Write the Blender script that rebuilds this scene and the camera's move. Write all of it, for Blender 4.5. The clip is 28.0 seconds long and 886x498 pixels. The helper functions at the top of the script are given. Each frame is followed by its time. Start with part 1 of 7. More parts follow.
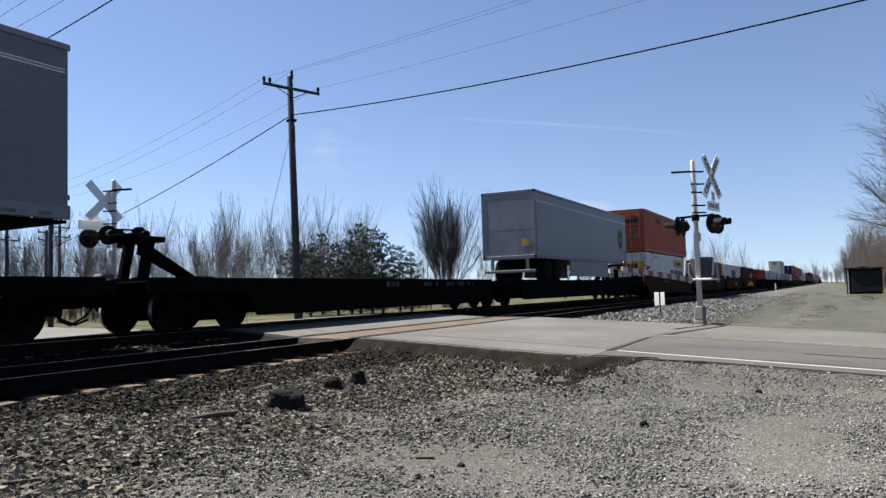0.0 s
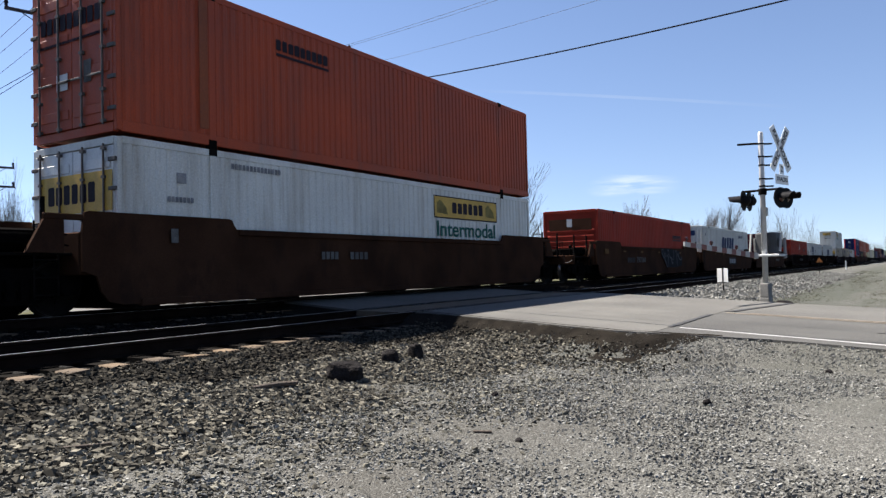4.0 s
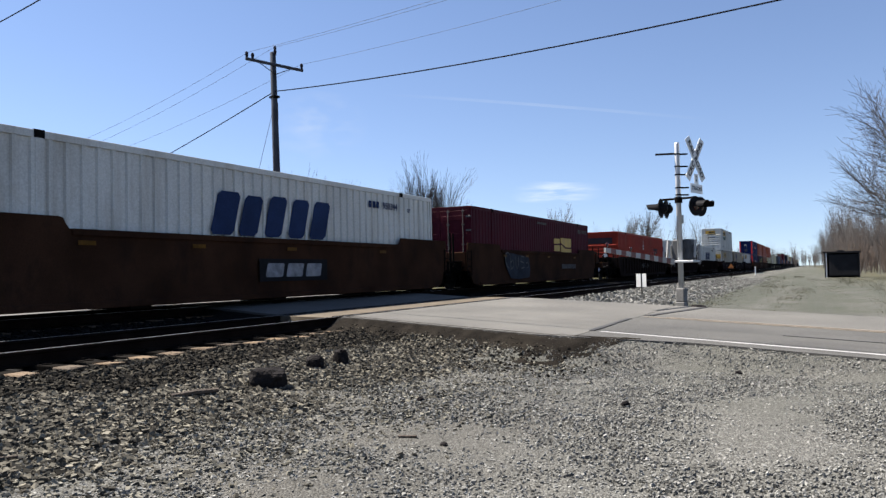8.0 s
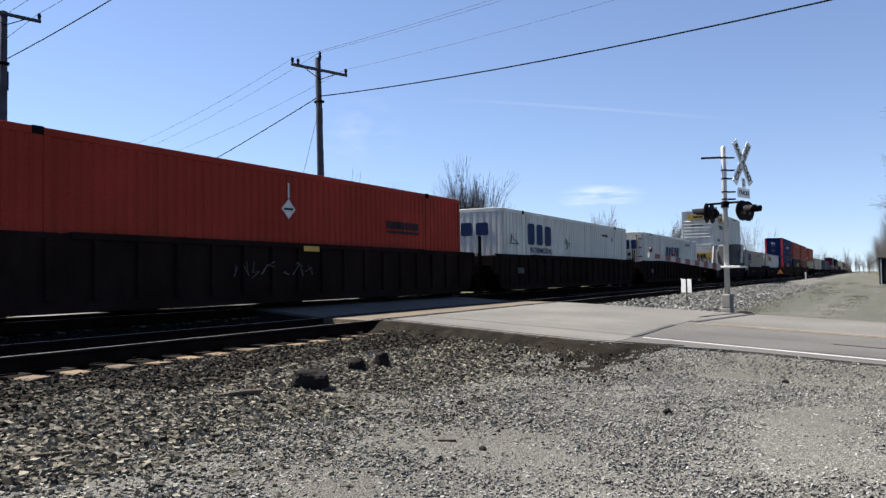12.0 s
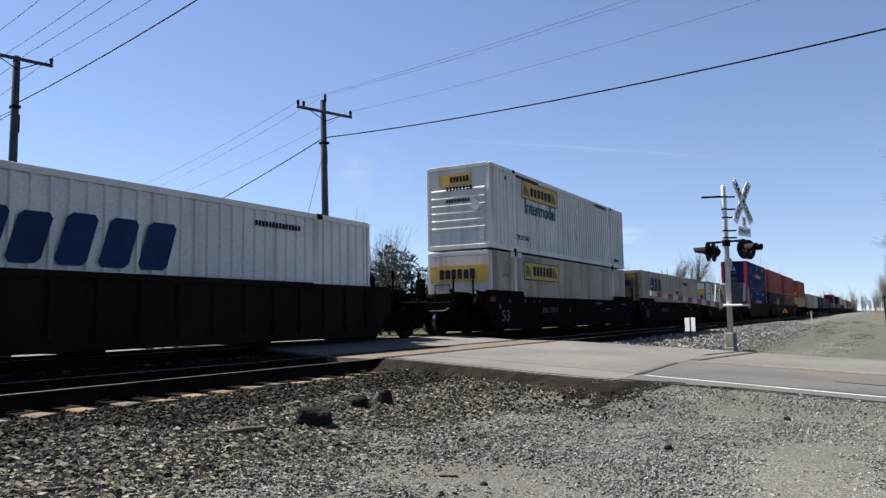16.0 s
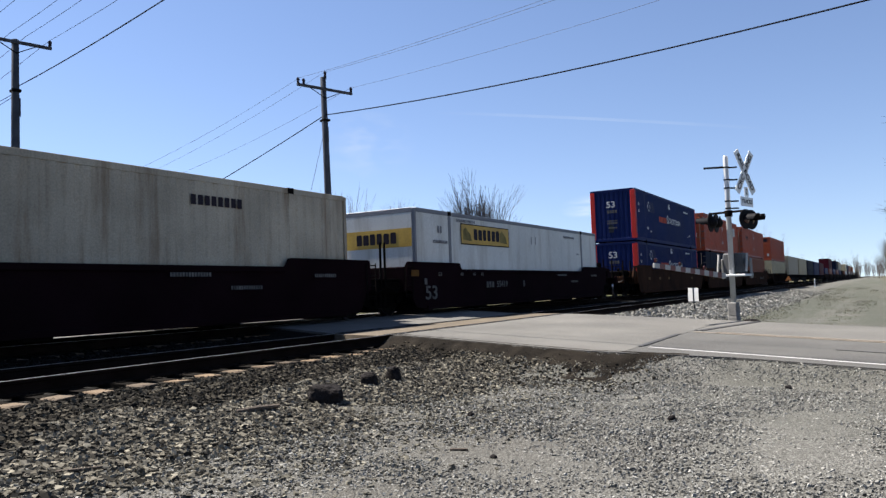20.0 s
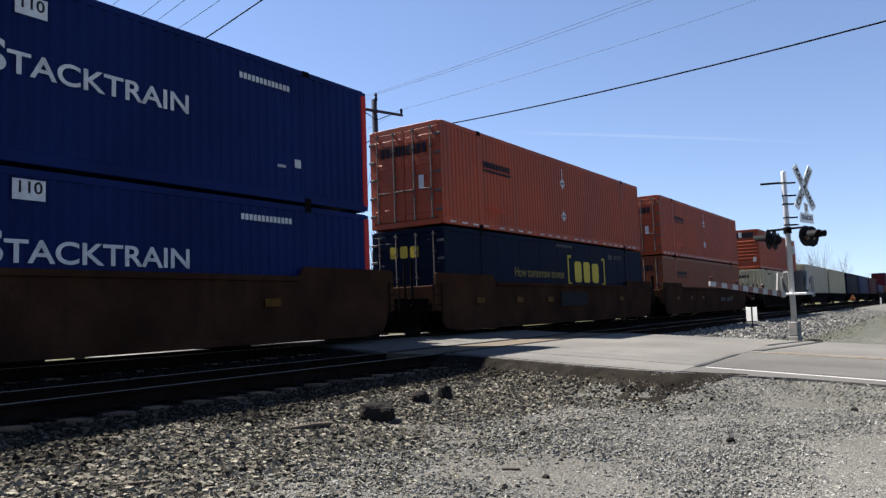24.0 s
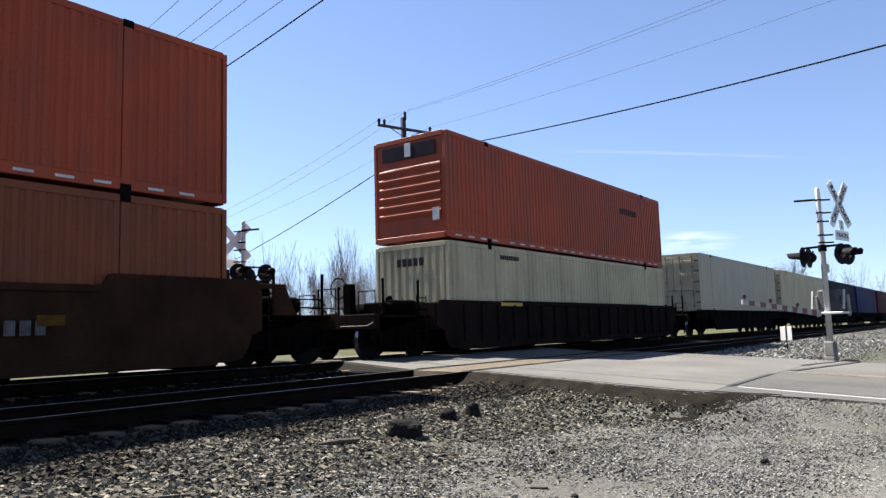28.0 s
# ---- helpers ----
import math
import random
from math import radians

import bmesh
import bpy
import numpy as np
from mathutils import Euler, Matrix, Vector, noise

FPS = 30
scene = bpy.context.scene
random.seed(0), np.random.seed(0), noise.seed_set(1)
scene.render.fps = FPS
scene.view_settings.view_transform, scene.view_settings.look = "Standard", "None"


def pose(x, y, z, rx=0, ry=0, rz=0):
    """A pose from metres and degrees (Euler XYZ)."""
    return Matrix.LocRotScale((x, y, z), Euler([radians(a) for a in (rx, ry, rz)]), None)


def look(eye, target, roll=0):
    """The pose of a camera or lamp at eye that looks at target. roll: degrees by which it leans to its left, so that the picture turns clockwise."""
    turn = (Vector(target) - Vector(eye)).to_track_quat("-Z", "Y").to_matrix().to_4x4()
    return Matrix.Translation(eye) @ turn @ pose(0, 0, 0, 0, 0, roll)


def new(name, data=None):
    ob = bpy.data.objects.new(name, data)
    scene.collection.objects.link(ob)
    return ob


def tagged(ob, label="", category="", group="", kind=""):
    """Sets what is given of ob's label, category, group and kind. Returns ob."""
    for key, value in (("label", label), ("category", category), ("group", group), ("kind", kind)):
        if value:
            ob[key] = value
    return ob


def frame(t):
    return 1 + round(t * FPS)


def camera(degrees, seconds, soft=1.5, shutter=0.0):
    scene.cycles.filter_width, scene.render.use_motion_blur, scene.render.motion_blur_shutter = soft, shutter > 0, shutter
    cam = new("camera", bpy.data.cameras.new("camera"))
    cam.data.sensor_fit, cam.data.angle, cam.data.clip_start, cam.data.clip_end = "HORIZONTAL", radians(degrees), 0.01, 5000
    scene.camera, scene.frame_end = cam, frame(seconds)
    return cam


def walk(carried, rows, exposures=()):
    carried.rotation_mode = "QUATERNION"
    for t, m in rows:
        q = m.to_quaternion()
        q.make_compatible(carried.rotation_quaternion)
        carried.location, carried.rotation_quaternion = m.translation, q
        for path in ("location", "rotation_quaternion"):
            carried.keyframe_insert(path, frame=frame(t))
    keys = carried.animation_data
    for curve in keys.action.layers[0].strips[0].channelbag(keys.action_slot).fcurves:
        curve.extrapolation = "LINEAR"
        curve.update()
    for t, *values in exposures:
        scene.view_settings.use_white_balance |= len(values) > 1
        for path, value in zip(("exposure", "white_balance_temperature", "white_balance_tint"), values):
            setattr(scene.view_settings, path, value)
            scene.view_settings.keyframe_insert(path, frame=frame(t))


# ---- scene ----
SOFT = 1.4
SKY_STRENGTH = 0.0575
SUN_STRENGTH = 6.0
# how the film's own exposure drifts, over a base that suits the sun and sky
EXPOSURES = [(t, 1.38 + e) for t, e in ((0.0, 0.0), (1.0, 0.0), (2.0, 0.38), (3.0, 0.25), (3.5, 0.2), (5.5, 0.08), (7.0, 0.05), (9.0, 0.17), (12.5, 0.15),
                                        (16.0, 0.05), (18.0, 0.12), (19.0, -0.1), (20.0, 0.15), (21.0, 0.05), (23.5, 0.2), (24.0, 0.25), (25.0, 0.7), (26.0, 0.75), (27.0, 0.55), (28.0, 0.45))]

cam = camera(62.0, 28.0, SOFT)

# seconds, place, heading, pitch, roll of a camera held by hand
PATH = [
    (0.0, 0.183, 0.152, 0.755, -62.19, 3.45, -1.76),
    (0.5, 0.177, 0.157, 0.749, -63.58, 3.27, -1.50),
    (1.0, 0.175, 0.144, 0.744, -62.33, 3.53, -2.07),
    (1.5, 0.175, 0.150, 0.743, -62.22, 3.43, -1.93),
    (2.0, 0.167, 0.143, 0.761, -57.52, 0.57, -1.59),
    (2.5, 0.189, 0.154, 0.754, -60.45, 0.64, -0.87),
    (3.0, 0.212, 0.182, 0.744, -57.79, 1.18, -1.24),
    (3.5, 0.231, 0.195, 0.745, -57.52, 1.43, -1.45),
    (5.5, 0.229, 0.199, 0.754, -58.79, 2.19, -0.69),
    (6.0, 0.227, 0.187, 0.756, -57.82, 2.23, -0.97),
    (6.5, 0.226, 0.198, 0.750, -57.82, 2.37, -1.38),
    (7.0, 0.217, 0.187, 0.750, -59.25, 3.16, -1.39),
    (7.5, 0.188, 0.177, 0.753, -59.38, 3.40, -1.34),
    (8.0, 0.218, 0.184, 0.749, -63.46, 1.86, -1.24),
    (8.5, 0.224, 0.181, 0.747, -63.32, 0.60, -1.39),
    (9.0, 0.220, 0.184, 0.745, -62.51, 2.12, -1.39),
    (9.5, 0.223, 0.186, 0.745, -61.95, 2.52, -1.46),
    (10.0, 0.219, 0.185, 0.750, -61.87, 2.47, -1.52),
    (10.5, 0.226, 0.189, 0.749, -62.03, 2.33, -1.57),
    (11.0, 0.228, 0.190, 0.746, -62.25, 2.34, -1.53),
    (11.5, 0.217, 0.181, 0.745, -61.93, 2.25, -1.34),
    (12.0, 0.186, 0.151, 0.762, -60.19, 2.17, -0.80),
    (12.5, 0.141, 0.174, 0.773, -52.68, 5.62, -2.05),
    (14.5, 0.096, 0.098, 0.724, -57.41, 4.54, -4.56),
    (15.0, 0.129, 0.116, 0.738, -56.70, 3.54, -3.28),
    (15.5, 0.153, 0.109, 0.745, -61.95, 3.66, -1.14),
    (16.0, 0.082, 0.068, 0.736, -59.93, 5.25, -0.89),
    (16.5, 0.063, 0.067, 0.747, -58.18, 7.06, -1.48),
    (17.0, 0.039, 0.060, 0.735, -55.32, 6.12, -2.29),
    (17.5, 0.009, 0.058, 0.731, -50.82, 7.59, -2.30),
    (18.0, 0.031, 0.035, 0.728, -57.23, 6.49, -3.56),
    (18.5, -0.014, 0.022, 0.741, -57.17, 5.82, -3.50),
    (19.0, -0.024, 0.032, 0.735, -58.02, 3.25, -2.93),
    (19.5, -0.031, 0.034, 0.756, -60.20, 1.75, -1.93),
    (20.0, -0.043, 0.026, 0.780, -59.66, 3.24, -2.00),
    (20.5, -0.042, 0.023, 0.784, -58.55, 3.79, -1.74),
    (21.0, -0.050, 0.019, 0.776, -57.55, 4.01, -1.64),
    (21.5, -0.055, 0.030, 0.769, -56.56, 4.06, -1.66),
    (23.5, -0.057, 0.027, 0.774, -54.11, 4.72, -1.95),
    (24.0, -0.054, 0.021, 0.764, -55.79, 4.90, -2.01),
    (24.5, -0.054, 0.028, 0.764, -55.56, 5.09, -2.24),
    (25.0, -0.055, 0.021, 0.753, -55.01, 5.00, -2.15),
    (25.5, -0.065, 0.011, 0.749, -53.17, 5.99, -2.20),
    (26.0, -0.064, 0.017, 0.755, -52.64, 5.69, -2.04),
    (26.5, -0.061, 0.028, 0.756, -54.20, 5.32, -1.85),
    (27.0, -0.056, 0.020, 0.753, -53.73, 6.05, -1.95),
    (27.5, -0.055, 0.020, 0.753, -53.68, 6.25, -1.83),
    (28.0, -0.054, 0.016, 0.752, -53.62, 6.34, -1.68),
]


def aim(x, y, z, yaw, pitch, roll):
    a, b = radians(yaw), radians(pitch)
    ahead = Vector((-math.sin(a) * math.cos(b), math.cos(a) * math.cos(b), math.sin(b)))
    return look((x, y, z), Vector((x, y, z)) + ahead, roll)


walk(cam, [(t, aim(*p)) for t, *p in PATH], EXPOSURES)

# ---------------------------------------------------------------- light
SUN = Vector((-0.04, 1.0, 1.28)).normalized()
world = bpy.data.worlds.new("sky")
scene.world = world
world.use_nodes = True
wn = world.node_tree.nodes
wl = world.node_tree.links
sky = wn.new("ShaderNodeTexSky")
sky.sky_type = "NISHITA"
sky.sun_disc = False
sky.sun_elevation = math.asin(SUN.z)
sky.sun_rotation = math.atan2(SUN.x, SUN.y)
sky.altitude = 200
sky.air_density = 0.9
sky.dust_density = 0.05
sky.ozone_density = 4.5
# haze-free spring air: the band just over the horizon stays as blue as the sky above it
bearings = wn.new("ShaderNodeTexCoord")
lifted = wn.new("ShaderNodeMapping")
lifted.inputs["Location"].default_value = (0, 0, 0.055)
lifted.inputs["Scale"].default_value = (1, 1, 0.84)
wl.new(bearings.outputs["Generated"], lifted.inputs["Vector"])
wl.new(lifted.outputs[0], sky.inputs["Vector"])
tone = wn.new("ShaderNodeMix")
tone.data_type, tone.blend_type = "RGBA", "MULTIPLY"
tone.inputs["Factor"].default_value = 1.0
tone.inputs["B"].default_value = (1.135, 1.0, 0.985, 1)
wl.new(sky.outputs[0], tone.inputs["A"])
wl.new(tone.outputs["Result"], wn["Background"].inputs[0])
wn["Background"].inputs[1].default_value = SKY_STRENGTH

sun_data = bpy.data.lights.new("sun", "SUN")
sun_data.energy = SUN_STRENGTH
sun_data.angle = radians(0.53)
sun_data.color = (1.0, 0.935, 0.86)
sun = new("sun", sun_data)
sun.matrix_world = look(SUN * 100, (0, 0, 0))


# ---------------------------------------------------------------- materials
def material(name, col, rough=0.6, metal=0.0, var=0.25, scale=1.2, fine=30.0, bump=0.15, stain=None, stain_amount=0.35,
             streak=1.0, each=0.0, spec=0.5):
    """A worn surface: broad blotches, fine grain, stains (drawn out upright by streak) and relief."""
    m = bpy.data.materials.new(name)
    m.use_nodes = True
    n, l = m.node_tree.nodes, m.node_tree.links
    p = n["Principled BSDF"]
    p.inputs["Metallic"].default_value = metal
    p.inputs["Specular IOR Level"].default_value = spec if spec > 0.25 else spec * 0.2   # matt, dusty paint below that
    tc = n.new("ShaderNodeTexCoord")
    broad = n.new("ShaderNodeTexNoise")
    broad.inputs["Scale"].default_value = scale
    broad.inputs["Detail"].default_value = 5
    grain = n.new("ShaderNodeTexNoise")
    grain.inputs["Scale"].default_value = fine
    grain.inputs["Detail"].default_value = 3
    l.new(tc.outputs["Object"], broad.inputs["Vector"])
    l.new(tc.outputs["Object"], grain.inputs["Vector"])
    ramp = n.new("ShaderNodeValToRGB")
    ramp.color_ramp.elements[0].position, ramp.color_ramp.elements[1].position = 0.3, 0.7
    ramp.color_ramp.elements[0].color = (*[c * (1 - var) for c in col], 1)
    ramp.color_ramp.elements[1].color = (*[min(1, c * (1 + var)) for c in col], 1)
    l.new(broad.outputs["Fac"], ramp.inputs["Fac"])
    tint = n.new("ShaderNodeMix")
    tint.data_type, tint.blend_type = "RGBA", "OVERLAY"
    tint.inputs["Factor"].default_value = 0.35
    l.new(ramp.outputs["Color"], tint.inputs["A"])
    l.new(grain.outputs["Fac"], tint.inputs["B"])
    out = tint.outputs["Result"]
    if stain:
        mp = n.new("ShaderNodeMapping")
        mp.inputs["Scale"].default_value = (1.0, 1.0, 1.0 / streak)
        sn = n.new("ShaderNodeTexNoise")
        sn.inputs["Scale"].default_value = 2.2
        sn.inputs["Detail"].default_value = 7
        sn.inputs["Roughness"].default_value = 0.65
        sr = n.new("ShaderNodeValToRGB")
        sr.color_ramp.elements[0].position, sr.color_ramp.elements[1].position = 0.5, 0.72
        mul = n.new("ShaderNodeMath")
        mul.operation = "MULTIPLY"
        mul.inputs[1].default_value = stain_amount
        mx = n.new("ShaderNodeMix")
        mx.data_type = "RGBA"
        l.new(tc.outputs["Object"], mp.inputs["Vector"])
        l.new(mp.outputs[0], sn.inputs["Vector"])
        l.new(sn.outputs["Fac"], sr.inputs["Fac"])
        l.new(sr.outputs["Color"], mul.inputs[0])
        l.new(mul.outputs[0], mx.inputs["Factor"])
        l.new(out, mx.inputs["A"])
        mx.inputs["B"].default_value = (*stain, 1)
        out = mx.outputs["Result"]
    if each:
        oi = n.new("ShaderNodeObjectInfo")
        hv = n.new("ShaderNodeHueSaturation")
        mr = n.new("ShaderNodeMapRange")
        mr.inputs["To Min"].default_value, mr.inputs["To Max"].default_value = 1 - each, 1 + each
        l.new(oi.outputs["Random"], mr.inputs["Value"])
        l.new(mr.outputs[0], hv.inputs["Value"])
        l.new(out, hv.inputs["Color"])
        out = hv.outputs["Color"]
    l.new(out, p.inputs["Base Color"])
    rr = n.new("ShaderNodeMapRange")
    rr.inputs["To Min"].default_value, rr.inputs["To Max"].default_value = max(0.03, rough - 0.12), min(1, rough + 0.12)
    l.new(broad.outputs["Fac"], rr.inputs["Value"])
    l.new(rr.outputs[0], p.inputs["Roughness"])
    if bump:
        bp = n.new("ShaderNodeBump")
        bp.inputs["Strength"].default_value = bump
        bp.inputs["Distance"].default_value = 0.02
        l.new(grain.outputs["Fac"], bp.inputs["Height"])
        l.new(bp.outputs[0], p.inputs["Normal"])
    return m


def islands(name, lo, hi, rough=0.85, warm=None):
    """Loose stones: each island takes its own shade between lo and hi."""
    m = bpy.data.materials.new(name)
    m.use_nodes = True
    n, l = m.node_tree.nodes, m.node_tree.links
    p = n["Principled BSDF"]
    p.inputs["Roughness"].default_value = rough
    p.inputs["Specular IOR Level"].default_value = 0.1
    geo = n.new("ShaderNodeNewGeometry")
    ramp = n.new("ShaderNodeValToRGB")
    ramp.color_ramp.elements[0].color = (*lo, 1)
    ramp.color_ramp.elements[1].color = (*hi, 1)
    mid = ramp.color_ramp.elements.new(0.55)
    mid.color = (*(warm or [0.6 * a + 0.4 * b for a, b in zip(lo, hi)]), 1)
    l.new(geo.outputs["Random Per Island"], ramp.inputs["Fac"])
    tc = n.new("ShaderNodeTexCoord")
    ns = n.new("ShaderNodeTexNoise")
    ns.inputs["Scale"].default_value = 60
    l.new(tc.outputs["Object"], ns.inputs["Vector"])
    mx = n.new("ShaderNodeMix")
    mx.data_type, mx.blend_type = "RGBA", "OVERLAY"
    mx.inputs["Factor"].default_value = 0.4
    l.new(ramp.outputs["Color"], mx.inputs["A"])
    l.new(ns.outputs["Fac"], mx.inputs["B"])
    l.new(mx.outputs["Result"], p.inputs["Base Color"])
    return m


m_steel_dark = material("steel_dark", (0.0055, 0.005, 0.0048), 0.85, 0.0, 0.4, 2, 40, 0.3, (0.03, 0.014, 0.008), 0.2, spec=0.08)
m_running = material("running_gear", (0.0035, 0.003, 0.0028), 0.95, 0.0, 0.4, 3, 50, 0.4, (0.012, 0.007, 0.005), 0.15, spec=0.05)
m_wheel = material("wheel_steel", (0.009, 0.008, 0.0075), 0.8, 0.0, 0.3, 4, 50, 0.2, spec=0.1)
m_tread = material("wheel_tread", (0.4, 0.4, 0.42), 0.3, 1.0, 0.15, 4, 60, 0.05)
m_rail_side = material("rail_rust", (0.011, 0.0075, 0.006), 0.9, 0.0, 0.4, 3, 60, 0.4, spec=0.08)
m_rail_top = material("rail_head", (0.34, 0.35, 0.37), 0.42, 1.0, 0.1, 2, 80, 0.05)
m_tie = material("tie_timber", (0.066, 0.041, 0.0195), 0.9, 0.0, 0.4, 4, 60, 0.5, (0.0435, 0.03045, 0.0174), 0.7, 1, 0.45)
# oil-dark timber whose colour also carries the shade beside the rails
m_tie_oil_shade = material("oiled_shaded_timber", (0.009, 0.008, 0.007), 0.95, 0.0, 0.4, 4, 60, 0.5, (0.004, 0.004, 0.004), 0.6, 1, 0.2, spec=0.06)
m_brown_car = material("brown_well_paint", (0.036, 0.0175, 0.0105), 0.85, 0.0, 0.35, 0.8, 40, 0.15, (0.018, 0.011, 0.0085), 0.75, 2, spec=0.08)
m_maroon_car = material("maroon_well_paint", (0.0080, 0.0036, 0.0050), 0.85, 0.0, 0.3, 0.8, 40, 0.15, (0.007, 0.005, 0.005), 0.5, 3, spec=0.06)
m_rib_car = material("dark_brown_ribbed_paint", (0.0150, 0.0100, 0.0085), 0.9, 0.0, 0.35, 0.9, 40, 0.2, (0.006, 0.005, 0.0045), 0.6, 3, spec=0.06)
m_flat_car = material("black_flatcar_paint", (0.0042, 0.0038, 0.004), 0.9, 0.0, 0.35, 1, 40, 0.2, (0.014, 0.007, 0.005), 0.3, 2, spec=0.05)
m_red = material("faded_red_paint", (0.285, 0.044, 0.0125), 0.6, 0.0, 0.2, 0.5, 30, 0.06, (0.15, 0.045, 0.028), 0.6, 7, spec=0.3)
m_orange = material("orange_red_paint", (0.245, 0.031, 0.019), 0.6, 0.0, 0.2, 0.5, 30, 0.06, (0.15, 0.03, 0.016), 0.5, 7, spec=0.25)
m_orange2 = material("weathered_orange_paint", (0.178, 0.042, 0.0105), 0.6, 0.0, 0.2, 0.5, 30, 0.06, (0.145, 0.043, 0.021), 0.6, 7, spec=0.3)
m_maroon = material("maroon_paint", (0.058, 0.0095, 0.016), 0.6, 0.0, 0.2, 0.5, 30, 0.06, (0.03, 0.008, 0.012), 0.5, 7, spec=0.2)
m_white = material("white_paint", (0.53, 0.525, 0.485), 0.55, 0.0, 0.12, 0.5, 30, 0.05, (0.26, 0.22, 0.165), 0.6, 9, spec=0.35)
m_cream = material("cream_paint", (0.42, 0.355, 0.215), 0.6, 0.0, 0.16, 0.6, 30, 0.05, (0.19, 0.135, 0.085), 0.65, 9, spec=0.3)
m_beige = material("grey_beige_paint", (0.31, 0.265, 0.175), 0.55, 0.0, 0.12, 0.6, 30, 0.06, (0.2, 0.17, 0.13), 0.45, 6)
m_blue = material("deep_blue_paint", (0.0075, 0.016, 0.072), 0.55, 0.0, 0.18, 0.5, 30, 0.05, (0.010, 0.014, 0.06), 0.4, 6, spec=0.2)
m_navy = material("navy_paint", (0.0065, 0.0105, 0.024), 0.6, 0.0, 0.2, 0.5, 30, 0.05, (0.012, 0.013, 0.02), 0.4, 6, spec=0.12)
m_trailer = material("trailer_grey_blue", (0.083, 0.090, 0.113), 0.45, 0.0, 0.14, 0.4, 30, 0.04, (0.07, 0.07, 0.08), 0.5, 6, spec=0.4)
m_trim = material("dull_trailer_trim", (0.13, 0.132, 0.145), 0.55, 0.2, 0.2, 2, 40, 0.1, (0.1, 0.1, 0.1), 0.4, 4)
m_alu = material("bare_aluminium", (0.5, 0.5, 0.49), 0.55, 0.3, 0.12, 1, 50, 0.08, (0.3, 0.29, 0.27), 0.35, 4)
m_yellow = material("yellow_sign_paint", (0.44, 0.275, 0.045), 0.55, 0.0, 0.2, 1.5, 30, 0.03, (0.24, 0.15, 0.05), 0.5, 4, spec=0.3)
m_gold = material("gold_lettering", (0.44, 0.33, 0.05), 0.5, 0.0, 0.1, 1, 30, 0.02, spec=0.2)
m_black = material("black_paint", (0.010, 0.010, 0.0115), 0.6, 0.0, 0.3, 2, 40, 0.1, spec=0.18)
m_ink = material("dark_lettering", (0.022, 0.018, 0.024), 0.6, 0.0, 0.2, 2, 40, 0.02, spec=0.2)
m_ink_blue = material("navy_lettering", (0.015, 0.028, 0.075), 0.55, 0.0, 0.2, 2, 40, 0.02, spec=0.2)
m_ink_green = material("green_lettering", (0.02, 0.09, 0.075), 0.55, 0.0, 0.2, 2, 40, 0.02, spec=0.2)
m_ink_white = material("white_lettering", (0.5, 0.5, 0.49), 0.6, 0.0, 0.15, 3, 40, 0.02, (0.2, 0.19, 0.17), 0.5, spec=0.2)
m_ink_grey = material("worn_pale_lettering", (0.10, 0.097, 0.092), 0.8, 0.0, 0.35, 6, 40, 0.02, (0.03, 0.025, 0.023), 0.6, spec=0.15)
m_ink_red = material("red_lettering", (0.4, 0.06, 0.03), 0.6, 0.0, 0.3, 3, 40, 0.02, spec=0.2)
m_shield = material("brown_shield", (0.05, 0.022, 0.012), 0.5, 0.0, 0.2, 2, 40, 0.02, spec=0.2)
m_reflect = material("amber_reflector", (0.095, 0.045, 0.008), 0.55, 0.0, 0.3, 5, 40, 0.02, (0.05, 0.025, 0.012), 0.6, spec=0.2)
m_galv = material("galvanised_steel", (0.42, 0.43, 0.44), 0.5, 0.4, 0.16, 3, 60, 0.08, (0.27, 0.27, 0.27), 0.45, 3)
m_signwhite = material("sign_white", (0.68, 0.68, 0.66), 0.5, 0.0, 0.1, 3, 40, 0.03, (0.4, 0.38, 0.34), 0.35, 3)
m_red_stripe = material("red_stripe", (0.42, 0.035, 0.03), 0.45, 0.0, 0.1, 3, 40, 0.02, spec=0.2)
m_lens = material("red_lens", (0.03, 0.004, 0.005), 0.15, 0.0, 0.1, 8, 60, 0.2)
m_concrete = material("concrete", (0.14, 0.137, 0.13), 0.9, 0.0, 0.25, 3, 40, 0.3, (0.11, 0.105, 0.095), 0.5)
m_pole = material("weathered_pole_wood", (0.040, 0.045, 0.056), 0.9, 0.0, 0.3, 2, 30, 0.4, (0.05, 0.05, 0.052), 0.5, 8, spec=0.2)
m_wire = material("black_cable", (0.008, 0.008, 0.01), 0.9, 0.0, 0.1, 3, 30, 0, spec=0.05)
m_wire_thin = material("aluminium_wire", (0.10, 0.115, 0.15), 0.9, 0.0, 0.1, 3, 30, 0, spec=0.05)
m_insulator = material("brown_insulator", (0.02, 0.02, 0.03), 0.8, 0.0, 0.1, 5, 30, 0, spec=0.1)
m_asphalt = material("worn_asphalt", (0.087, 0.08396, 0.07656), 0.92, 0.0, 0.2, 0.5, 90, 0.35, (0.07395, 0.0696, 0.06438), 0.5, spec=0.3)
m_asphalt_old = material("older_asphalt", (0.0609, 0.0596, 0.05525), 0.92, 0.0, 0.22, 0.6, 90, 0.35, (0.0522, 0.04959, 0.04698), 0.55, spec=0.3)
m_panel = material("crossing_panel", (0.08004, 0.06438, 0.04437), 0.9, 0.0, 0.3, 1.2, 70, 0.35, (0.0609, 0.04089, 0.0261), 0.6, spec=0.3)
m_tar = material("tar_joint", (0.018, 0.0175, 0.0175), 0.8, 0.0, 0.2, 6, 60, 0.2)
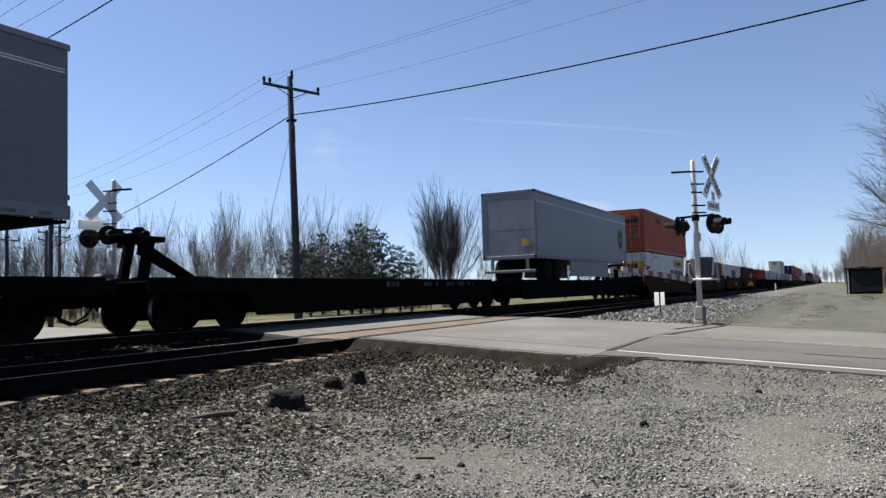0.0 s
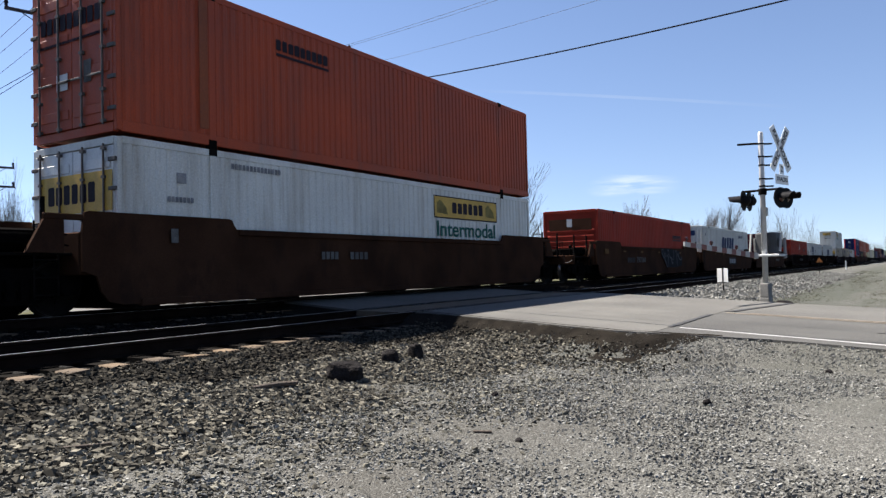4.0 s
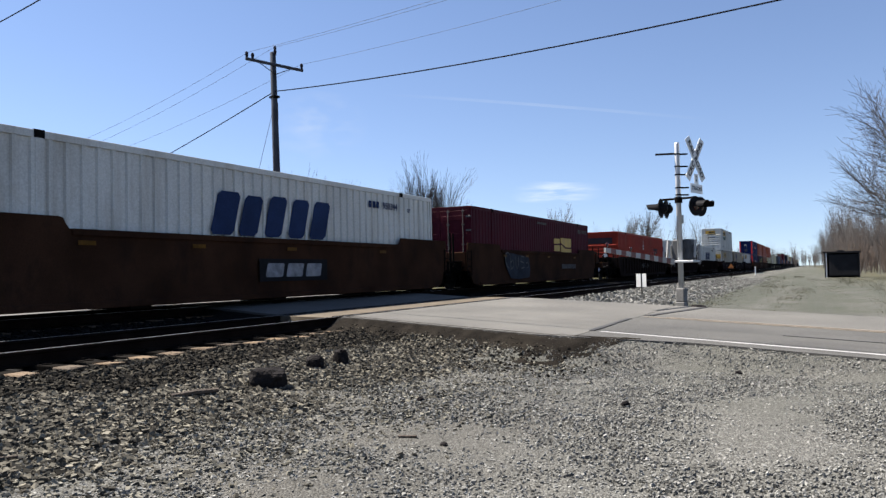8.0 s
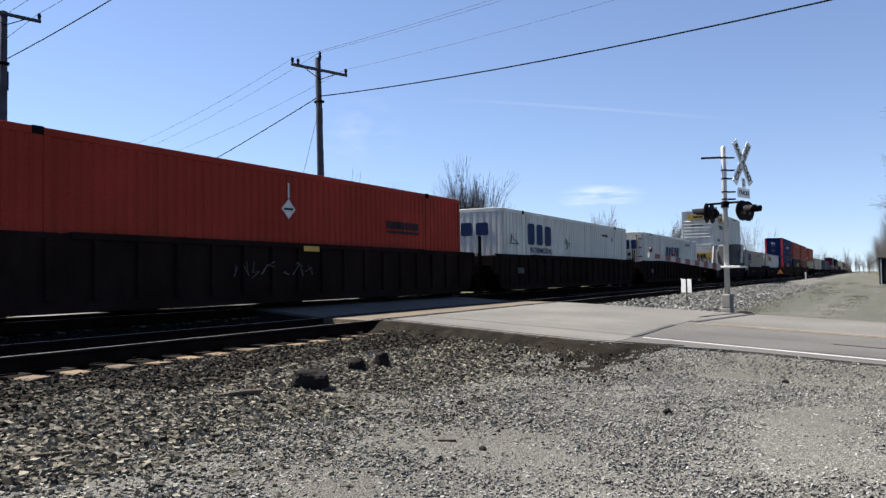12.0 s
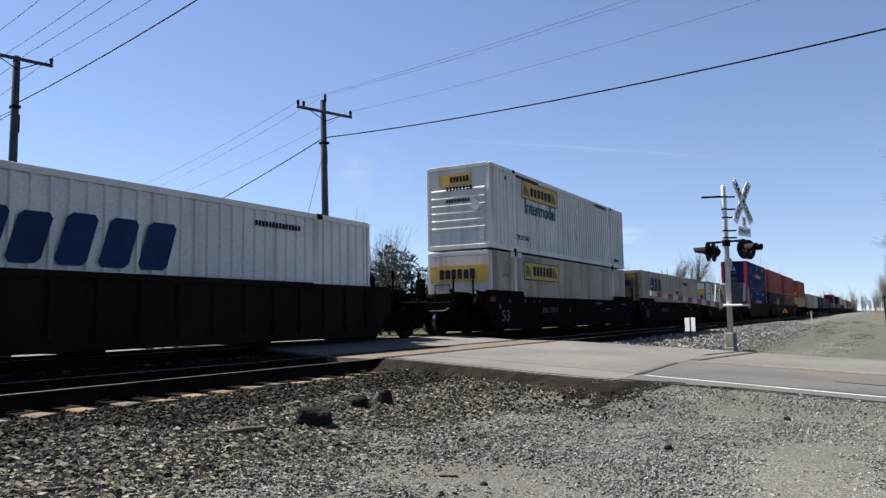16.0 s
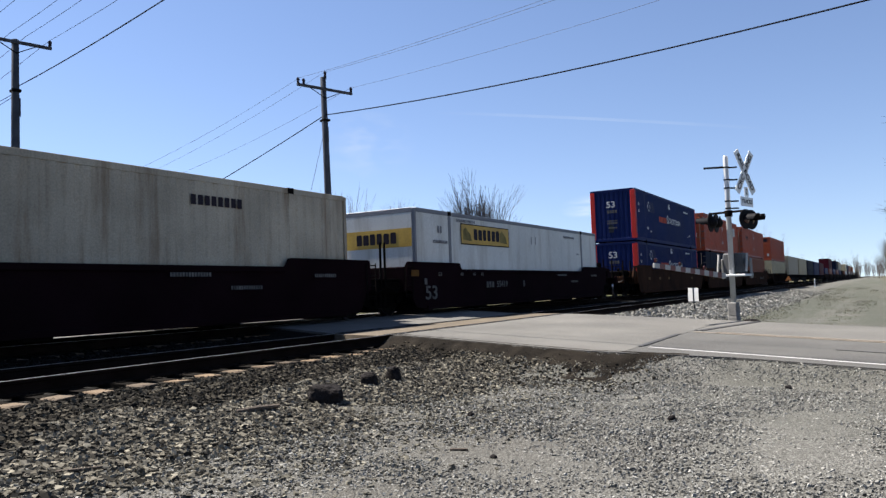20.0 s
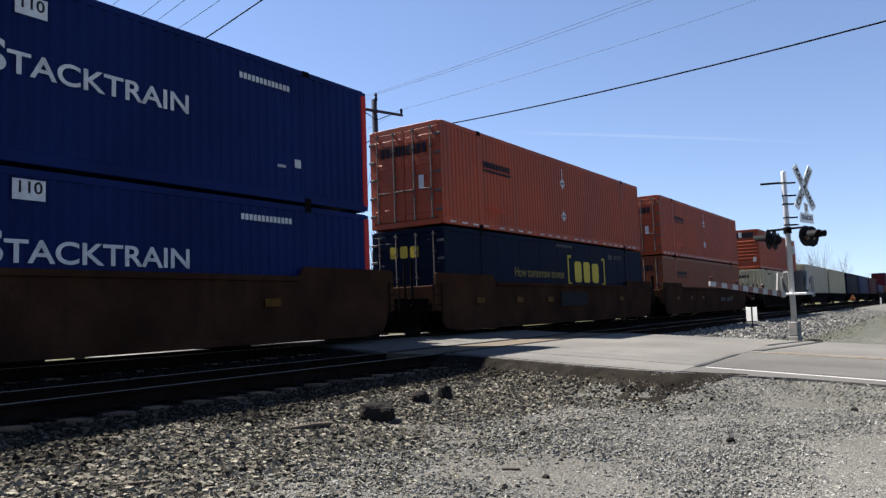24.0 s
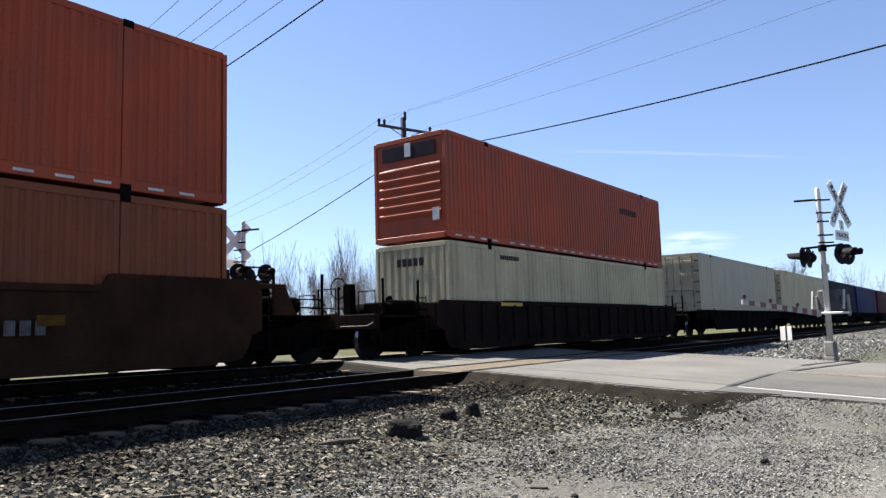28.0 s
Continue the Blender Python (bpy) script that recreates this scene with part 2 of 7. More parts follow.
m_line = material("road_line_white", (0.2697, 0.2653, 0.2566), 0.7, 0.0, 0.15, 4, 80, 0.1, (0.1305, 0.1261, 0.1175), 0.6)
m_line_old = material("road_line_faded", (0.1436, 0.1175, 0.087), 0.8, 0.0, 0.25, 3, 80, 0.1, (0.1131, 0.1001, 0.087), 0.6)
m_shoulder = material("dark_dirt", (0.01131, 0.009831, 0.008178), 0.98, 0.0, 0.5, 3.5, 45, 1.0, (0.02262, 0.01914, 0.01479), 0.6, spec=0.1)
m_bark = material("grey_bark", (0.045, 0.041, 0.039), 0.95, 0.0, 0.3, 3, 40, 0.3)
m_twig = material("bare_twigs", (0.048, 0.042, 0.039), 0.95, 0.0, 0.25, 3, 40, 0.0)
m_needle = material("pine_needles", (0.030, 0.046, 0.030), 0.8, 0.0, 0.4, 0.8, 20, 0.0, spec=0.2)
m_brush = material("dry_brush", (0.066, 0.047, 0.036), 0.95, 0.0, 0.3, 0.7, 20, 0.0)
m_grass = material("dry_grass", (0.05916, 0.05916, 0.03828), 0.95, 0.0, 0.4, 0.6, 30, 0.0, (0.1044, 0.087, 0.0435), 0.6)
m_rubber = material("black_rubber", (0.007, 0.007, 0.007), 0.9, 0.0, 0.2, 5, 40, 0.2, spec=0.12)
m_cinder = material("dark_asphalt_lump", (0.016, 0.0145, 0.0145), 0.95, 0.0, 0.4, 8, 60, 0.8, spec=0.2)
m_stick = material("old_wood", (0.06, 0.045, 0.033), 0.95, 0.0, 0.3, 8, 50, 0.5)
m_hut = material("dark_hut_panels", (0.02, 0.02, 0.022), 0.8, 0.0, 0.25, 1, 30, 0.1, spec=0.15)
m_car_black = material("glossy_black_housing", (0.008, 0.008, 0.009), 0.3, 0.0, 0.1, 3, 40, 0.0, spec=0.18)
m_mirror = material("mirror_glass", (0.85, 0.87, 0.9), 0.03, 1.0, 0.0, 3, 40, 0.0)
m_orange_sign = material("orange_sign", (0.36, 0.12, 0.02), 0.5, 0.0, 0.1, 3, 40, 0.0)
m_ink_dim = material("faint_lettering", (0.05, 0.047, 0.045), 0.8, 0.0, 0.4, 6, 40, 0.02, (0.015, 0.013, 0.012), 0.6, spec=0.1)
m_ink_faded = material("faded_grey_lettering", (0.20, 0.20, 0.21), 0.7, 0.0, 0.35, 5, 40, 0.02, (0.34, 0.33, 0.31), 0.6, spec=0.15)
m_case = material("weathered_case_paint", (0.055, 0.058, 0.062), 0.7, 0.1, 0.25, 3, 40, 0.1, (0.07, 0.06, 0.05), 0.5, 3, spec=0.3)
m_roll = material("scuffed_roll_door", (0.15, 0.155, 0.175), 0.5, 0.0, 0.25, 0.9, 30, 0.05, (0.11, 0.11, 0.12), 0.5, 4)
m_rusty_door = material("rust_stained_door", (0.15, 0.112, 0.07), 0.75, 0.0, 0.35, 1.4, 30, 0.08, (0.06, 0.03, 0.016), 1.0, 3, spec=0.2)
m_stained_wall = material("stained_cream_wall", (0.52, 0.47, 0.38), 0.6, 0.0, 0.2, 0.8, 30, 0.06, (0.2, 0.14, 0.08), 0.8, 5, spec=0.3)
m_gate_white = material("dull_gate_white", (0.27, 0.27, 0.26), 0.6, 0.0, 0.15, 3, 40, 0.03, (0.22, 0.21, 0.19), 0.5, 3)
m_gate_grey = material("dull_gate_grey", (0.15, 0.15, 0.148), 0.65, 0.0, 0.2, 3, 40, 0.05, (0.12, 0.11, 0.1), 0.5, 3)
m_gate_red = material("dull_gate_red", (0.10, 0.024, 0.02), 0.6, 0.0, 0.2, 3, 40, 0.03)
m_fill_dark = material("dark_graffiti_fill", (0.0095, 0.0105, 0.0135), 0.7, 0.0, 0.4, 2, 40, 0.02, spec=0.12)
m_fill_grey = material("grey_blue_graffiti_fill", (0.026, 0.030, 0.038), 0.7, 0.0, 0.4, 2, 40, 0.02, (0.03, 0.028, 0.03), 0.5, spec=0.15)
# oily stones, painted darker still for the shade the train casts on them
m_stones_dark = islands("oily_shaded_ballast", (0.00174, 0.001653, 0.001566), (0.00696, 0.006525, 0.005742), 0.95, (0.003045, 0.002871, 0.00261))
m_mid_stones = islands("small_ballast_stones", (0.030, 0.028, 0.023), (0.225, 0.212, 0.172), 0.9, (0.085, 0.080, 0.064))
m_streaked = material("streaked_cream_paint", (0.345, 0.305, 0.235), 0.65, 0.0, 0.22, 0.7, 30, 0.05, (0.15, 0.10, 0.06), 0.95, 10, spec=0.25)
m_dull_bar = material("dull_lock_bar", (0.075, 0.07, 0.066), 0.75, 0.0, 0.3, 3, 40, 0.1, (0.1, 0.045, 0.025), 0.6, 3, spec=0.3)
m_clods = islands("dark_clods", (0.003515, 0.002943, 0.002265), (0.05272, 0.04588, 0.03398), 0.95, (0.0123, 0.01039, 0.007686))
m_spray = material("pale_spray_paint", (0.075, 0.077, 0.085), 0.8, 0.0, 0.5, 5, 40, 0.02, spec=0.1)
m_gold_dim = material("worn_gold_lettering", (0.17, 0.135, 0.05), 0.6, 0.0, 0.3, 4, 40, 0.02, spec=0.2)
m_stones = islands("ballast_stones", (0.0125, 0.0114, 0.0092), (0.205, 0.188, 0.148), 0.9, (0.067, 0.061, 0.048))
m_stones_grimy = islands("grimy_ballast_stones", (0.0045, 0.0040, 0.0032), (0.085, 0.075, 0.056), 0.95, (0.019, 0.0165, 0.0125))
m_pebbles = islands("gravel_pebbles", (0.072, 0.071, 0.065), (0.245, 0.243, 0.226), 0.9, (0.137, 0.136, 0.126))


# ---------------------------------------------------------------- mesh tools
class Shape:
    """Collects faces; made into one mesh by part()."""

    def __init__(self):
        self.v, self.f = [], []

    def add(self, verts, faces):
        k = len(self.v)
        self.v.extend(tuple(p) for p in verts)
        self.f.extend(tuple(k + i for i in f) for f in faces)
        return self

    def box(self, x0, x1, y0, y1, z0, z1, c=0.0):
        if c <= 0:
            v = [(x, y, z) for x in (x0, x1) for y in (y0, y1) for z in (z0, z1)]
            return self.add(v, [(0, 1, 3, 2), (4, 6, 7, 5), (0, 4, 5, 1), (2, 3, 7, 6), (0, 2, 6, 4), (1, 5, 7, 3)])
        lo, hi = (x0, y0, z0), (x1, y1, z1)
        v, at = [], {}
        for i in (0, 1):
            for j in (0, 1):
                for k in (0, 1):
                    s = (i, j, k)
                    for ax in range(3):
                        p = [(hi if s[a] else lo)[a] + (0 if a == ax else (-c if s[a] else c)) for a in range(3)]
                        at[s, ax] = len(v)
                        v.append(p)
        f = []
        for ax in range(3):
            a, b = [q for q in range(3) if q != ax]
            for side in (0, 1):
                ring = []
                for (p, q) in ((0, 0), (1, 0), (1, 1), (0, 1)):
                    s = [0, 0, 0]
                    s[ax], s[a], s[b] = side, p, q
                    ring.append(at[tuple(s), ax])
                f.append(tuple(ring))
        for ax in range(3):
            a, b = [q for q in range(3) if q != ax]
            for p in (0, 1):
                for q in (0, 1):
                    ends = []
                    for e in (0, 1):
                        s = [0, 0, 0]
                        s[ax], s[a], s[b] = e, p, q
                        ends.append(tuple(s))
                    f.append((at[ends[0], a], at[ends[0], b], at[ends[1], b], at[ends[1], a]))
        for i in (0, 1):
            for j in (0, 1):
                for k in (0, 1):
                    f.append(tuple(at[(i, j, k), ax] for ax in range(3)))
        return self.add(v, f)

    def rod(self, a, b, r, r2=None, n=8, caps=True):
        a, b = Vector(a), Vector(b)
        r2 = r if r2 is None else r2
        d = (b - a).normalized()
        e1 = d.orthogonal().normalized()
        e2 = d.cross(e1)
        ring = [(math.cos(2 * math.pi * i / n), math.sin(2 * math.pi * i / n)) for i in range(n)]
        v = [a + r * (c * e1 + s * e2) for c, s in ring] + [b + r2 * (c * e1 + s * e2) for c, s in ring]
        f = [(i, (i + 1) % n, n + (i + 1) % n, n + i) for i in range(n)]
        if caps:
            f += [tuple(range(n - 1, -1, -1)), tuple(range(n, 2 * n))]
        return self.add(v, f)

    def path(self, pts, r, n=6):
        """One bent round bar through the points."""
        pts = [Vector(p) for p in pts]
        v, f = [], []
        for i, p in enumerate(pts):
            d = (pts[min(i + 1, len(pts) - 1)] - pts[max(i - 1, 0)]).normalized()
            e1 = d.cross(Vector((0, 0, 1)) if abs(d.z) < 0.9 else Vector((0, 1, 0))).normalized()
            e2 = d.cross(e1)
            v += [p + r * (math.cos(2 * math.pi * k / n) * e1 + math.sin(2 * math.pi * k / n) * e2) for k in range(n)]
        for i in range(len(pts) - 1):
            f += [(i * n + k, i * n + (k + 1) % n, (i + 1) * n + (k + 1) % n, (i + 1) * n + k) for k in range(n)]
        f += [tuple(range(n - 1, -1, -1)), tuple((len(pts) - 1) * n + k for k in range(n))]
        return self.add(v, f)

    def prism(self, outline, lo, hi, axis="y"):
        """An outline in the two other axes, drawn out from lo to hi."""
        n = len(outline)
        put = {"y": lambda p, h: (p[0], h, p[1]), "x": lambda p, h: (h, p[0], p[1]), "z": lambda p, h: (p[0], p[1], h)}[axis]
        v = [put(p, lo) for p in outline] + [put(p, hi) for p in outline]
        f = [tuple(range(n)), tuple(range(2 * n - 1, n - 1, -1))] + [(i, i + n, (i + 1) % n + n, (i + 1) % n) for i in range(n)]
        return self.add(v, f)

    def lathe(self, profile, centre, axis="y", n=20):
        """Rings (distance along the axis, radius) turned round it."""
        cx, cy, cz = centre
        v, f = [], []
        for h, r in profile:
            for i in range(n):
                c, s = r * math.cos(2 * math.pi * i / n), r * math.sin(2 * math.pi * i / n)
                v.append({"y": (cx + c, cy + h, cz + s), "z": (cx + c, cy + s, cz + h), "x": (cx + h, cy + c, cz + s)}[axis])
        for k in range(len(profile) - 1):
            for i in range(n):
                j = (i + 1) % n
                f.append((k * n + i, k * n + j, (k + 1) * n + j, (k + 1) * n + i))
        f.append(tuple(range(n - 1, -1, -1)))
        f.append(tuple((len(profile) - 1) * n + i for i in range(n)))
        return self.add(v, f)

    def moved(self, m):
        self.v = [tuple(m @ Vector(p)) for p in self.v]
        return self


def part(name, shape, mat, parent=None, label="", smooth=False):
    me = bpy.data.meshes.new(name)
    me.from_pydata(shape.v, [], shape.f)
    bm = bmesh.new()
    bm.from_mesh(me)
    bmesh.ops.recalc_face_normals(bm, faces=bm.faces)
    bm.to_mesh(me)
    bm.free()
    if smooth:
        me.polygons.foreach_set("use_smooth", [True] * len(me.polygons))
    me.materials.append(mat)
    ob = new(name, me)
    if parent:
        ob.parent = parent
    if label:
        tagged(ob, label)
    return ob


def empty(name, m, label, category, group="", kind=""):
    ob = new(name)
    ob.matrix_basis = m
    return tagged(ob, label, category, group, kind)


def shared(name, me, parent, m):
    ob = new(name, me)
    ob.parent = parent
    ob.matrix_basis = m
    return ob


def lettering(words, size, mat, parent, m, name="lettering", width=None, depth=0.002):
    """Words in the built-in font as a mesh, standing in the local xz plane, read from -y."""
    cu = bpy.data.curves.new(name, "FONT")
    cu.offset = 0.016 * size
    cu.body, cu.size, cu.extrude, cu.align_x, cu.align_y = words, size, depth, "CENTER", "CENTER"
    tmp = bpy.data.objects.new(name, cu)
    me = bpy.data.meshes.new_from_object(tmp)
    bpy.data.objects.remove(tmp)
    if width:
        xs = [v.co.x for v in me.vertices]
        k = width / (max(xs) - min(xs))
        for v in me.vertices:
            v.co.x *= k
    me.materials.append(mat)
    ob = new(name, me)
    ob.parent = parent
    ob.matrix_basis = m @ pose(0, 0, 0, 90, 0, 0)
    return ob


def glyphs(sh, x0, z0, w, h, count, y, slant=0.0, gap=0.22, seed=0, thick=0.004):
    """A row of plain blocks standing for a word mark."""
    rnd = random.Random(seed)
    cw = w / count
    for i in range(count):
        a = x0 + i * cw
        b = a + cw * (1 - gap * rnd.uniform(0.7, 1.3))
        t = h * rnd.uniform(0.93, 1.0)
        k = 0.11 * min(cw, h)
        out = [(a + k, 0), (b - k, 0), (b, k), (b, t - k), (b - k, t), (a + k, t), (a, t - k), (a, k)]
        sh.prism([(p + slant * q, z0 + q) for p, q in out], y, y + thick)
    return sh


def bulk(name, verts, faces, mat, parent=None):
    """A large mesh straight from arrays."""
    me = bpy.data.meshes.new(name)
    me.from_pydata([tuple(p) for p in verts], [], [tuple(f) for f in faces])
    me.materials.append(mat)
    ob = new(name, me)
    if parent:
        ob.parent = parent
    return ob


# ---------------------------------------------------------------- plan
T1, T2 = 8.65, 12.86            # centre lines of the near and the far track; near rail tops at z = 0
RISE = 0.13                     # the far track lies a little higher
HALF = 0.752                    # from the centre line to the middle of a rail
U = Vector((0.25, 0.968, 0))    # the way of the road
V = Vector((0.968, -0.25, 0))
ROAD = Vector((14.7, 2.9, 0))


def across(x, y):
    return (x - ROAD.x) * V.x + (y - ROAD.y) * V.y


def road_point(y, b):
    """The place on the road at that y, b metres to the side of its middle."""
    a = (y - ROAD.y - b * V.y) / U.y
    return ROAD.x + a * U.x + b * V.x, y


def road_z(y):
    if y < 7.5:
        return max(-0.04 * (7.5 - y), -0.55)
    if y > 14.4:
        return max(RISE - 0.05 * (y - 14.4), -0.6)
    return RISE * min(1.0, max(0.0, (y - 9.45) / 2.6))


def near_edge(y):
    return -4.55 if y > 3.6 else -3.85 - 0.7 * max(0.0, (y - 1.6) / 2.0)


BED_Y = [-3000, -60, 2, 4.4, 5.6, 6.6, 7.15, 9.8, 11.2, 14.4, 16.2, 19, 80, 400, 3000]
BED_Z = [-1.2, -0.7, -0.52, -0.46, -0.37, -0.25, -0.21, -0.21, -0.08, -0.08, -0.54, -0.75, -0.8, -0.9, -1.2]


def ground_z(x, y):
    z = float(np.interp(y, BED_Y, BED_Z))
    b = across(x, y)
    side = near_edge(y)
    out = max(side - b, b - 4.0, 0.0)
    if out < 3:
        slope = 0.42 if b < 0 else 0.3
        z = max(z, road_z(y) - 0.022 - slope * out)
    return z


# ---------------------------------------------------------------- ground
def ground_material():
    m = bpy.data.materials.new("gravel_ground")
    m.use_nodes = True
    n, l = m.node_tree.nodes, m.node_tree.links
    p = n["Principled BSDF"]
    p.inputs["Roughness"].default_value = 0.95
    p.inputs["Specular IOR Level"].default_value = 0.1
    tc = n.new("ShaderNodeTexCoord")
    xyz = n.new("ShaderNodeSeparateXYZ")
    l.new(tc.outputs["Object"], xyz.inputs[0])

    def noise_tex(scale, detail=4, rough=0.55):
        q = n.new("ShaderNodeTexNoise")
        q.inputs["Scale"].default_value, q.inputs["Detail"].default_value, q.inputs["Roughness"].default_value = scale, detail, rough
        l.new(tc.outputs["Object"], q.inputs["Vector"])
        return q.outputs["Fac"]

    def ramp(fac, stops):
        r = n.new("ShaderNodeValToRGB")
        e = r.color_ramp.elements
        while len(e) < len(stops):
            e.new(0.5)
        for q, (pos, col) in zip(e, stops):
            q.position, q.color = pos, (*col, 1)
        l.new(fac, r.inputs["Fac"])
        return r.outputs["Color"]

    def mix(fac, a, b, kind="MIX"):
        q = n.new("ShaderNodeMix")
        q.data_type, q.blend_type = "RGBA", kind
        for key, val in (("Factor", fac), ("A", a), ("B", b)):
            if isinstance(val, (int, float)):
                q.inputs[key].default_value = val
            elif isinstance(val, tuple):
                q.inputs[key].default_value = (*val, 1)
            else:
                l.new(val, q.inputs[key])
        return q.outputs["Result"]

    def band(sock, a, b):
        q = n.new("ShaderNodeMapRange")
        q.inputs["From Min"].default_value, q.inputs["From Max"].default_value = a, b
        l.new(sock, q.inputs["Value"])
        return q.outputs[0]

    def times(a, b):
        q = n.new("ShaderNodeMath")
        q.operation = "MULTIPLY"
        l.new(a, q.inputs[0])
        l.new(b, q.inputs[1])
        return q.outputs[0]

    cell = n.new("ShaderNodeTexVoronoi")
    cell.inputs["Scale"].default_value = 75
    l.new(tc.outputs["Object"], cell.inputs["Vector"])
    sep = n.new("ShaderNodeSeparateColor")
    l.new(cell.outputs["Color"], sep.inputs[0])
    pebble = ramp(sep.outputs[0], [(0.0, (0.046, 0.0455, 0.0415)), (0.6, (0.098, 0.0972, 0.089)), (1.0, (0.200, 0.198, 0.183))])
    dust = ramp(noise_tex(1.3, 6), [(0.35, (0.076, 0.0752, 0.069)), (0.65, (0.112, 0.111, 0.103))])
    soil = ramp(noise_tex(120, 3), [(0.3, (0.68, 0.66, 0.64)), (0.7, (1.12, 1.1, 1.08))])
    dust = mix(1.0, dust, soil, "MULTIPLY")
    patch = ramp(noise_tex(0.55, 5, 0.6), [(0.40, (0.1,) * 3), (0.68, (0.5,) * 3)])
    base = mix(patch, pebble, dust)
    brown = ramp(noise_tex(0.35, 4), [(0.5, (0.0,) * 3), (0.68, (0.2,) * 3)])
    base = mix(brown, base, (0.064, 0.058, 0.051))
    # trodden brown dirt below the foot of the bank
    foot = times(band(xyz.outputs[1], 1.4, 2.7), band(xyz.outputs[1], 4.6, 3.9))
    foot = times(times(foot, band(xyz.outputs[0], 9.5, 6.0)), ramp(noise_tex(0.9, 5), [(0.3, (0.05,) * 3), (0.6, (0.4,) * 3)]))
    base = mix(foot, base, mix(1.0, (0.058, 0.0545, 0.048), soil, "MULTIPLY"))
    # greyer, faintly green stone dust towards the road
    green = times(band(xyz.outputs[0], 5.5, 9.0), ramp(noise_tex(0.7, 5), [(0.4, (0.0,) * 3), (0.62, (0.6,) * 3)]))
    base = mix(green, base, mix(1.0, (0.0783, 0.08135, 0.07134), soil, "MULTIPLY"))
    # verges: dry and green grass beyond the tracks and along the wood
    grass = ramp(noise_tex(0.25, 6), [(0.35, (0.03132, 0.03741, 0.01392)), (0.55, (0.06786, 0.06438, 0.03132)), (0.75, (0.1087, 0.09396, 0.05394))])
    base = mix(times(band(xyz.outputs[1], 14.7, 16.2), ramp(noise_tex(0.8, 4), [(0.3, (0.4,) * 3), (0.5, (1.0,) * 3)])), base, grass)
    base = mix(times(band(xyz.outputs[1], 14.2, 14.6), band(xyz.outputs[1], 20.0, 16.5)), base, (0.02958, 0.02871, 0.01914))
    verge = times(band(xyz.outputs[0], 45, 75), band(xyz.outputs[1], -0.5, -3.0))
    base = mix(verge, base, mix(0.6, grass, (0.09135, 0.07482, 0.0435)))
    # the lane past the road: grey-green, with short grass coming through
    lane = times(band(xyz.outputs[0], 17.5, 24), band(xyz.outputs[1], 5.2, 4.2))
    rut = n.new("ShaderNodeMapping")
    rut.inputs["Scale"].default_value = (0.035, 0.9, 1)
    l.new(tc.outputs["Object"], rut.inputs["Vector"])
    rutted = n.new("ShaderNodeTexNoise")
    rutted.inputs["Scale"].default_value, rutted.inputs["Detail"].default_value = 1.0, 6
    l.new(rut.outputs[0], rutted.inputs["Vector"])
    base = mix(times(lane, ramp(rutted.outputs["Fac"], [(0.4, (0.0,) * 3), (0.62, (0.9,) * 3)])), base, (0.062, 0.0655, 0.056))
    tuft = ramp(noise_tex(2.6, 6, 0.65), [(0.45, (0.0,) * 3), (0.58, (1.0,) * 3)])
    turf = ramp(noise_tex(0.45, 5, 0.6), [(0.38, (0.0,) * 3), (0.6, (0.9,) * 3)])
    base = mix(times(lane, mix(0.5, tuft, turf)), base, mix(0.15, (0.057, 0.062, 0.051), grass))
    # shade in the gaps of the bank's stones, painted dark, fading out downhill
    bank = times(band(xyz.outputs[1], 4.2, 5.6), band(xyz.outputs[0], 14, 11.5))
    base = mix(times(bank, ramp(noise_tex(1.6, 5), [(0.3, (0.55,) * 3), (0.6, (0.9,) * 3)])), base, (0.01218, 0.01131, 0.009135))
    # round the rails: oily black, deepened with painted shade of rails and train
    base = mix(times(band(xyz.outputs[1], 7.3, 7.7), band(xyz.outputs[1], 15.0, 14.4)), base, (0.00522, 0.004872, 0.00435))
    l.new(base, p.inputs["Base Color"])
    bp = n.new("ShaderNodeBump")
    bp.inputs["Strength"].default_value = 0.7
    bp.inputs["Distance"].default_value = 0.02
    edge = n.new("ShaderNodeMath")
    edge.operation = "MULTIPLY"
    edge.inputs[1].default_value = -1.0
    l.new(cell.outputs["Distance"], edge.inputs[0])
    l.new(edge.outputs[0], bp.inputs["Height"])
    l.new(bp.outputs[0], p.inputs["Normal"])
    return m


def spread(*stops):
    out = []
    for (a, step), (b, _) in zip(stops, stops[1:]):
        k = max(1, round((b - a) / step))
        out += [a + (b - a) * i / k for i in range(k)]
    return out + [stops[-1][0]]


gx = spread((-3000, 500), (-500, 100), (-100, 15), (-25, 3), (-4, 0.16), (14, 0.3), (26, 0.8), (60, 5), (160, 40), (600, 300), (3000, 1))
gy = spread((-3000, 500), (-500, 100), (-100, 15), (-25, 2), (-4, 0.25), (1.5, 0.13), (7.4, 0.35), (20, 1.2), (40, 8), (160, 40), (600, 300), (3000, 1))
verts = []
for y in gy:
    for x in gx:
        z = ground_z(x, y)
        if -4 < x < 30 and -5 < y < 7.2 and across(x, y) < near_edge(y) - 0.3:
            z += 0.022 * noise.noise((x * 0.9, y * 0.9, 0)) + 0.012 * noise.noise((x * 4, y * 4, 3))
        verts.append((x, y, z))
nx = len(gx)
faces = [(j * nx + i, j * nx + i + 1, (j + 1) * nx + i + 1, (j + 1) * nx + i) for j in range(len(gy) - 1) for i in range(nx - 1)]
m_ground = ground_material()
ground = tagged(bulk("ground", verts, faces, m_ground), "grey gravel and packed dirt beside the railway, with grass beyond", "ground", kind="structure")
ground.data.polygons.foreach_set("use_smooth", [True] * len(ground.data.polygons))


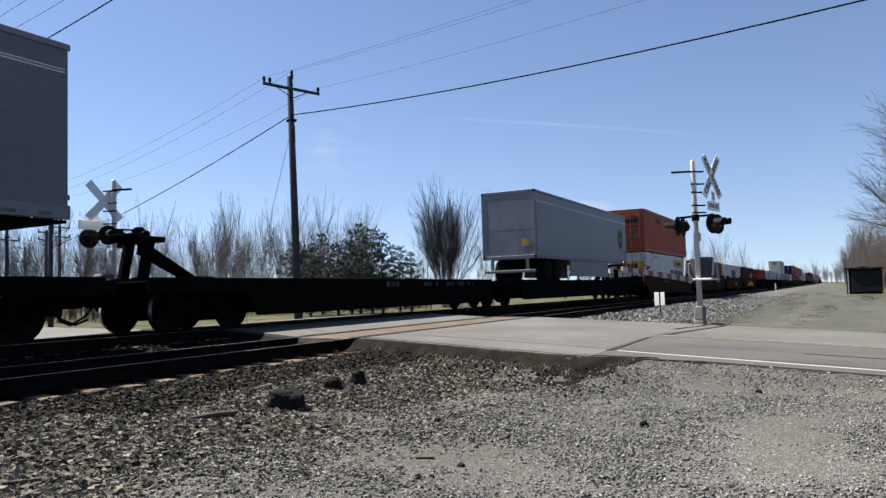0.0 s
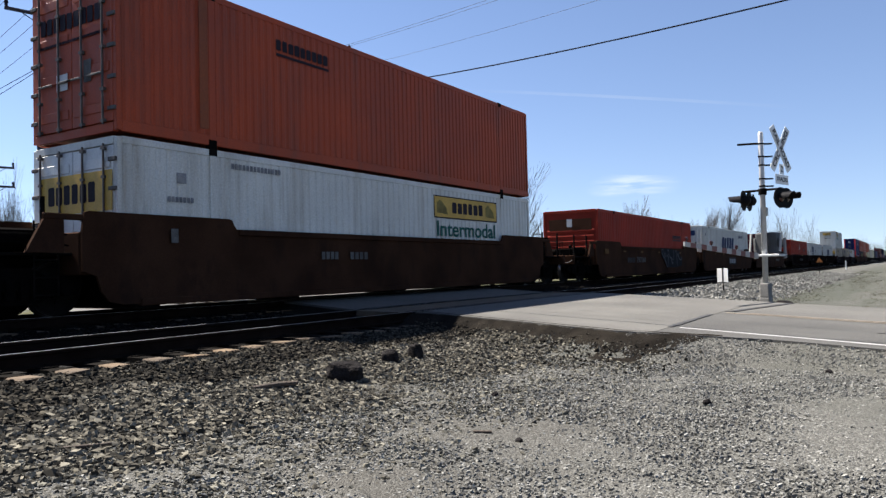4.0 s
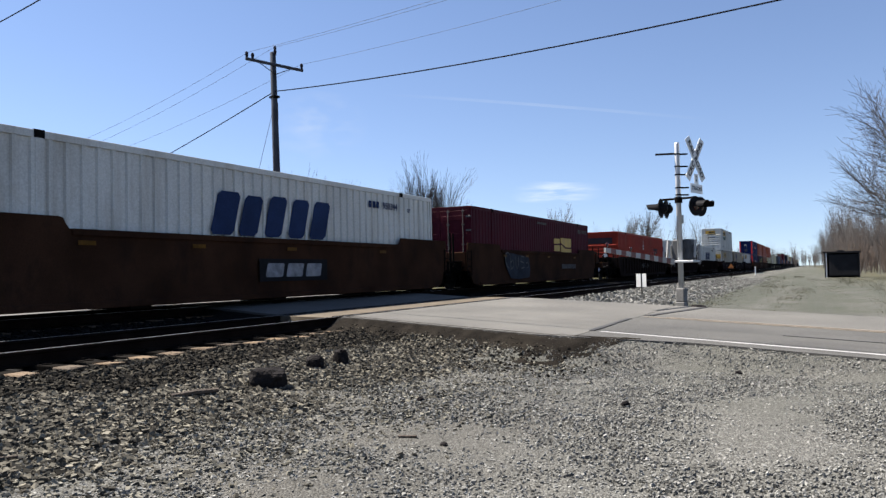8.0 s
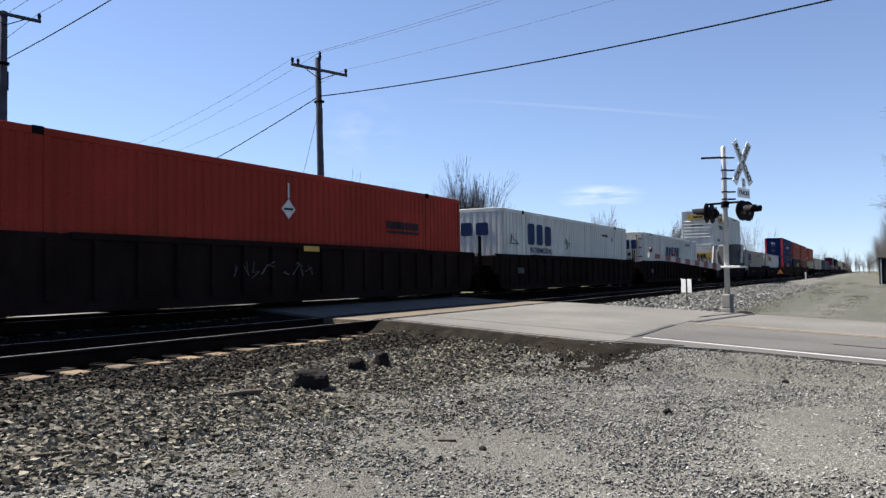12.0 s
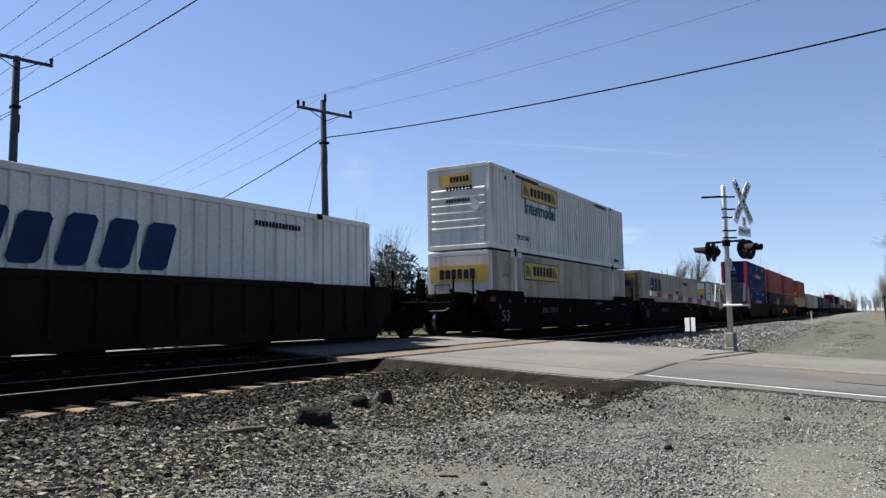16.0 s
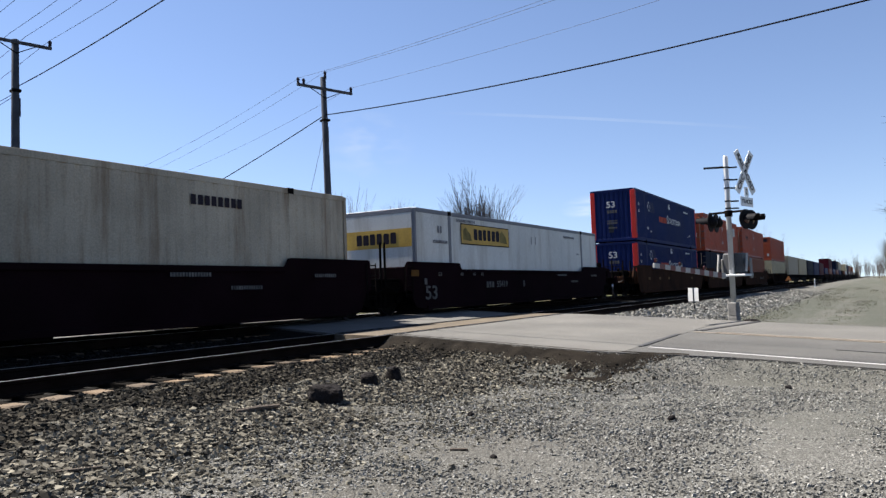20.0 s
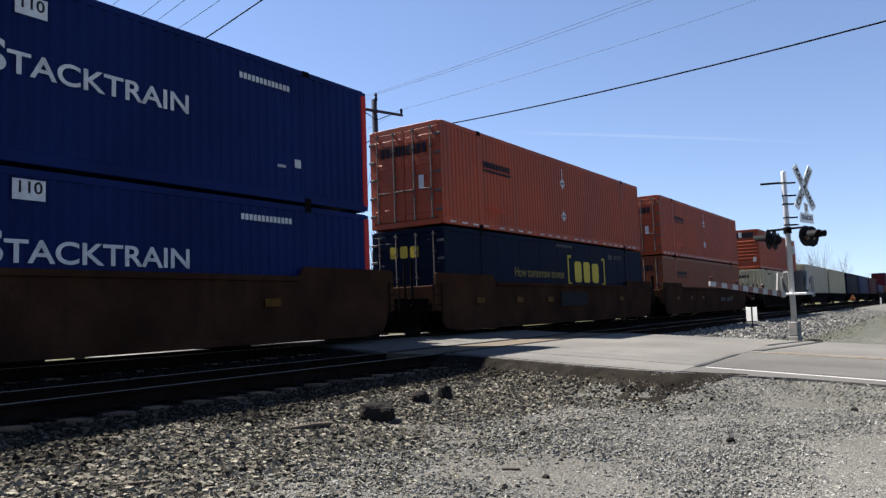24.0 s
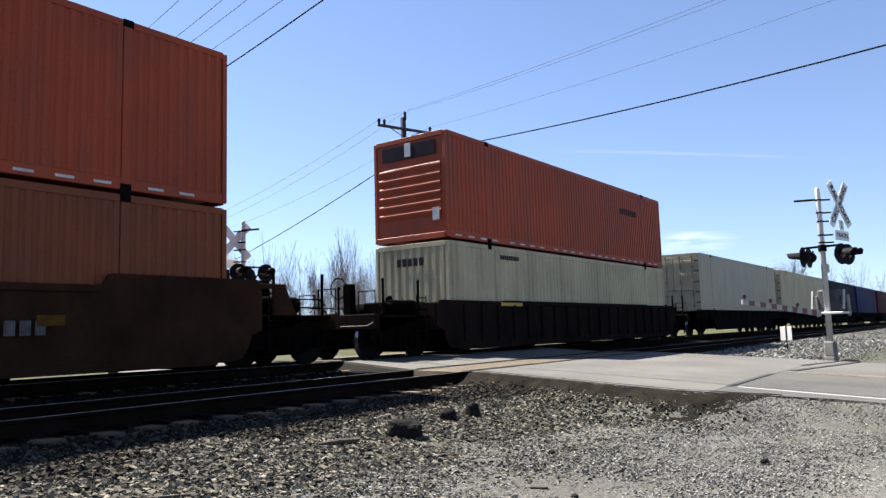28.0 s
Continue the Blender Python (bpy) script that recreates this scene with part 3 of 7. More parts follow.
# ---------------------------------------------------------------- road over the crossing
road = empty("road", pose(0, 0, 0), "worn grey two-lane asphalt road ramping over the level crossing", "road", kind="structure")


def slab(y0, y1, b0, b1, top=0.0, thick=0.10, step=0.5):
    """A strip of paving from y0 to y1; b0 and b1 are numbers or functions of y."""
    k = max(1, round((y1 - y0) / step))
    sh = Shape()
    rows = []
    for i in range(k + 1):
        y = y0 + (y1 - y0) * i / k
        p, q = (b(y) if callable(b) else b for b in (b0, b1))
        rows.append([(*road_point(y, p + (q - p) * j / 6), road_z(y) + top) for j in range(7)])
    v = [p for r in rows for p in r] + [(x, y, z - thick) for r in rows for x, y, z in r]
    n = len(rows) * 7
    f = []
    for i in range(k):
        for j in range(6):
            a = i * 7 + j
            f += [(a, a + 1, a + 8, a + 7), (n + a, n + a + 7, n + a + 8, n + a + 1)]
        a = i * 7
        f += [(a, a + 7, n + a + 7, n + a), (a + 6, n + a + 6, n + a + 13, a + 13)]
    for j in range(6):
        a = j
        f += [(a, n + a, n + a + 1, a + 1)]
        a = k * 7 + j
        f += [(a, a + 1, n + a + 1, n + a)]
    return sh.add(v, f)


part("old_surface", slab(-60, 3.2, lambda y: near_edge(y), -0.15, -0.004), m_asphalt_old, road, "darker older asphalt lane")
part("pale_lane", slab(-60, 3.2, -0.15, 4.0, -0.004), m_asphalt, road, "paler worn asphalt lane")
part("approach", slab(3.2, T1 - HALF - 0.05, lambda y: near_edge(y), 4.0), m_asphalt, road, "pale patched asphalt approach")
part("panel", slab(T1 - HALF + 0.11, T1 + HALF - 0.11, -4.75, 4.3, -0.004), m_panel, road, "brown worn crossing panel between the rails")
part("approach", slab(T1 + HALF + 0.05, T2 - HALF - 0.05, -4.6, 4.2), m_asphalt, road, "pale asphalt between the two tracks")
part("panel", slab(T2 - HALF + 0.11, T2 + HALF - 0.11, -4.7, 4.3, -0.004), m_panel, road, "brown worn crossing panel between the rails")
part("approach", slab(T2 + HALF + 0.05, 120, -4.2, 4.2, 0.0, 0.1, 2.0), m_asphalt, road, "pale asphalt beyond the tracks")
for b, y0, y1, w, mt, lab in ((-3.45, -60, 3.05, 0.11, m_line, "white edge line"), (-1.9, -5.0, 0.6, 0.05, m_tar, "dark sealed crack"),
                              (-0.1, -60, 3.1, 0.10, m_line_old, "faded centre line"), (0.12, -60, 2.7, 0.10, m_line_old, "faded centre line")):
    part("road_line", slab(y0, y1, b - w / 2, b + w / 2, 0.004, 0.006, 1.0), mt, road, lab)
# added dark strips give the flangeway gaps their shaded line beside each rail
for y in (T1 - HALF, T1 + HALF, T2 - HALF, T2 + HALF):
    for a, b in ((-0.125, -0.045), (0.045, 0.125)):
        part("flangeway_strip", slab(y + a, y + b, -4.55, 4.15, 0.003, 0.05, 0.1), m_rubber, road, "dark strip standing in for the shaded flangeway")


def strip(p, q, w, lift=0.006):
    """A thin band of tar lying on the road from p to q."""
    sh = Shape()
    d = Vector((q[0] - p[0], q[1] - p[1], 0)).normalized()
    e = Vector((-d.y, d.x, 0)) * w / 2
    pts = []
    for i in range(13):
        x, y = p[0] + (q[0] - p[0]) * i / 12, p[1] + (q[1] - p[1]) * i / 12
        wob = 1 + 0.5 * noise.noise((x * 3, y * 3, 1))
        pts.append([(x + s * e.x * wob, y + s * e.y * wob, road_z(y) + z) for s, z in ((-1, lift), (1, lift), (1, -0.01), (-1, -0.01))])
    v = [c for r in pts for c in r]
    f = [(4 * i + k, 4 * i + (k + 1) % 4, 4 * i + 4 + (k + 1) % 4, 4 * i + 4 + k) for i in range(12) for k in range(4)]
    return sh.add(v, f + [(0, 1, 2, 3), (48, 49, 50, 51)])


part("joint", strip((11.2, 3.2), (14.0, 3.25), 0.09), m_tar, road, "thin tar joint")
part("joint", strip((15.0, 3.1), (18.6, 2.5), 0.16), m_tar, road, "wide black tar joint")


def verge():
    """Dark dirt banked against the edge of the approach."""
    rnd = random.Random(5)
    v, f = [], []
    ys = spread((2.3, 0.1), (7.72, 1))
    for y in ys:
        e = near_edge(y)
        wide = min(1.0, (y - 2.25) / 1.2) * (1.3 + 0.7 * noise.noise((y * 0.8, 0, 7)) + 0.3 * noise.noise((y * 3.1, 0, 2)))
        for k in range(7):
            b = e + 0.12 - k / 6 * max(0.16, wide)
            x, yy = road_point(y, b)
            z = min(road_z(y) + 0.006, ground_z(x, yy) + 0.03 - 0.012 * k) if k else road_z(y) + 0.005
            v.append((x, yy, z + (0.02 * rnd.random() if 0 < k < 5 else -0.02 * (k == 6))))
    for i in range(len(ys) - 1):
        for k in range(6):
            a = i * 7 + k
            f.append((a, a + 1, a + 8, a + 7))
    ob = tagged(bulk("shoulder", v, f, m_shoulder), "dark dirt shoulder banked against the asphalt edge", "road shoulder", kind="structure")
    ob.data.polygons.foreach_set("use_smooth", [True] * len(ob.data.polygons))


verge()


# ---------------------------------------------------------------- tracks
RAIL = [(-0.07, -0.17), (0.07, -0.17), (0.07, -0.158), (0.012, -0.135), (0.010, -0.05), (0.036, -0.035), (0.036, -0.008), (0.028, -0.001),
        (-0.028, -0.001), (-0.036, -0.008), (-0.036, -0.035), (-0.010, -0.05), (-0.012, -0.135), (-0.07, -0.158)]
tie_rows = []
for centre, lab in ((T1, "near railway track with rusty rails on weathered timber ties"), (T2, "railway track under the train with rusty rails on timber ties")):
    track = empty("railway_track", pose(0, 0, 0), lab, "railway track", "parallel tracks", "structure")
    lift = 0.0 if centre < 10 else RISE
    for side in (-HALF, HALF):
        y = centre + side
        rail = part("rail", Shape().prism([(y + a, b + lift) for a, b in RAIL], -400, 1500, "x"), m_rail_side, track)
        part("rail_head", Shape().box(-400, 1500, y - 0.011, y + 0.011, lift - 0.004, lift + 0.001), m_rail_top, rail, "polished rail head")
    tie_rows.append((track, centre))


# ---------------------------------------------------------------- ballast
def stones(count, area, size, seed, sink=0.35, pick=None):
    """Angular stones: jittered, turned blocks lying on the ground."""
    rng = np.random.RandomState(seed)
    x0, x1, y0, y1 = area
    cube = np.array([(a, b, c) for a in (-1, 1) for b in (-1, 1) for c in (-1, 1)], float) * 0.5
    quads = np.array([(0, 1, 3, 2), (4, 6, 7, 5), (0, 4, 5, 1), (2, 3, 7, 6), (0, 2, 6, 4), (1, 5, 7, 3)])
    xs, ys, chance = rng.uniform(x0, x1, count), rng.uniform(y0, y1, count), rng.uniform(size=count)
    keep = np.array([pick is None or bool(pick(x, y, r)) for x, y, r in zip(xs, ys, chance)])
    xs, ys = xs[keep], ys[keep]
    n = len(xs)
    zs = np.array([ground_z(x, y) for x, y in zip(xs, ys)])
    s = size * rng.choice((0.6, 0.75, 0.9, 1.0, 1.1, 1.3, 1.7), n)
    c = cube + rng.uniform(-0.24, 0.24, (n, 8, 3))
    c *= (s[:, None] * np.stack([rng.uniform(0.8, 1.5, n), rng.uniform(0.7, 1.2, n), rng.uniform(0.55, 1.0, n)], 1))[:, None]
    a, b, o, i = rng.uniform(0, 6.28, n), rng.uniform(-0.9, 0.9, n), np.zeros(n), np.ones(n)
    ca, sa, cb, sb = np.cos(a), np.sin(a), np.cos(b), np.sin(b)
    c = c @ np.stack([ca, sa, o, -sa, ca, o, o, o, i], 1).reshape(n, 3, 3) @ np.stack([i, o, o, o, cb, sb, o, -sb, cb], 1).reshape(n, 3, 3)
    c += np.stack([xs, ys, zs + s * (0.5 - sink) * 0.6 + rng.uniform(0, 0.3, n) * size], 1)[:, None]
    return c.reshape(-1, 3), (quads[None] + (np.arange(n) * 8)[:, None, None]).reshape(-1, 4)


def on_bank(x, y, r):
    if across(x, y) > near_edge(y) - 0.3 or (y > 7.0 and (y > 7.5 or (r > 0.3 and abs((x - 1.0 + 0.25) % 0.5 - 0.25) < 0.15))):
        return False
    foot = 4.15 + 0.5 * noise.noise((x * 0.7, 2.2, 0)) + 0.35 * noise.noise((x * 2.3, y * 1.5, 4))
    return r < min(1.0, max(0.0, (y - foot) / 1.3))


def by_the_rails(x, y):
    """Where the oil and brake dust of the trains have blackened the stones."""
    return y > 6.15 + 0.45 * noise.noise((x * 0.8, y * 0.8, 11)) + 0.3 * noise.noise((x * 4.0, y * 4.0, 6))


v, f = stones(40000, (1.2, 11.6, 5.2, 7.6), 0.0235, 13, 0.3, lambda x, y, r: by_the_rails(x, y) and on_bank(x, y, r))
tagged(bulk("ballast_stones", v, f, m_stones_grimy), "blackened ballast stones beside the rails of the near track", "ballast", kind="stuff")
v, f = stones(112000, (1.2, 11.6, 3.4, 7.6), 0.0235, 3, 0.3, lambda x, y, r: not by_the_rails(x, y) and on_bank(x, y, r))
tagged(bulk("ballast_stones", v, f, m_stones), "loose angular grey ballast stones banked along the near track", "ballast", kind="stuff")
v, f = stones(26000, (1.2, 11.6, 2.4, 6.0), 0.0175, 9, 0.35, lambda x, y, r: across(x, y) < near_edge(y) - 0.2 and r < min(1.0, max(0.05, (y - 2.6) / 1.6)) * min(1.0, max(0.0, (6.0 - y) / 1.0)))
tagged(bulk("ballast_stones", v, f, m_mid_stones), "smaller ballast stones spilling down onto the packed gravel", "ballast", kind="stuff")
v, f = stones(17000, (17, 75, 3.5, 7.6), 0.05, 4, 0.3, lambda x, y, r: across(x, y) > 4.6 and r < min(0.95, (y - 3.5) / 1.2))
tagged(bulk("ballast_stones", v, f, m_pebbles), "loose pale ballast stones along the track past the road", "ballast", kind="stuff")
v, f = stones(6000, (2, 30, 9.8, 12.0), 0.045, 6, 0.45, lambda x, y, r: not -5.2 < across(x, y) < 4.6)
tagged(bulk("ballast_stones", v, f, m_stones_dark), "oily ballast between the two tracks, near black with painted shade", "ballast", kind="stuff")
v, f = stones(3000, (2, 20, 15.0, 17.2), 0.06, 7, 0.4, lambda x, y, r: not -4.6 < across(x, y) < 4.6)
tagged(bulk("ballast_stones", v, f, m_stones), "sunlit ballast on the far side of the tracks", "ballast", kind="stuff")
v, f = stones(120000, (1.5, 12.5, -3.2, 5.4), 0.0112, 8, 0.3, lambda x, y, r: across(x, y) < near_edge(y) + 0.02 and r < 0.95 + 0.4 * noise.noise((x * 0.6, y * 0.6, 5)) + 0.3 * noise.noise((x * 2.1, y * 2.1, 9)))
tagged(bulk("gravel", v, f, m_pebbles), "small loose gravel scattered on the packed dirt", "gravel", kind="stuff")


v, f = stones(5000, (8.5, 12.8, 1.6, 7.4), 0.024, 12, 0.45, lambda x, y, r: near_edge(y) - 1.7 < across(x, y) < near_edge(y) - 0.12 and r < min(1.0, max(0.0, (y - 2.4) / 1.5)))
tagged(bulk("clods", v, f, m_clods), "dark crumbled dirt and stones along the asphalt edge", "rubble", kind="stuff")


def tufts(count, pick, seed, tall):
    """Short grass: three leaning blades to a tuft."""
    rng = random.Random(seed)
    tv, tf = [], []
    while len(tf) < count * 3:
        x, y = pick(rng)
        z = ground_z(x, y)
        for _ in range(3):
            a, h = rng.uniform(0, 6.283), tall * rng.uniform(0.5, 1.3)
            px, py = x + rng.gauss(0, 0.05), y + rng.gauss(0, 0.05)
            i = len(tv)
            tv += [(px - 0.02 * math.sin(a), py + 0.02 * math.cos(a), z - 0.02), (px + 0.02 * math.sin(a), py - 0.02 * math.cos(a), z - 0.02), (px + h * 0.5 * math.cos(a), py + h * 0.5 * math.sin(a), z + h)]
            tf.append((i, i + 1, i + 2))
    return tv, tf


def lane_spot(rng):
    while True:
        x, y = rng.uniform(19, 95), rng.uniform(-6.0, 4.6)
        if across(x, y) > 4.3 and noise.noise((x * 0.05, y * 0.8, 3)) + 0.5 * noise.noise((x * 0.6, y * 0.6, 1)) > -0.28 + 0.7 * rng.random() + (0.25 if -1.6 < y < 1.6 else 0):
            return x, y


v, f = tufts(6000, lane_spot, 2, 0.035)
tagged(bulk("grass", v, f, m_grass), "short dry grass coming through the gravel lane", "grass", kind="stuff")


def lump(name, x, y, sx, sy, sz, seed, mat, label, category, rough=0.25):
    bm = bmesh.new()
    bmesh.ops.create_icosphere(bm, subdivisions=3, radius=0.5)
    for q in bm.verts:
        k = 1 + rough * noise.noise(q.co * 3.1 + Vector((seed, 0, 0))) + 0.12 * noise.noise(q.co * 9 + Vector((seed, 3, 0)))
        blunt = Vector([math.copysign((abs(a) * 2) ** 0.75 / 2, a) for a in q.co]) if mat is m_cinder and sx > 0.15 else q.co
        q.co = Vector((blunt.x * sx * k, blunt.y * sy * k, max(-0.3, blunt.z) * sz * k))
    me = bpy.data.meshes.new(name)
    bm.to_mesh(me)
    bm.free()
    me.materials.append(mat)
    ob = new(name, me)
    ob.matrix_basis = pose(x, y, ground_z(x, y) + 0.24 * sz, 0, 0, 37 * seed)
    return tagged(ob, label, category, "lumps on the ballast")


lump("asphalt_lump", 7.55, 5.62, 0.26, 0.2, 0.2, 1, m_cinder, "small black lump of broken asphalt on the ballast", "rubble")
lump("asphalt_lump", 7.97, 5.53, 0.2, 0.16, 0.28, 2, m_cinder, "upright black lump of broken asphalt on the ballast", "rubble")
lump("asphalt_lump", 6.28, 5.27, 0.42, 0.3, 0.27, 3, m_cinder, "flat black slab of broken asphalt on the ballast", "rubble")
lump("stone", 7.15, 1.78, 0.08, 0.07, 0.06, 4, m_cinder, "dark stone on the packed gravel", "stone")
lump("stone", 6.5, 3.6, 0.09, 0.07, 0.06, 5, m_cinder, "dark pebble on the packed gravel", "stone")
lump("stone", 5.0, 2.6, 0.08, 0.06, 0.05, 6, m_cinder, "dark pebble on the packed gravel", "stone")
lump("stone", 9.6, 1.0, 0.08, 0.07, 0.06, 7, m_cinder, "dark stone on the packed gravel", "stone")
lump("stone", 21.3, 3.0, 0.5, 0.35, 0.3, 8, m_cinder, "dark clod of earth beside the signal base", "rubble")
stick = part("stick", Shape().rod((-0.22, 0, 0), (0.0, 0.025, 0.01), 0.026, 0.03, 7).rod((0.0, 0.025, 0.01), (0.22, 0.02, 0.012), 0.03, 0.022, 7), m_stick)
stick.matrix_basis = pose(5.45, 5.45, ground_z(5.45, 5.45) + 0.035, 0, 0, -30)
tagged(stick, "short weathered piece of wood on the ballast", "stick")
for sx_, sy_, half, turn in ((3.2, 4.97, 0.15, -45), (5.07, 2.94, 0.07, -80)):
    twig = part("stick", Shape().rod((-half, 0, 0), (half, 0.015, 0.006), 0.014, 0.01, 7), m_stick)
    twig.matrix_basis = pose(sx_, sy_, ground_z(sx_, sy_) + 0.02, 0, 0, turn)
    tagged(twig, "thin broken twig lying on the gravel", "stick")


# ---------------------------------------------------------------- crossing signals
def crossing_signal(m, label, left, right, arm=True):
    """A mast with crossbuck, count sign, two pairs of flashing lamps and a gate mechanism. It faces -y."""
    s = empty("crossing_signal", m, label, "crossing signal", "crossing signals")
    base = Shape()
    base.box(-0.125, 0.125, -0.125, 0.125, -0.3, 0.02, 0.02)
    part("foundation", base, m_concrete, s, "grey concrete foundation")
    fl = Shape()
    fl.box(-0.118, 0.118, -0.118, 0.118, 0.02, 0.38, 0.02)
    part("junction_box", fl, m_concrete, s, "dull grey steel mast base")
    mast = Shape()
    mast.lathe([(0.12, 0.07), (4.22, 0.064), (4.26, 0.05), (4.27, 0.0)], (0, 0, 0), "z", 18)
    part("mast", mast, m_galv, s, "galvanised steel mast", True)
    for z in (3.95, 3.62, 3.40, 3.05, 2.86):
        band = Shape().lathe([(z - 0.018, 0.076), (z + 0.018, 0.076)], (0, 0, 0), "z", 16)
        band.prism([(0.05, -0.06), (0.09, -0.02), (0.22, -0.2), (0.17, -0.22)], z - 0.018, z + 0.018, "z")
        part("clamp", band, m_steel_dark, s, "dark mounting clamp")
    br = Shape().rod((-0.25, 0.5, 3.97), (0.05, 0, 3.97), 0.028, n=8)
    part("bracket_arm", br, m_steel_dark, s)
    # crossbuck
    cb = empty("crossbuck", pose(0.40 if arm else 0.22, -0.33 if arm else -0.1, 3.82 if arm else 3.66, 0, 0, -10 if arm else 4), "white crossbuck of two crossed boards with black words", "")
    cb.parent = s
    for turn, words in ((-56, "CROSSING"), (56, "RAIL ROAD")) if arm else ((-47, ""), (47, "")):
        b = Shape().box(-0.66, 0.66, -0.006, 0.006, -0.115, 0.115, 0.003).moved(pose(0, -0.002 if turn > 0 else 0.012, 0, 0, turn, 0))
        blade = part("board", b, m_signwhite, cb)
        if arm:
            lettering(words, 0.19, m_black, blade, pose(0, -0.018 if turn > 0 else -0.005, 0, 0, turn, 0), "lettering", 1.12)
    plate = part("count_plate", Shape().box(0.29, 0.55, -0.34, -0.328, 3.16, 3.42, 0.003), m_signwhite, s, "white plate with the number of tracks")
    plate2 = part("tracks_plate", Shape().box(0.02, 0.82, -0.34, -0.328, 2.90, 3.15, 0.003), m_signwhite, s, "white plate reading tracks")
    if arm:
        lettering("2", 0.22, m_black, plate, pose(0.42, -0.342, 3.29))
        lettering("TRACKS", 0.15, m_black, plate2, pose(0.42, -0.342, 3.025), "lettering", 0.68)
    part("crossarm", (Shape().rod((0, -0.5, 2.76), (0, 0.5, 2.76), 0.03, n=10) if arm else Shape().rod((-0.45, -0.6, 2.84), (0.45, -0.6, 2.84), 0.025, n=8).rod((-0.45, 0.6, 2.84), (0.45, 0.6, 2.84), 0.025, n=8).rod((0, -0.6, 2.84), (0, 0.6, 2.84), 0.03, n=10)).lathe([(2.64, 0.1), (2.8, 0.1)], (0, 0, 0), "z", 14), m_steel_dark, s)
    for side in (-1, 1):
        for back in (0, 1):
            turn = (left if side < 0 else right) + (180 if back else 0)
            spot = (side * 0.17, 0.42 if back else -0.52, 2.52) if arm else (side * 0.42, 0.6 if back else -0.6, 2.68)
            if arm:
                turn = 188 if back else -15
            head = empty("lamp_head", pose(*spot, 0, 0, turn), "black round backboard with hooded red lamp", "")
            head.parent = s
            part("backboard", Shape().lathe([(-0.012, 0.258), (0.0, 0.262), (0.01, 0.258)], (0, 0, 0), "y", 28), m_black, head, "round black backboard")
            part("housing", Shape().lathe([(0.01, 0.14), (0.12, 0.12), (0.17, 0.05)], (0, 0, 0), "y", 20), m_black, head)
            part("lens", Shape().lathe([(-0.05, 0.03), (-0.035, 0.10), (-0.012, 0.115)], (0, 0, 0), "y", 20), m_lens, head, "unlit dark red lens", True)
            hood = Shape()
            n = 12
            pts = []
            for i in range(n + 1):
                a = math.pi * (1.12 * i / n - 0.06)
                for d, r in ((-0.012, 0.13), (-0.32, 0.125)):
                    pts.append((math.cos(a) * r, d - (0.06 * math.sin(a) if d < -0.1 else 0), math.sin(a) * r))
                for d, r in ((-0.32, 0.118), (-0.012, 0.122)):
                    pts.append((math.cos(a) * r, d - (0.06 * math.sin(a) if d < -0.1 else 0), math.sin(a) * r))
            hf = []
            for i in range(n):
                for k in range(4):
                    hf.append((4 * i + k, 4 * i + (k + 1) % 4, 4 * (i + 1) + (k + 1) % 4, 4 * (i + 1) + k))
            hood.add(pts, hf)
            part("hood", hood, m_black, head)
            part("lamp_bracket", Shape().rod((0, 0.1, 0), (0, 0.1, 0.17), 0.02), m_steel_dark, head)
    part("bell_box", Shape().box(0.07, 0.18, -0.06, 0.06, 2.1, 2.32, 0.01), m_galv, s)
    return s


near = crossing_signal(pose(20.55, 3.3, -0.17, 0, 0, -14), "crossing signal mast with crossbuck, flashing lamps and lowered striped gate", 205, -15)
far = crossing_signal(pose(13.75, 17.45, -0.12, 0, 0, 166), "far crossing signal mast seen from behind with crossbuck and flashing lamps", 4, -4, False)


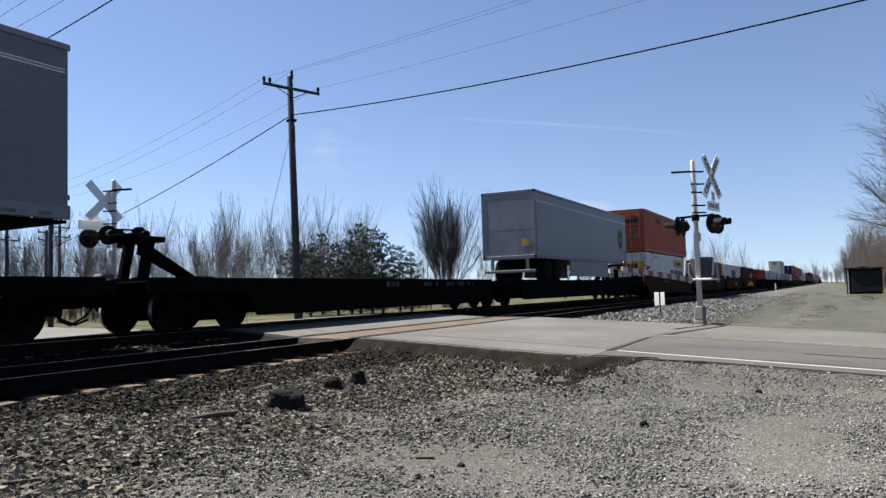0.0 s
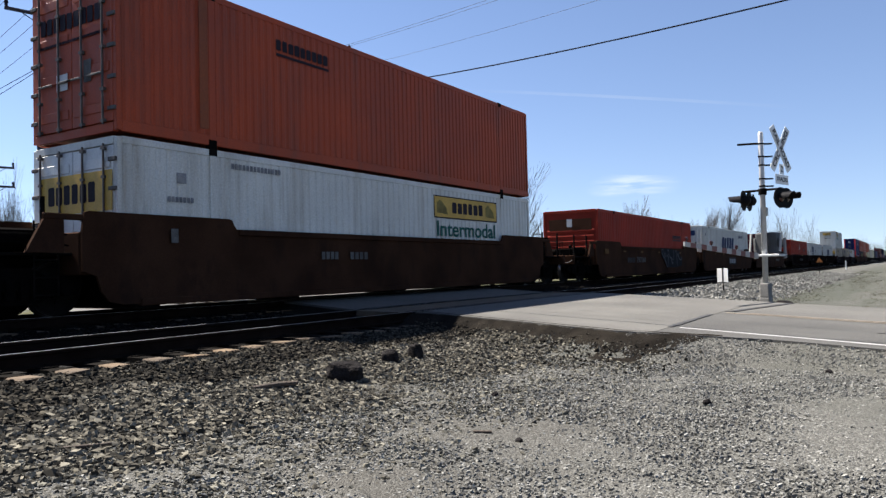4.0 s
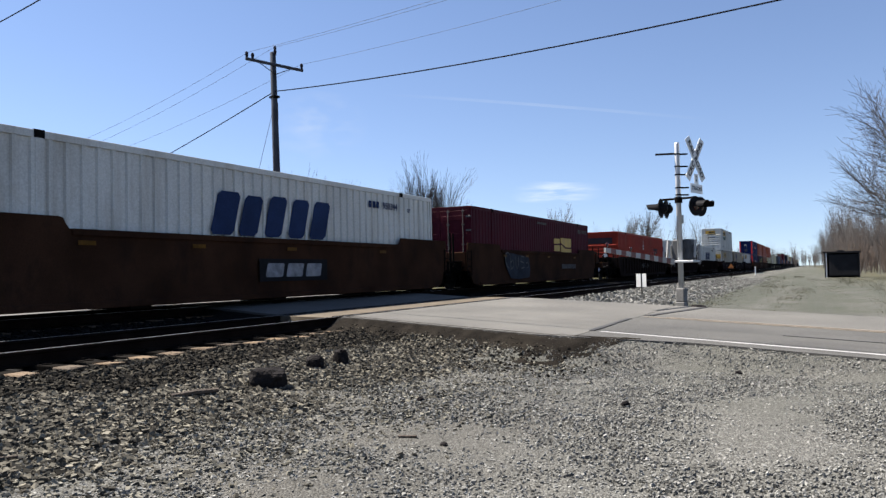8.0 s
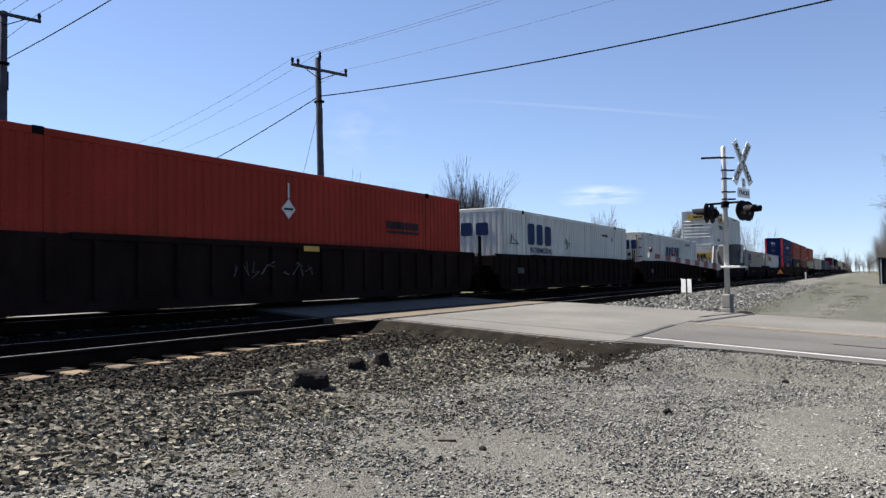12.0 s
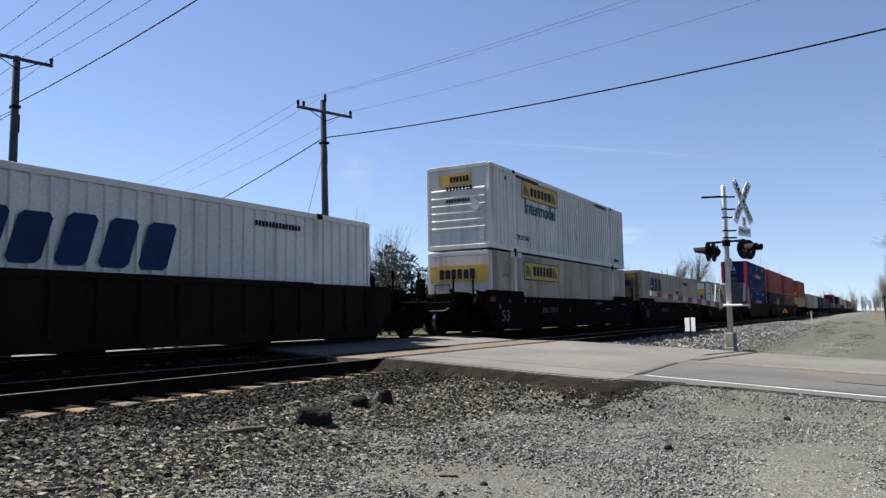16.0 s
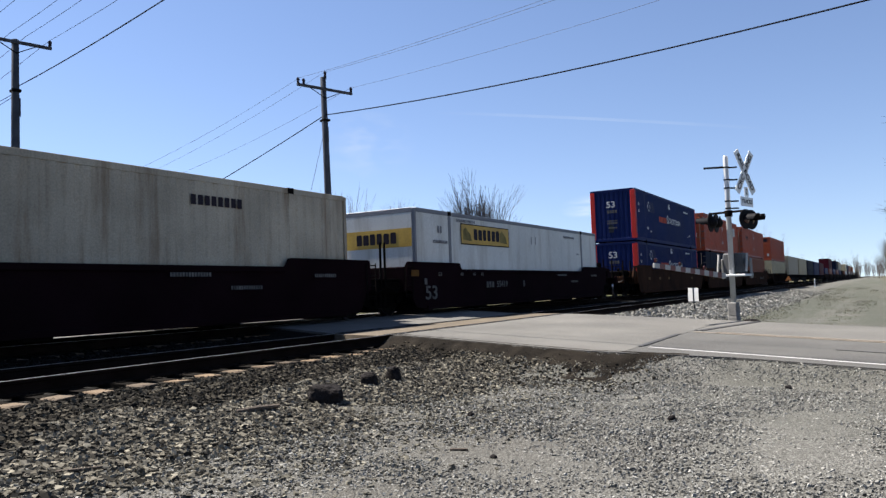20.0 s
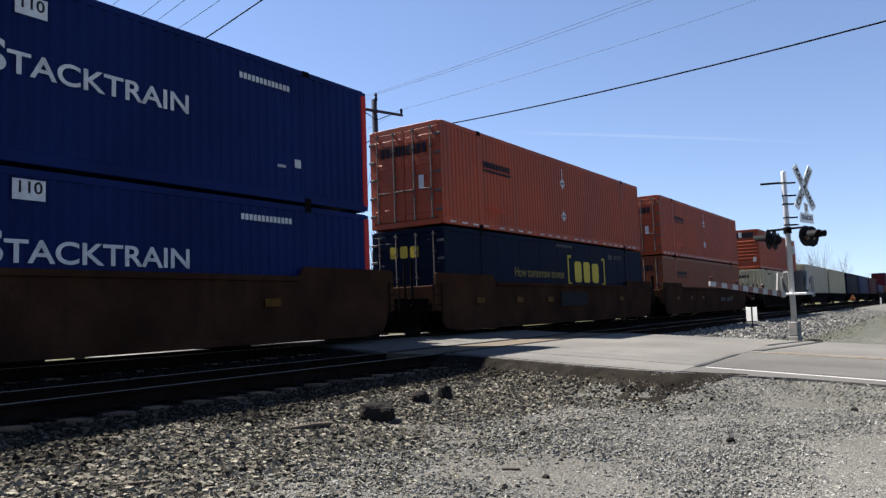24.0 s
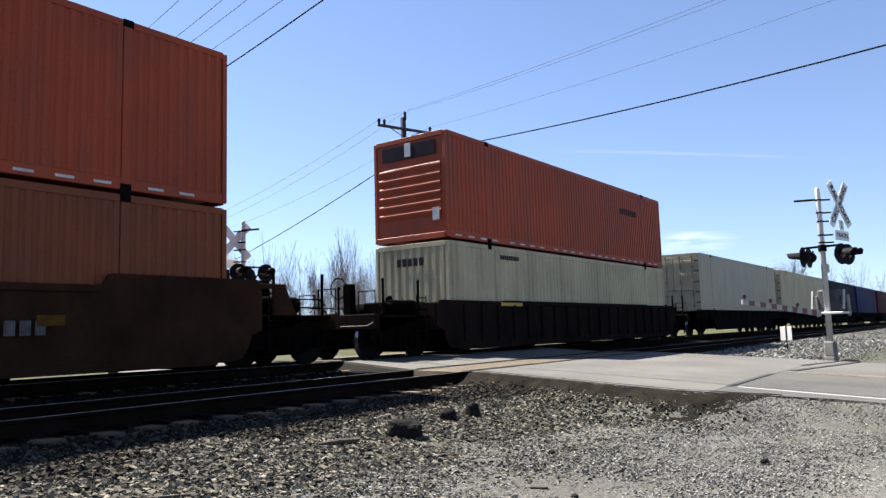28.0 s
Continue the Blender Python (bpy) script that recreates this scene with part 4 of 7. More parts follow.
def gate(s, z=1.24):
    """The gate: mechanism case, counterweights and a striped arm over the lane (towards local -x)."""
    case = Shape()
    case.box(0.10, 0.48, -0.24, 0.28, z - 0.12, z + 0.44, 0.04)
    case.box(0.47, 0.57, -0.16, 0.2, z + 0.02, z + 0.3, 0.03)
    case.lathe([(-0.04, 0.09), (0.0, 0.12), (0.04, 0.12)], (0.3, -0.27, z + 0.18), "y", 14)
    case.box(0.03, 0.12, -0.09, 0.09, z + 0.08, z + 0.24, 0.02)
    part("gate_mechanism", case, m_case, s, "dull grey gate mechanism case")
    part("conduit", Shape().path([(0.3, 0.1, z - 0.11), (0.28, 0.1, z - 0.3), (0.14, 0.08, z - 0.5), (0.08, 0.06, 0.36)], 0.022, 6), m_steel_dark, s)
    part("gate_shelf", Shape().box(-0.12, 0.42, -0.40, 0.16, z - 0.18, z - 0.125, 0.008), m_galv, s)
    for y in (-0.40, 0.36):
        part("counterweight", Shape().prism([(0.30, z - 0.24), (0.40, z - 0.22), (0.36, z + 0.30), (0.27, z + 0.28)], y, y + 0.04), m_gate_grey, s, "dull pale grey counterweight")
        part("gate_lever", Shape().prism([(-0.02, z - 0.04), (0.05, z - 0.06), (0.14, z + 0.42), (0.08, z + 0.42)], y, y + 0.035), m_gate_white, s, "white gate lever")
    g = empty("gate_arm", pose(0.0, 0.05, z - 0.18, 0, 4.2, 0), "lowered gate arm with red and white stripes and small lamps", "")
    g.parent = s
    length, k = 3.75, 15
    for i in range(k):
        a, b = -0.3 - length * i / k, -0.3 - length * (i + 1) / k
        h0, h1 = 0.07 - 0.02 * i / k, 0.07 - 0.02 * (i + 1) / k
        st = Shape()
        st.prism([(a, -h0), (b, -h1), (b, h1), (a, h0)], -0.02, 0.02)
        part("stripe", st, m_gate_red if i % 2 else m_gate_white, g, "red stripe" if i % 2 else "white stripe")
    for x in (-1.5, -2.8, -3.95):
        lp = Shape().lathe([(0, 0.03), (0.04, 0.036), (0.07, 0.038), (0.09, 0.022)], (x, 0, 0.08), "z", 12)
        lp.rod((x, 0, 0.05), (x, 0, 0.1), 0.012)
        part("arm_lamp", lp, m_lens, g, "small red arm lamp")


gate(near)
gate(far)


# ---------------------------------------------------------------- small trackside things
mk = empty("track_marker", pose(29.2, 6.1, ground_z(29.2, 6.1)), "pair of small white marker plates on a thin post", "marker")
part("post", Shape().rod((0, 0, -0.1), (0, 0, 0.95), 0.02), m_steel_dark, mk)
for d in (-0.2, 0.03):
    part("plate", Shape().box(-0.008, 0.008, d, d + 0.19, 0.35, 0.86, 0.004).moved(pose(0, 0, 0, 0, 0, -15)), m_signwhite, mk)
mk = empty("warning_marker", pose(68, 6.4, ground_z(68, 6.4)), "small orange triangular marker on a post by the ballast", "marker")
part("post", Shape().rod((0, 0, -0.1), (0, 0, 1.0), 0.03), m_steel_dark, mk)
part("plate", Shape().prism([(-0.25, 0.9), (0.25, 0.9), (0.0, 1.32)], -0.012, 0.012, "x"), m_orange_sign, mk)
mk = empty("track_marker", pose(95, 6.2, ground_z(95, 6.2)), "thin white post far along the track", "marker")
part("post", Shape().box(-0.05, 0.05, -0.06, 0.06, -0.1, 1.0, 0.01), m_signwhite, mk)

hut = empty("shelter", pose(83, -2.5, ground_z(83, -2.5) - 0.1, 0, 0, -4), "small dark open-fronted shelter beside the gravel lane", "shelter")
part("floor_slab", Shape().box(-1.2, 1.2, -1.65, 1.65, -0.1, 0.06, 0.02), m_concrete, hut)
part("back_wall", Shape().box(1.05, 1.15, -1.5, 1.5, 0.06, 2.5), m_hut, hut)
part("side_wall", Shape().box(-1.1, 1.05, 1.4, 1.5, 0.06, 2.5), m_hut, hut)
part("side_wall", Shape().box(-1.1, 1.05, -1.5, -1.4, 0.06, 2.5), m_hut, hut)
part("front_panel", Shape().box(-1.1, -1.02, -1.35, 1.1, 0.3, 2.35), m_hut, hut)
part("roof", Shape().prism([(-1.25, 2.5), (1.3, 2.5), (1.3, 2.58), (-1.25, 2.66)], -1.62, 1.62), m_hut, hut)
part("post", Shape().box(-1.1, -1.0, 1.28, 1.38, 0.06, 2.5), m_galv, hut)
part("roof_vent", Shape().box(-0.3, 0.3, -0.2, 0.4, 2.6, 2.78, 0.02), m_hut, hut)


# ---------------------------------------------------------------- power poles and wires
def power_pole(x, y, top, turn, label, arms=((0.65, 1.22),), centre_pin=True, lean=0.0, extra=False):
    z0 = ground_z(x, y)
    p = empty("power_pole", pose(x - lean * (top - z0), y, z0, 0, math.degrees(lean), turn), label, "power pole", "power poles")
    h = top - z0
    part("pole", Shape().lathe([(-0.3, 0.19), (h * 0.5, 0.16), (h, 0.125), (h + 0.02, 0.09)], (0, 0, 0), "z", 14), m_pole, p, "weathered wooden pole", True)
    for drop, half in arms:
        part("crossarm", Shape().box(-half, half, -0.19, -0.1, h - drop - 0.06, h - drop + 0.06, 0.012), m_pole, p)
        for sx in (-1, 1):
            part("brace", Shape().rod((sx * half * 0.55, -0.15, h - drop - 0.05), (0, -0.15, h - drop - 0.42), 0.018, n=6), m_steel_dark, p)
        for x_ in (-half + 0.06, half - 0.06) + ((-half + 0.35,) if extra else ()):
            part("insulator", Shape().lathe([(0.04, 0.03), (0.1, 0.06), (0.16, 0.055), (0.2, 0.075), (0.27, 0.06), (0.31, 0.03)], (x_, -0.145, h - drop), "z", 12), m_insulator, p)
    if centre_pin:
        part("insulator", Shape().lathe([(-0.14, 0.05), (0.04, 0.07), (0.1, 0.05), (0.18, 0.075), (0.26, 0.03)], (0, -0.16, h), "z", 12), m_insulator, p)
    part("hardware", Shape().box(-0.16, 0.16, -0.2, 0.16, h - 2.0, h - 1.9, 0.01).rod((0.16, 0, h - 2.9), (0.16, 0, h - 2.2), 0.025), m_steel_dark, p)
    return p


def wire(a, b, sag, r, mat, label, n=22):
    pts = [Vector(a).lerp(Vector(b), i / n) - Vector((0, 0, 4 * sag * (i / n) * (1 - i / n))) for i in range(n + 1)]
    return tagged(part("overhead_wire", Shape().path(pts, r, 5), mat), label, "overhead wire", "overhead wires")


TURN = -14.5
ax = Vector((math.cos(radians(TURN)), math.sin(radians(TURN)), 0))
PA, PB, PC = (25.5, 20.85, 10.52), (14.0, -23.0, 10.9), (32.6, 48.0, 8.7)
QA, QB = (15.45, 27.4, 10.75), (4.4, -16.0, 10.9)
power_pole(PA[0], PA[1], PA[2], TURN, "tall weathered wooden power pole with one crossarm past the tracks", ((0.56, 1.5),), lean=-0.022, extra=True)
power_pole(PB[0], PB[1], PB[2], TURN, "wooden power pole with one crossarm by the road", ((0.56, 1.5),))
power_pole(PC[0], PC[1], PC[2], TURN, "distant wooden power pole with two crossarms", ((0.5, 1.2), (1.9, 1.2)), False)
power_pole(39.5, 68, 8.9, TURN, "distant wooden power pole with two crossarms", ((0.4, 1.2), (1.9, 1.2)), False)
power_pole(QA[0], QA[1], QA[2], TURN, "wooden power pole with one crossarm across the road", ((0.12, 1.22),), False)
power_pole(QB[0], QB[1], QB[2], TURN, "wooden power pole with one crossarm by the gravel lot", ((0.12, 1.22),), False)
power_pole(22, 44, 7.5, TURN, "small distant wooden pole with crossarms", ((0.3, 1.0), (1.4, 1.0)), False)

for px, py, top, drop in ((47.5, 70.7, 8.4, 1.0), (45.7, 66.0, 8.5, 1.15), (59.4, 92.8, 8.5, 2.1), (39.4, 64.1, 8.8, 2.2)):
    power_pole(px, py, top, TURN + 25, "small far wooden pole with two crossarms", ((0.25, 1.15), (drop, 1.15)), False)


def arm_at(p, off, dz):
    return Vector(p) + ax * off + Vector((0, 0, dz))


for off, dz in ((-1.3, -0.26), (0.0, 0.22), (1.44, -0.26)):
    wire(arm_at(PA, off, dz), arm_at(PB, off, dz), 0.9, 0.007, m_wire_thin, "thin bare power line running over the crossing")
    wire(arm_at(PA, off, dz), arm_at(PC, off * 1.0, -0.25), 0.5, 0.007, m_wire_thin, "thin bare power line running on beyond the tracks")
wire(arm_at(PA, 0, -1.72), arm_at(PB, 0.0, -3.0), 1.05, 0.024, m_wire, "thick black cable strung between the poles")
wire(arm_at(PA, 0, -1.72), (32.4, 47.8, 4.7), 0.35, 0.022, m_wire, "thick black cable running down behind the train")
wire(arm_at(PA, -0.1, -2.6), (24.2, 22.6, -0.7), 0.0, 0.010, m_wire_thin, "guy wire from the power pole to the ground", 4)
for off, dz in ((-1.16, 0.2), (-0.2, 0.2), (0.35, 0.2), (1.16, 0.2)):
    wire(arm_at(QA, off, dz), arm_at(QB, off, dz), 0.85, 0.008, m_wire, "bare power line from the pole across the road")
    wire(arm_at(QA, off, dz), (22 + off, 70, 8.6), 0.6, 0.010, m_wire_thin, "bare power line running on beyond the tracks")
wire(arm_at(QA, 0.1, -1.75), arm_at(QB, 0.2, -1.2), 0.8, 0.018, m_wire, "dark cable from the pole across the road")
for dx, z in ((-5.0, 3.2), (-7.5, 2.4)):
    wire(arm_at(QA, -0.1, -2.4 - 0.2 * dx / 5), (QA[0] + dx, QA[1] + 14, z), 0.4, 0.012, m_wire, "service cable dropping away from the pole")


# ---------------------------------------------------------------- trees
def tubes(segs, n):
    """Many tapered sticks at once: rows of start, end, two radii."""
    s = np.array(segs, float)
    a, b, r0, r1 = s[:, 0:3], s[:, 3:6], s[:, 6], s[:, 7]
    d = b - a
    d /= np.linalg.norm(d, axis=1, keepdims=True) + 1e-9
    up = np.where(np.abs(d[:, 2:3]) > 0.9, [[1.0, 0, 0]], [[0, 0, 1.0]])
    e1 = np.cross(d, up)
    e1 /= np.linalg.norm(e1, axis=1, keepdims=True) + 1e-9
    e2 = np.cross(d, e1)
    ring = [(math.cos(2 * math.pi * i / n), math.sin(2 * math.pi * i / n)) for i in range(n)]
    v = np.stack([a + r0[:, None] * (c * e1 + q * e2) for c, q in ring] + [b + r1[:, None] * (c * e1 + q * e2) for c, q in ring], 1)
    k = (np.arange(len(s)) * 2 * n)[:, None]
    f = np.concatenate([k + [[i, (i + 1) % n, n + (i + 1) % n, n + i]] for i in range(n)])
    return v.reshape(-1, 3), f


def grow(rnd, p, d, length, r, level, segs, wide, bend=0.10):
    """A branch that wanders, tapers and forks."""
    steps = 4 if level > 1 else 3
    for i in range(steps):
        d = (d + Vector((rnd.gauss(0, bend), rnd.gauss(0, bend), rnd.gauss(0.03, 0.07)))).normalized()
        q = p + d * (length / steps)
        r2 = r * (0.86 if level > 1 else 0.75)
        segs.append((*p, *q, r, r2, level))
        p, r = q, r2
        if level > 0 and i >= (1 if level > 2 else 0):
            for _ in range(2 if level > 1 else rnd.choice((2, 3))):
                side = Vector((rnd.gauss(0, 1), rnd.gauss(0, 1), rnd.gauss(0.25, 0.5))).normalized()
                nd = (d * (1.0 - wide) + side * wide).normalized()
                grow(rnd, p, nd, length * rnd.uniform(0.5, 0.75), r * 0.62, level - 1, segs, wide, bend)
    if level > 0:
        grow(rnd, p, d, length * 0.7, r * 0.8, level - 1, segs, wide, bend)


def bare_tree(seed, height, levels, wide, trunk_r, label, m):
    rnd = random.Random(seed)
    segs = []
    grow(rnd, Vector((0, 0, -0.3)), Vector((0, 0, 1)), height * 0.42, trunk_r, levels, segs, wide)
    top = max(s[5] for s in segs)
    k = height / top
    thin = 0.006 if levels == 4 and wide > 0.52 else 0.015
    rows = [(*[c * k for c in s[:6]], max(s[6], thin), max(s[7], 0.9 * thin)) for s in segs]
    t = empty("bare_tree", m, label, "tree", "bare trees")
    v, f = tubes([r for r, s in zip(rows, segs) if s[8] >= levels - 1], 8)
    bulk("trunk", v, f, m_bark, t)
    v, f = tubes([r for r, s in zip(rows, segs) if s[8] < levels - 1], 3)
    bulk("crown", v, f, m_twig, t)
    return t


def at_bearing(deg, r):
    x, y = r * math.cos(radians(deg)), r * math.sin(radians(deg))
    return pose(x, y, ground_z(x, y) - 0.1, 0, 0, deg * 7)


bare_tree(12, 11.2, 4, 0.55, 0.22, "tall leafless tree with long limbs beside the gravel lane", pose(45, -6.0, -0.7))
bare_tree(13, 13.0, 3, 0.3, 0.12, "leafless tree behind the tracks", at_bearing(18.6, 125))
bare_tree(14, 14.0, 3, 0.28, 0.12, "leafless tree behind the tracks", at_bearing(11.3, 150))
bare_tree(15, 12.0, 3, 0.28, 0.12, "slender leafless tree behind the tracks", at_bearing(13.0, 140))


def vase_tree(seed, height, stems, m):
    """A bushy tree of many upright stems that fan out from one foot."""
    rnd = random.Random(seed)
    segs = []
    for i in range(stems):
        a, lean = 6.283 * i / stems + rnd.uniform(-0.3, 0.3), rnd.uniform(0.05, 0.34)
        d = Vector((math.cos(a) * lean, math.sin(a) * lean, 1)).normalized()
        grow(rnd, Vector((0.25 * math.cos(a), 0.25 * math.sin(a), -0.3)), d, height * rnd.uniform(0.3, 0.42), 0.07, 3, segs, 0.27, 0.05)
    k = height / max(q[5] for q in segs)
    rows = [(*[c * k for c in q[:6]], max(q[6], 0.010), max(q[7], 0.008)) for q in segs]
    t = empty("bare_tree", m, "leafless bushy tree with many upright stems behind the tracks", "tree", "bare trees")
    tv, tf = tubes([r for r, q in zip(rows, segs) if q[8] >= 3], 6)
    bulk("trunk", tv, tf, m_bark, t)
    tv, tf = tubes([r for r, q in zip(rows, segs) if q[8] < 3], 3)
    bulk("crown", tv, tf, m_twig, t)


vase_tree(11, 14.8, 9, at_bearing(27.7, 80))


def thicket(name, seed, count, place, heights, label, mat=m_twig, slim=0.022):
    """A stand of thin bare trees as one mesh."""
    rnd = random.Random(seed)
    rows = []
    for _ in range(count):
        x, y = place(rnd)
        h = rnd.uniform(*heights)
        z = ground_z(x, y) - 0.1
        segs = []
        grow(rnd, Vector((x, y, z)), Vector((rnd.gauss(0, 0.06), rnd.gauss(0, 0.06), 1)).normalized(), h * 0.36, slim * h / 8 + 0.02, 2, segs, 0.24, 0.045)
        top = max(s[5] for s in segs) - z
        k = h / top
        for s in segs:
            rows.append((x + (s[0] - x) * k, y + (s[1] - y) * k, z + (s[2] - z) * k, x + (s[3] - x) * k, y + (s[4] - y) * k, z + (s[5] - z) * k,
                         max(s[6], 0.011), max(s[7], 0.008)))
    v, f = tubes(rows, 3)
    return tagged(bulk(name, v, f, mat), label, "woods", kind="stuff")


def polar(lo, hi, r0, r1):
    def place(rnd):
        a, r = radians(rnd.uniform(lo, hi)), rnd.uniform(r0, r1)
        return r * math.cos(a), r * math.sin(a)
    return place


thicket("bare_woods", 21, 400, polar(33, 84, 72, 112), (7, 13), "line of thin leafless saplings beyond the tracks")
thicket("bare_woods", 22, 130, polar(5.5, 33, 130, 240), (7, 13.5), "distant leafless woods behind the train")
thicket("bare_woods", 23, 300, lambda r: (r.uniform(100, 300), r.uniform(-16, -2.8)), (7.5, 12.5), "leafless woods along the gravel lane")
thicket("bare_woods", 26, 150, polar(-0.5, 6.0, 330, 620), (7, 13), "hazy leafless woods far down the line", slim=0.06)
thicket("brushwood", 24, 300, lambda r: (r.uniform(92, 260), r.uniform(-14, -3.6)), (2.5, 6), "reddish brown brushwood at the foot of the woods", m_brush)
thicket("brushwood", 25, 620, polar(24, 82, 68, 84), (1.0, 3.4), "dry brush along the far side of the tracks", m_brush)


def pine(seed, h, m):
    """Whorls of limbs up a leader, each limb set with needle tufts; open and pointed at the top."""
    rnd = random.Random(seed)
    t = empty("pine_tree", m, "dark green bushy pine behind the tracks", "tree", "pines")
    part("trunk", Shape().rod((0, 0, -0.2), (0, 0, h * 0.97), 0.14, 0.02, 8), m_bark, t)
    v, f = [], []
    limbs = []
    z = 0.3
    while z < h * 0.97:
        count = rnd.choice((4, 5, 6))
        turn = rnd.uniform(0, 6.283)
        for i in range(count):
            a = turn + 6.283 * i / count + rnd.uniform(-0.3, 0.3)
            reach = ((1 - z / h) ** 0.75 * h * 0.36 + 0.22) * rnd.uniform(0.55, 1.15)
            root = Vector((0, 0, z))
            tip = Vector((math.cos(a) * reach, math.sin(a) * reach, z + reach * rnd.uniform(0.15, 0.6)))
            limbs.append((*root, *tip, 0.03, 0.008))
            for k in range(max(3, int(reach * 6))):
                at = rnd.uniform(0.3, 1.05)
                c = root.lerp(tip, at) + Vector((rnd.gauss(0, 0.10), rnd.gauss(0, 0.10), rnd.gauss(0.02, 0.07)))
                for _ in range(7):
                    d = (Vector((rnd.gauss(0, 0.8), rnd.gauss(0, 0.8), rnd.gauss(0.6, 0.5))) + (tip - root).normalized() * 0.7).normalized()
                    e = d.orthogonal().normalized() * 0.03
                    q = c + d * rnd.uniform(0.14, 0.34)
                    j = len(v)
                    v += [tuple(c - e), tuple(c + e), tuple(q)]
                    f.append((j, j + 1, j + 2))
        z += rnd.uniform(0.28, 0.5)
    bulk("crown", v, f, m_needle, t)
    lv, lf = tubes(limbs, 4)
    bulk("branchwork", lv, lf, m_bark, t)


for i, (b, r, h) in enumerate(((39.0, 63, 6.6), (37.2, 66, 7.2), (34.3, 62, 7.6), (32.6, 64, 7.0), (38.1, 60, 5.6), (31.3, 66, 5.9), (36.0, 61, 5.8), (33.4, 65, 7.6), (35.0, 64, 6.6), (30.4, 65, 5.2))):
    pine(40 + i, h, at_bearing(b, r))


# ---------------------------------------------------------------- contrail and thin cloud, far off
def haze_material(name, strength, scale, lo, hi, most):
    m = bpy.data.materials.new(name)
    m.use_nodes = True
    n, l = m.node_tree.nodes, m.node_tree.links
    n.remove(n["Principled BSDF"])
    tc = n.new("ShaderNodeTexCoord")
    mp = n.new("ShaderNodeMapping")
    mp.inputs["Scale"].default_value = scale
    ns = n.new("ShaderNodeTexNoise")
    ns.inputs["Scale"].default_value, ns.inputs["Detail"].default_value = 1.0, 5
    rp = n.new("ShaderNodeMapRange")
    rp.inputs["From Min"].default_value, rp.inputs["From Max"].default_value = lo, hi
    gr = n.new("ShaderNodeTexGradient")
    gr.gradient_type = "SPHERICAL"
    gm = n.new("ShaderNodeMapping")
    gm.inputs["Location"].default_value = (-1, -1, -1)
    gm.inputs["Scale"].default_value = (2, 2, 2)
    mul = n.new("ShaderNodeMath")
    mul.operation = "MULTIPLY"
    top = n.new("ShaderNodeMath")
    top.operation = "MULTIPLY"
    top.inputs[1].default_value = most
    l.new(tc.outputs["Generated"], mp.inputs["Vector"])
    l.new(mp.outputs[0], ns.inputs["Vector"])
    l.new(ns.outputs["Fac"], rp.inputs["Value"])
    l.new(tc.outputs["Generated"], gm.inputs["Vector"])
    l.new(gm.outputs[0], gr.inputs["Vector"])
    l.new(rp.outputs[0], mul.inputs[0])
    l.new(gr.outputs["Fac"], mul.inputs[1])
    l.new(mul.outputs[0], top.inputs[0])
    em = n.new("ShaderNodeEmission")
    em.inputs["Color"].default_value, em.inputs["Strength"].default_value = (0.9, 0.95, 1.0, 1), strength
    tr = n.new("ShaderNodeBsdfTransparent")
    mx = n.new("ShaderNodeMixShader")
    l.new(top.outputs[0], mx.inputs[0])
    l.new(tr.outputs[0], mx.inputs[1])
    l.new(em.outputs[0], mx.inputs[2])
    l.new(mx.outputs[0], n["Material Output"].inputs["Surface"])
    return m


def sky_point(bearing, height, r=3200):
    a, b = radians(bearing), radians(height)
    return Vector((r * math.cos(a) * math.cos(b), r * math.sin(a) * math.cos(b), r * math.sin(b)))


def sky_sheet(name, b0, b1, h0, h1, thick, mat, label, n=24, bow=0.0):
    v = []
    for i in range(n + 1):
        t = i / n
        for k in range(5):
            v.append(sky_point(b0 + (b1 - b0) * t, h0 + (h1 - h0) * t + 4 * bow * t * (1 - t) + thick * (k / 4 - 0.5)))
    f = [(5 * i + k, 5 * i + k + 1, 5 * i + k + 6, 5 * i + k + 5) for i in range(n) for k in range(4)]
    ob = tagged(bulk(name, v, f, mat), label, "cloud", kind="structure")
    ob.visible_shadow = False
    return ob


m_trail = haze_material("contrail_vapour", 0.36, (14, 14, 3), 0.1, 0.6, 0.6)
m_cirrus = haze_material("thin_cirrus", 0.42, (3, 3, 9), 0.36, 0.7, 0.75)
sky_sheet("contrail", 46.0, -10.0, 14.2, 7.0, 0.22, m_trail, "long faint contrail across the blue sky", 40, 1.95)
sky_sheet("cirrus_cloud", 22.5, 12.5, 6.3, 5.6, 1.7, m_cirrus, "faint wisp of cirrus low in the sky")
m_wisp = haze_material("faint_wisp", 0.34, (4, 4, 7), 0.42, 0.8, 0.35)
sky_sheet("cirrus_cloud", 41.0, 31.0, 11.5, 11.0, 5.5, m_wisp, "faint wisp of cirrus in the sky")
sky_sheet("cirrus_cloud", 74.0, 60.0, 8.0, 7.5, 3.5, m_wisp, "faint wisp of cirrus in the sky")


# ---------------------------------------------------------------- the train
W2 = 1.30          # half the width of a container
CARS = []          # things that roll with the train, with their place along it


def rolling(ob, q, z=0.0):
    CARS.append((ob, q, z))
    ob.matrix_basis = pose(q, T2, z)
    return ob


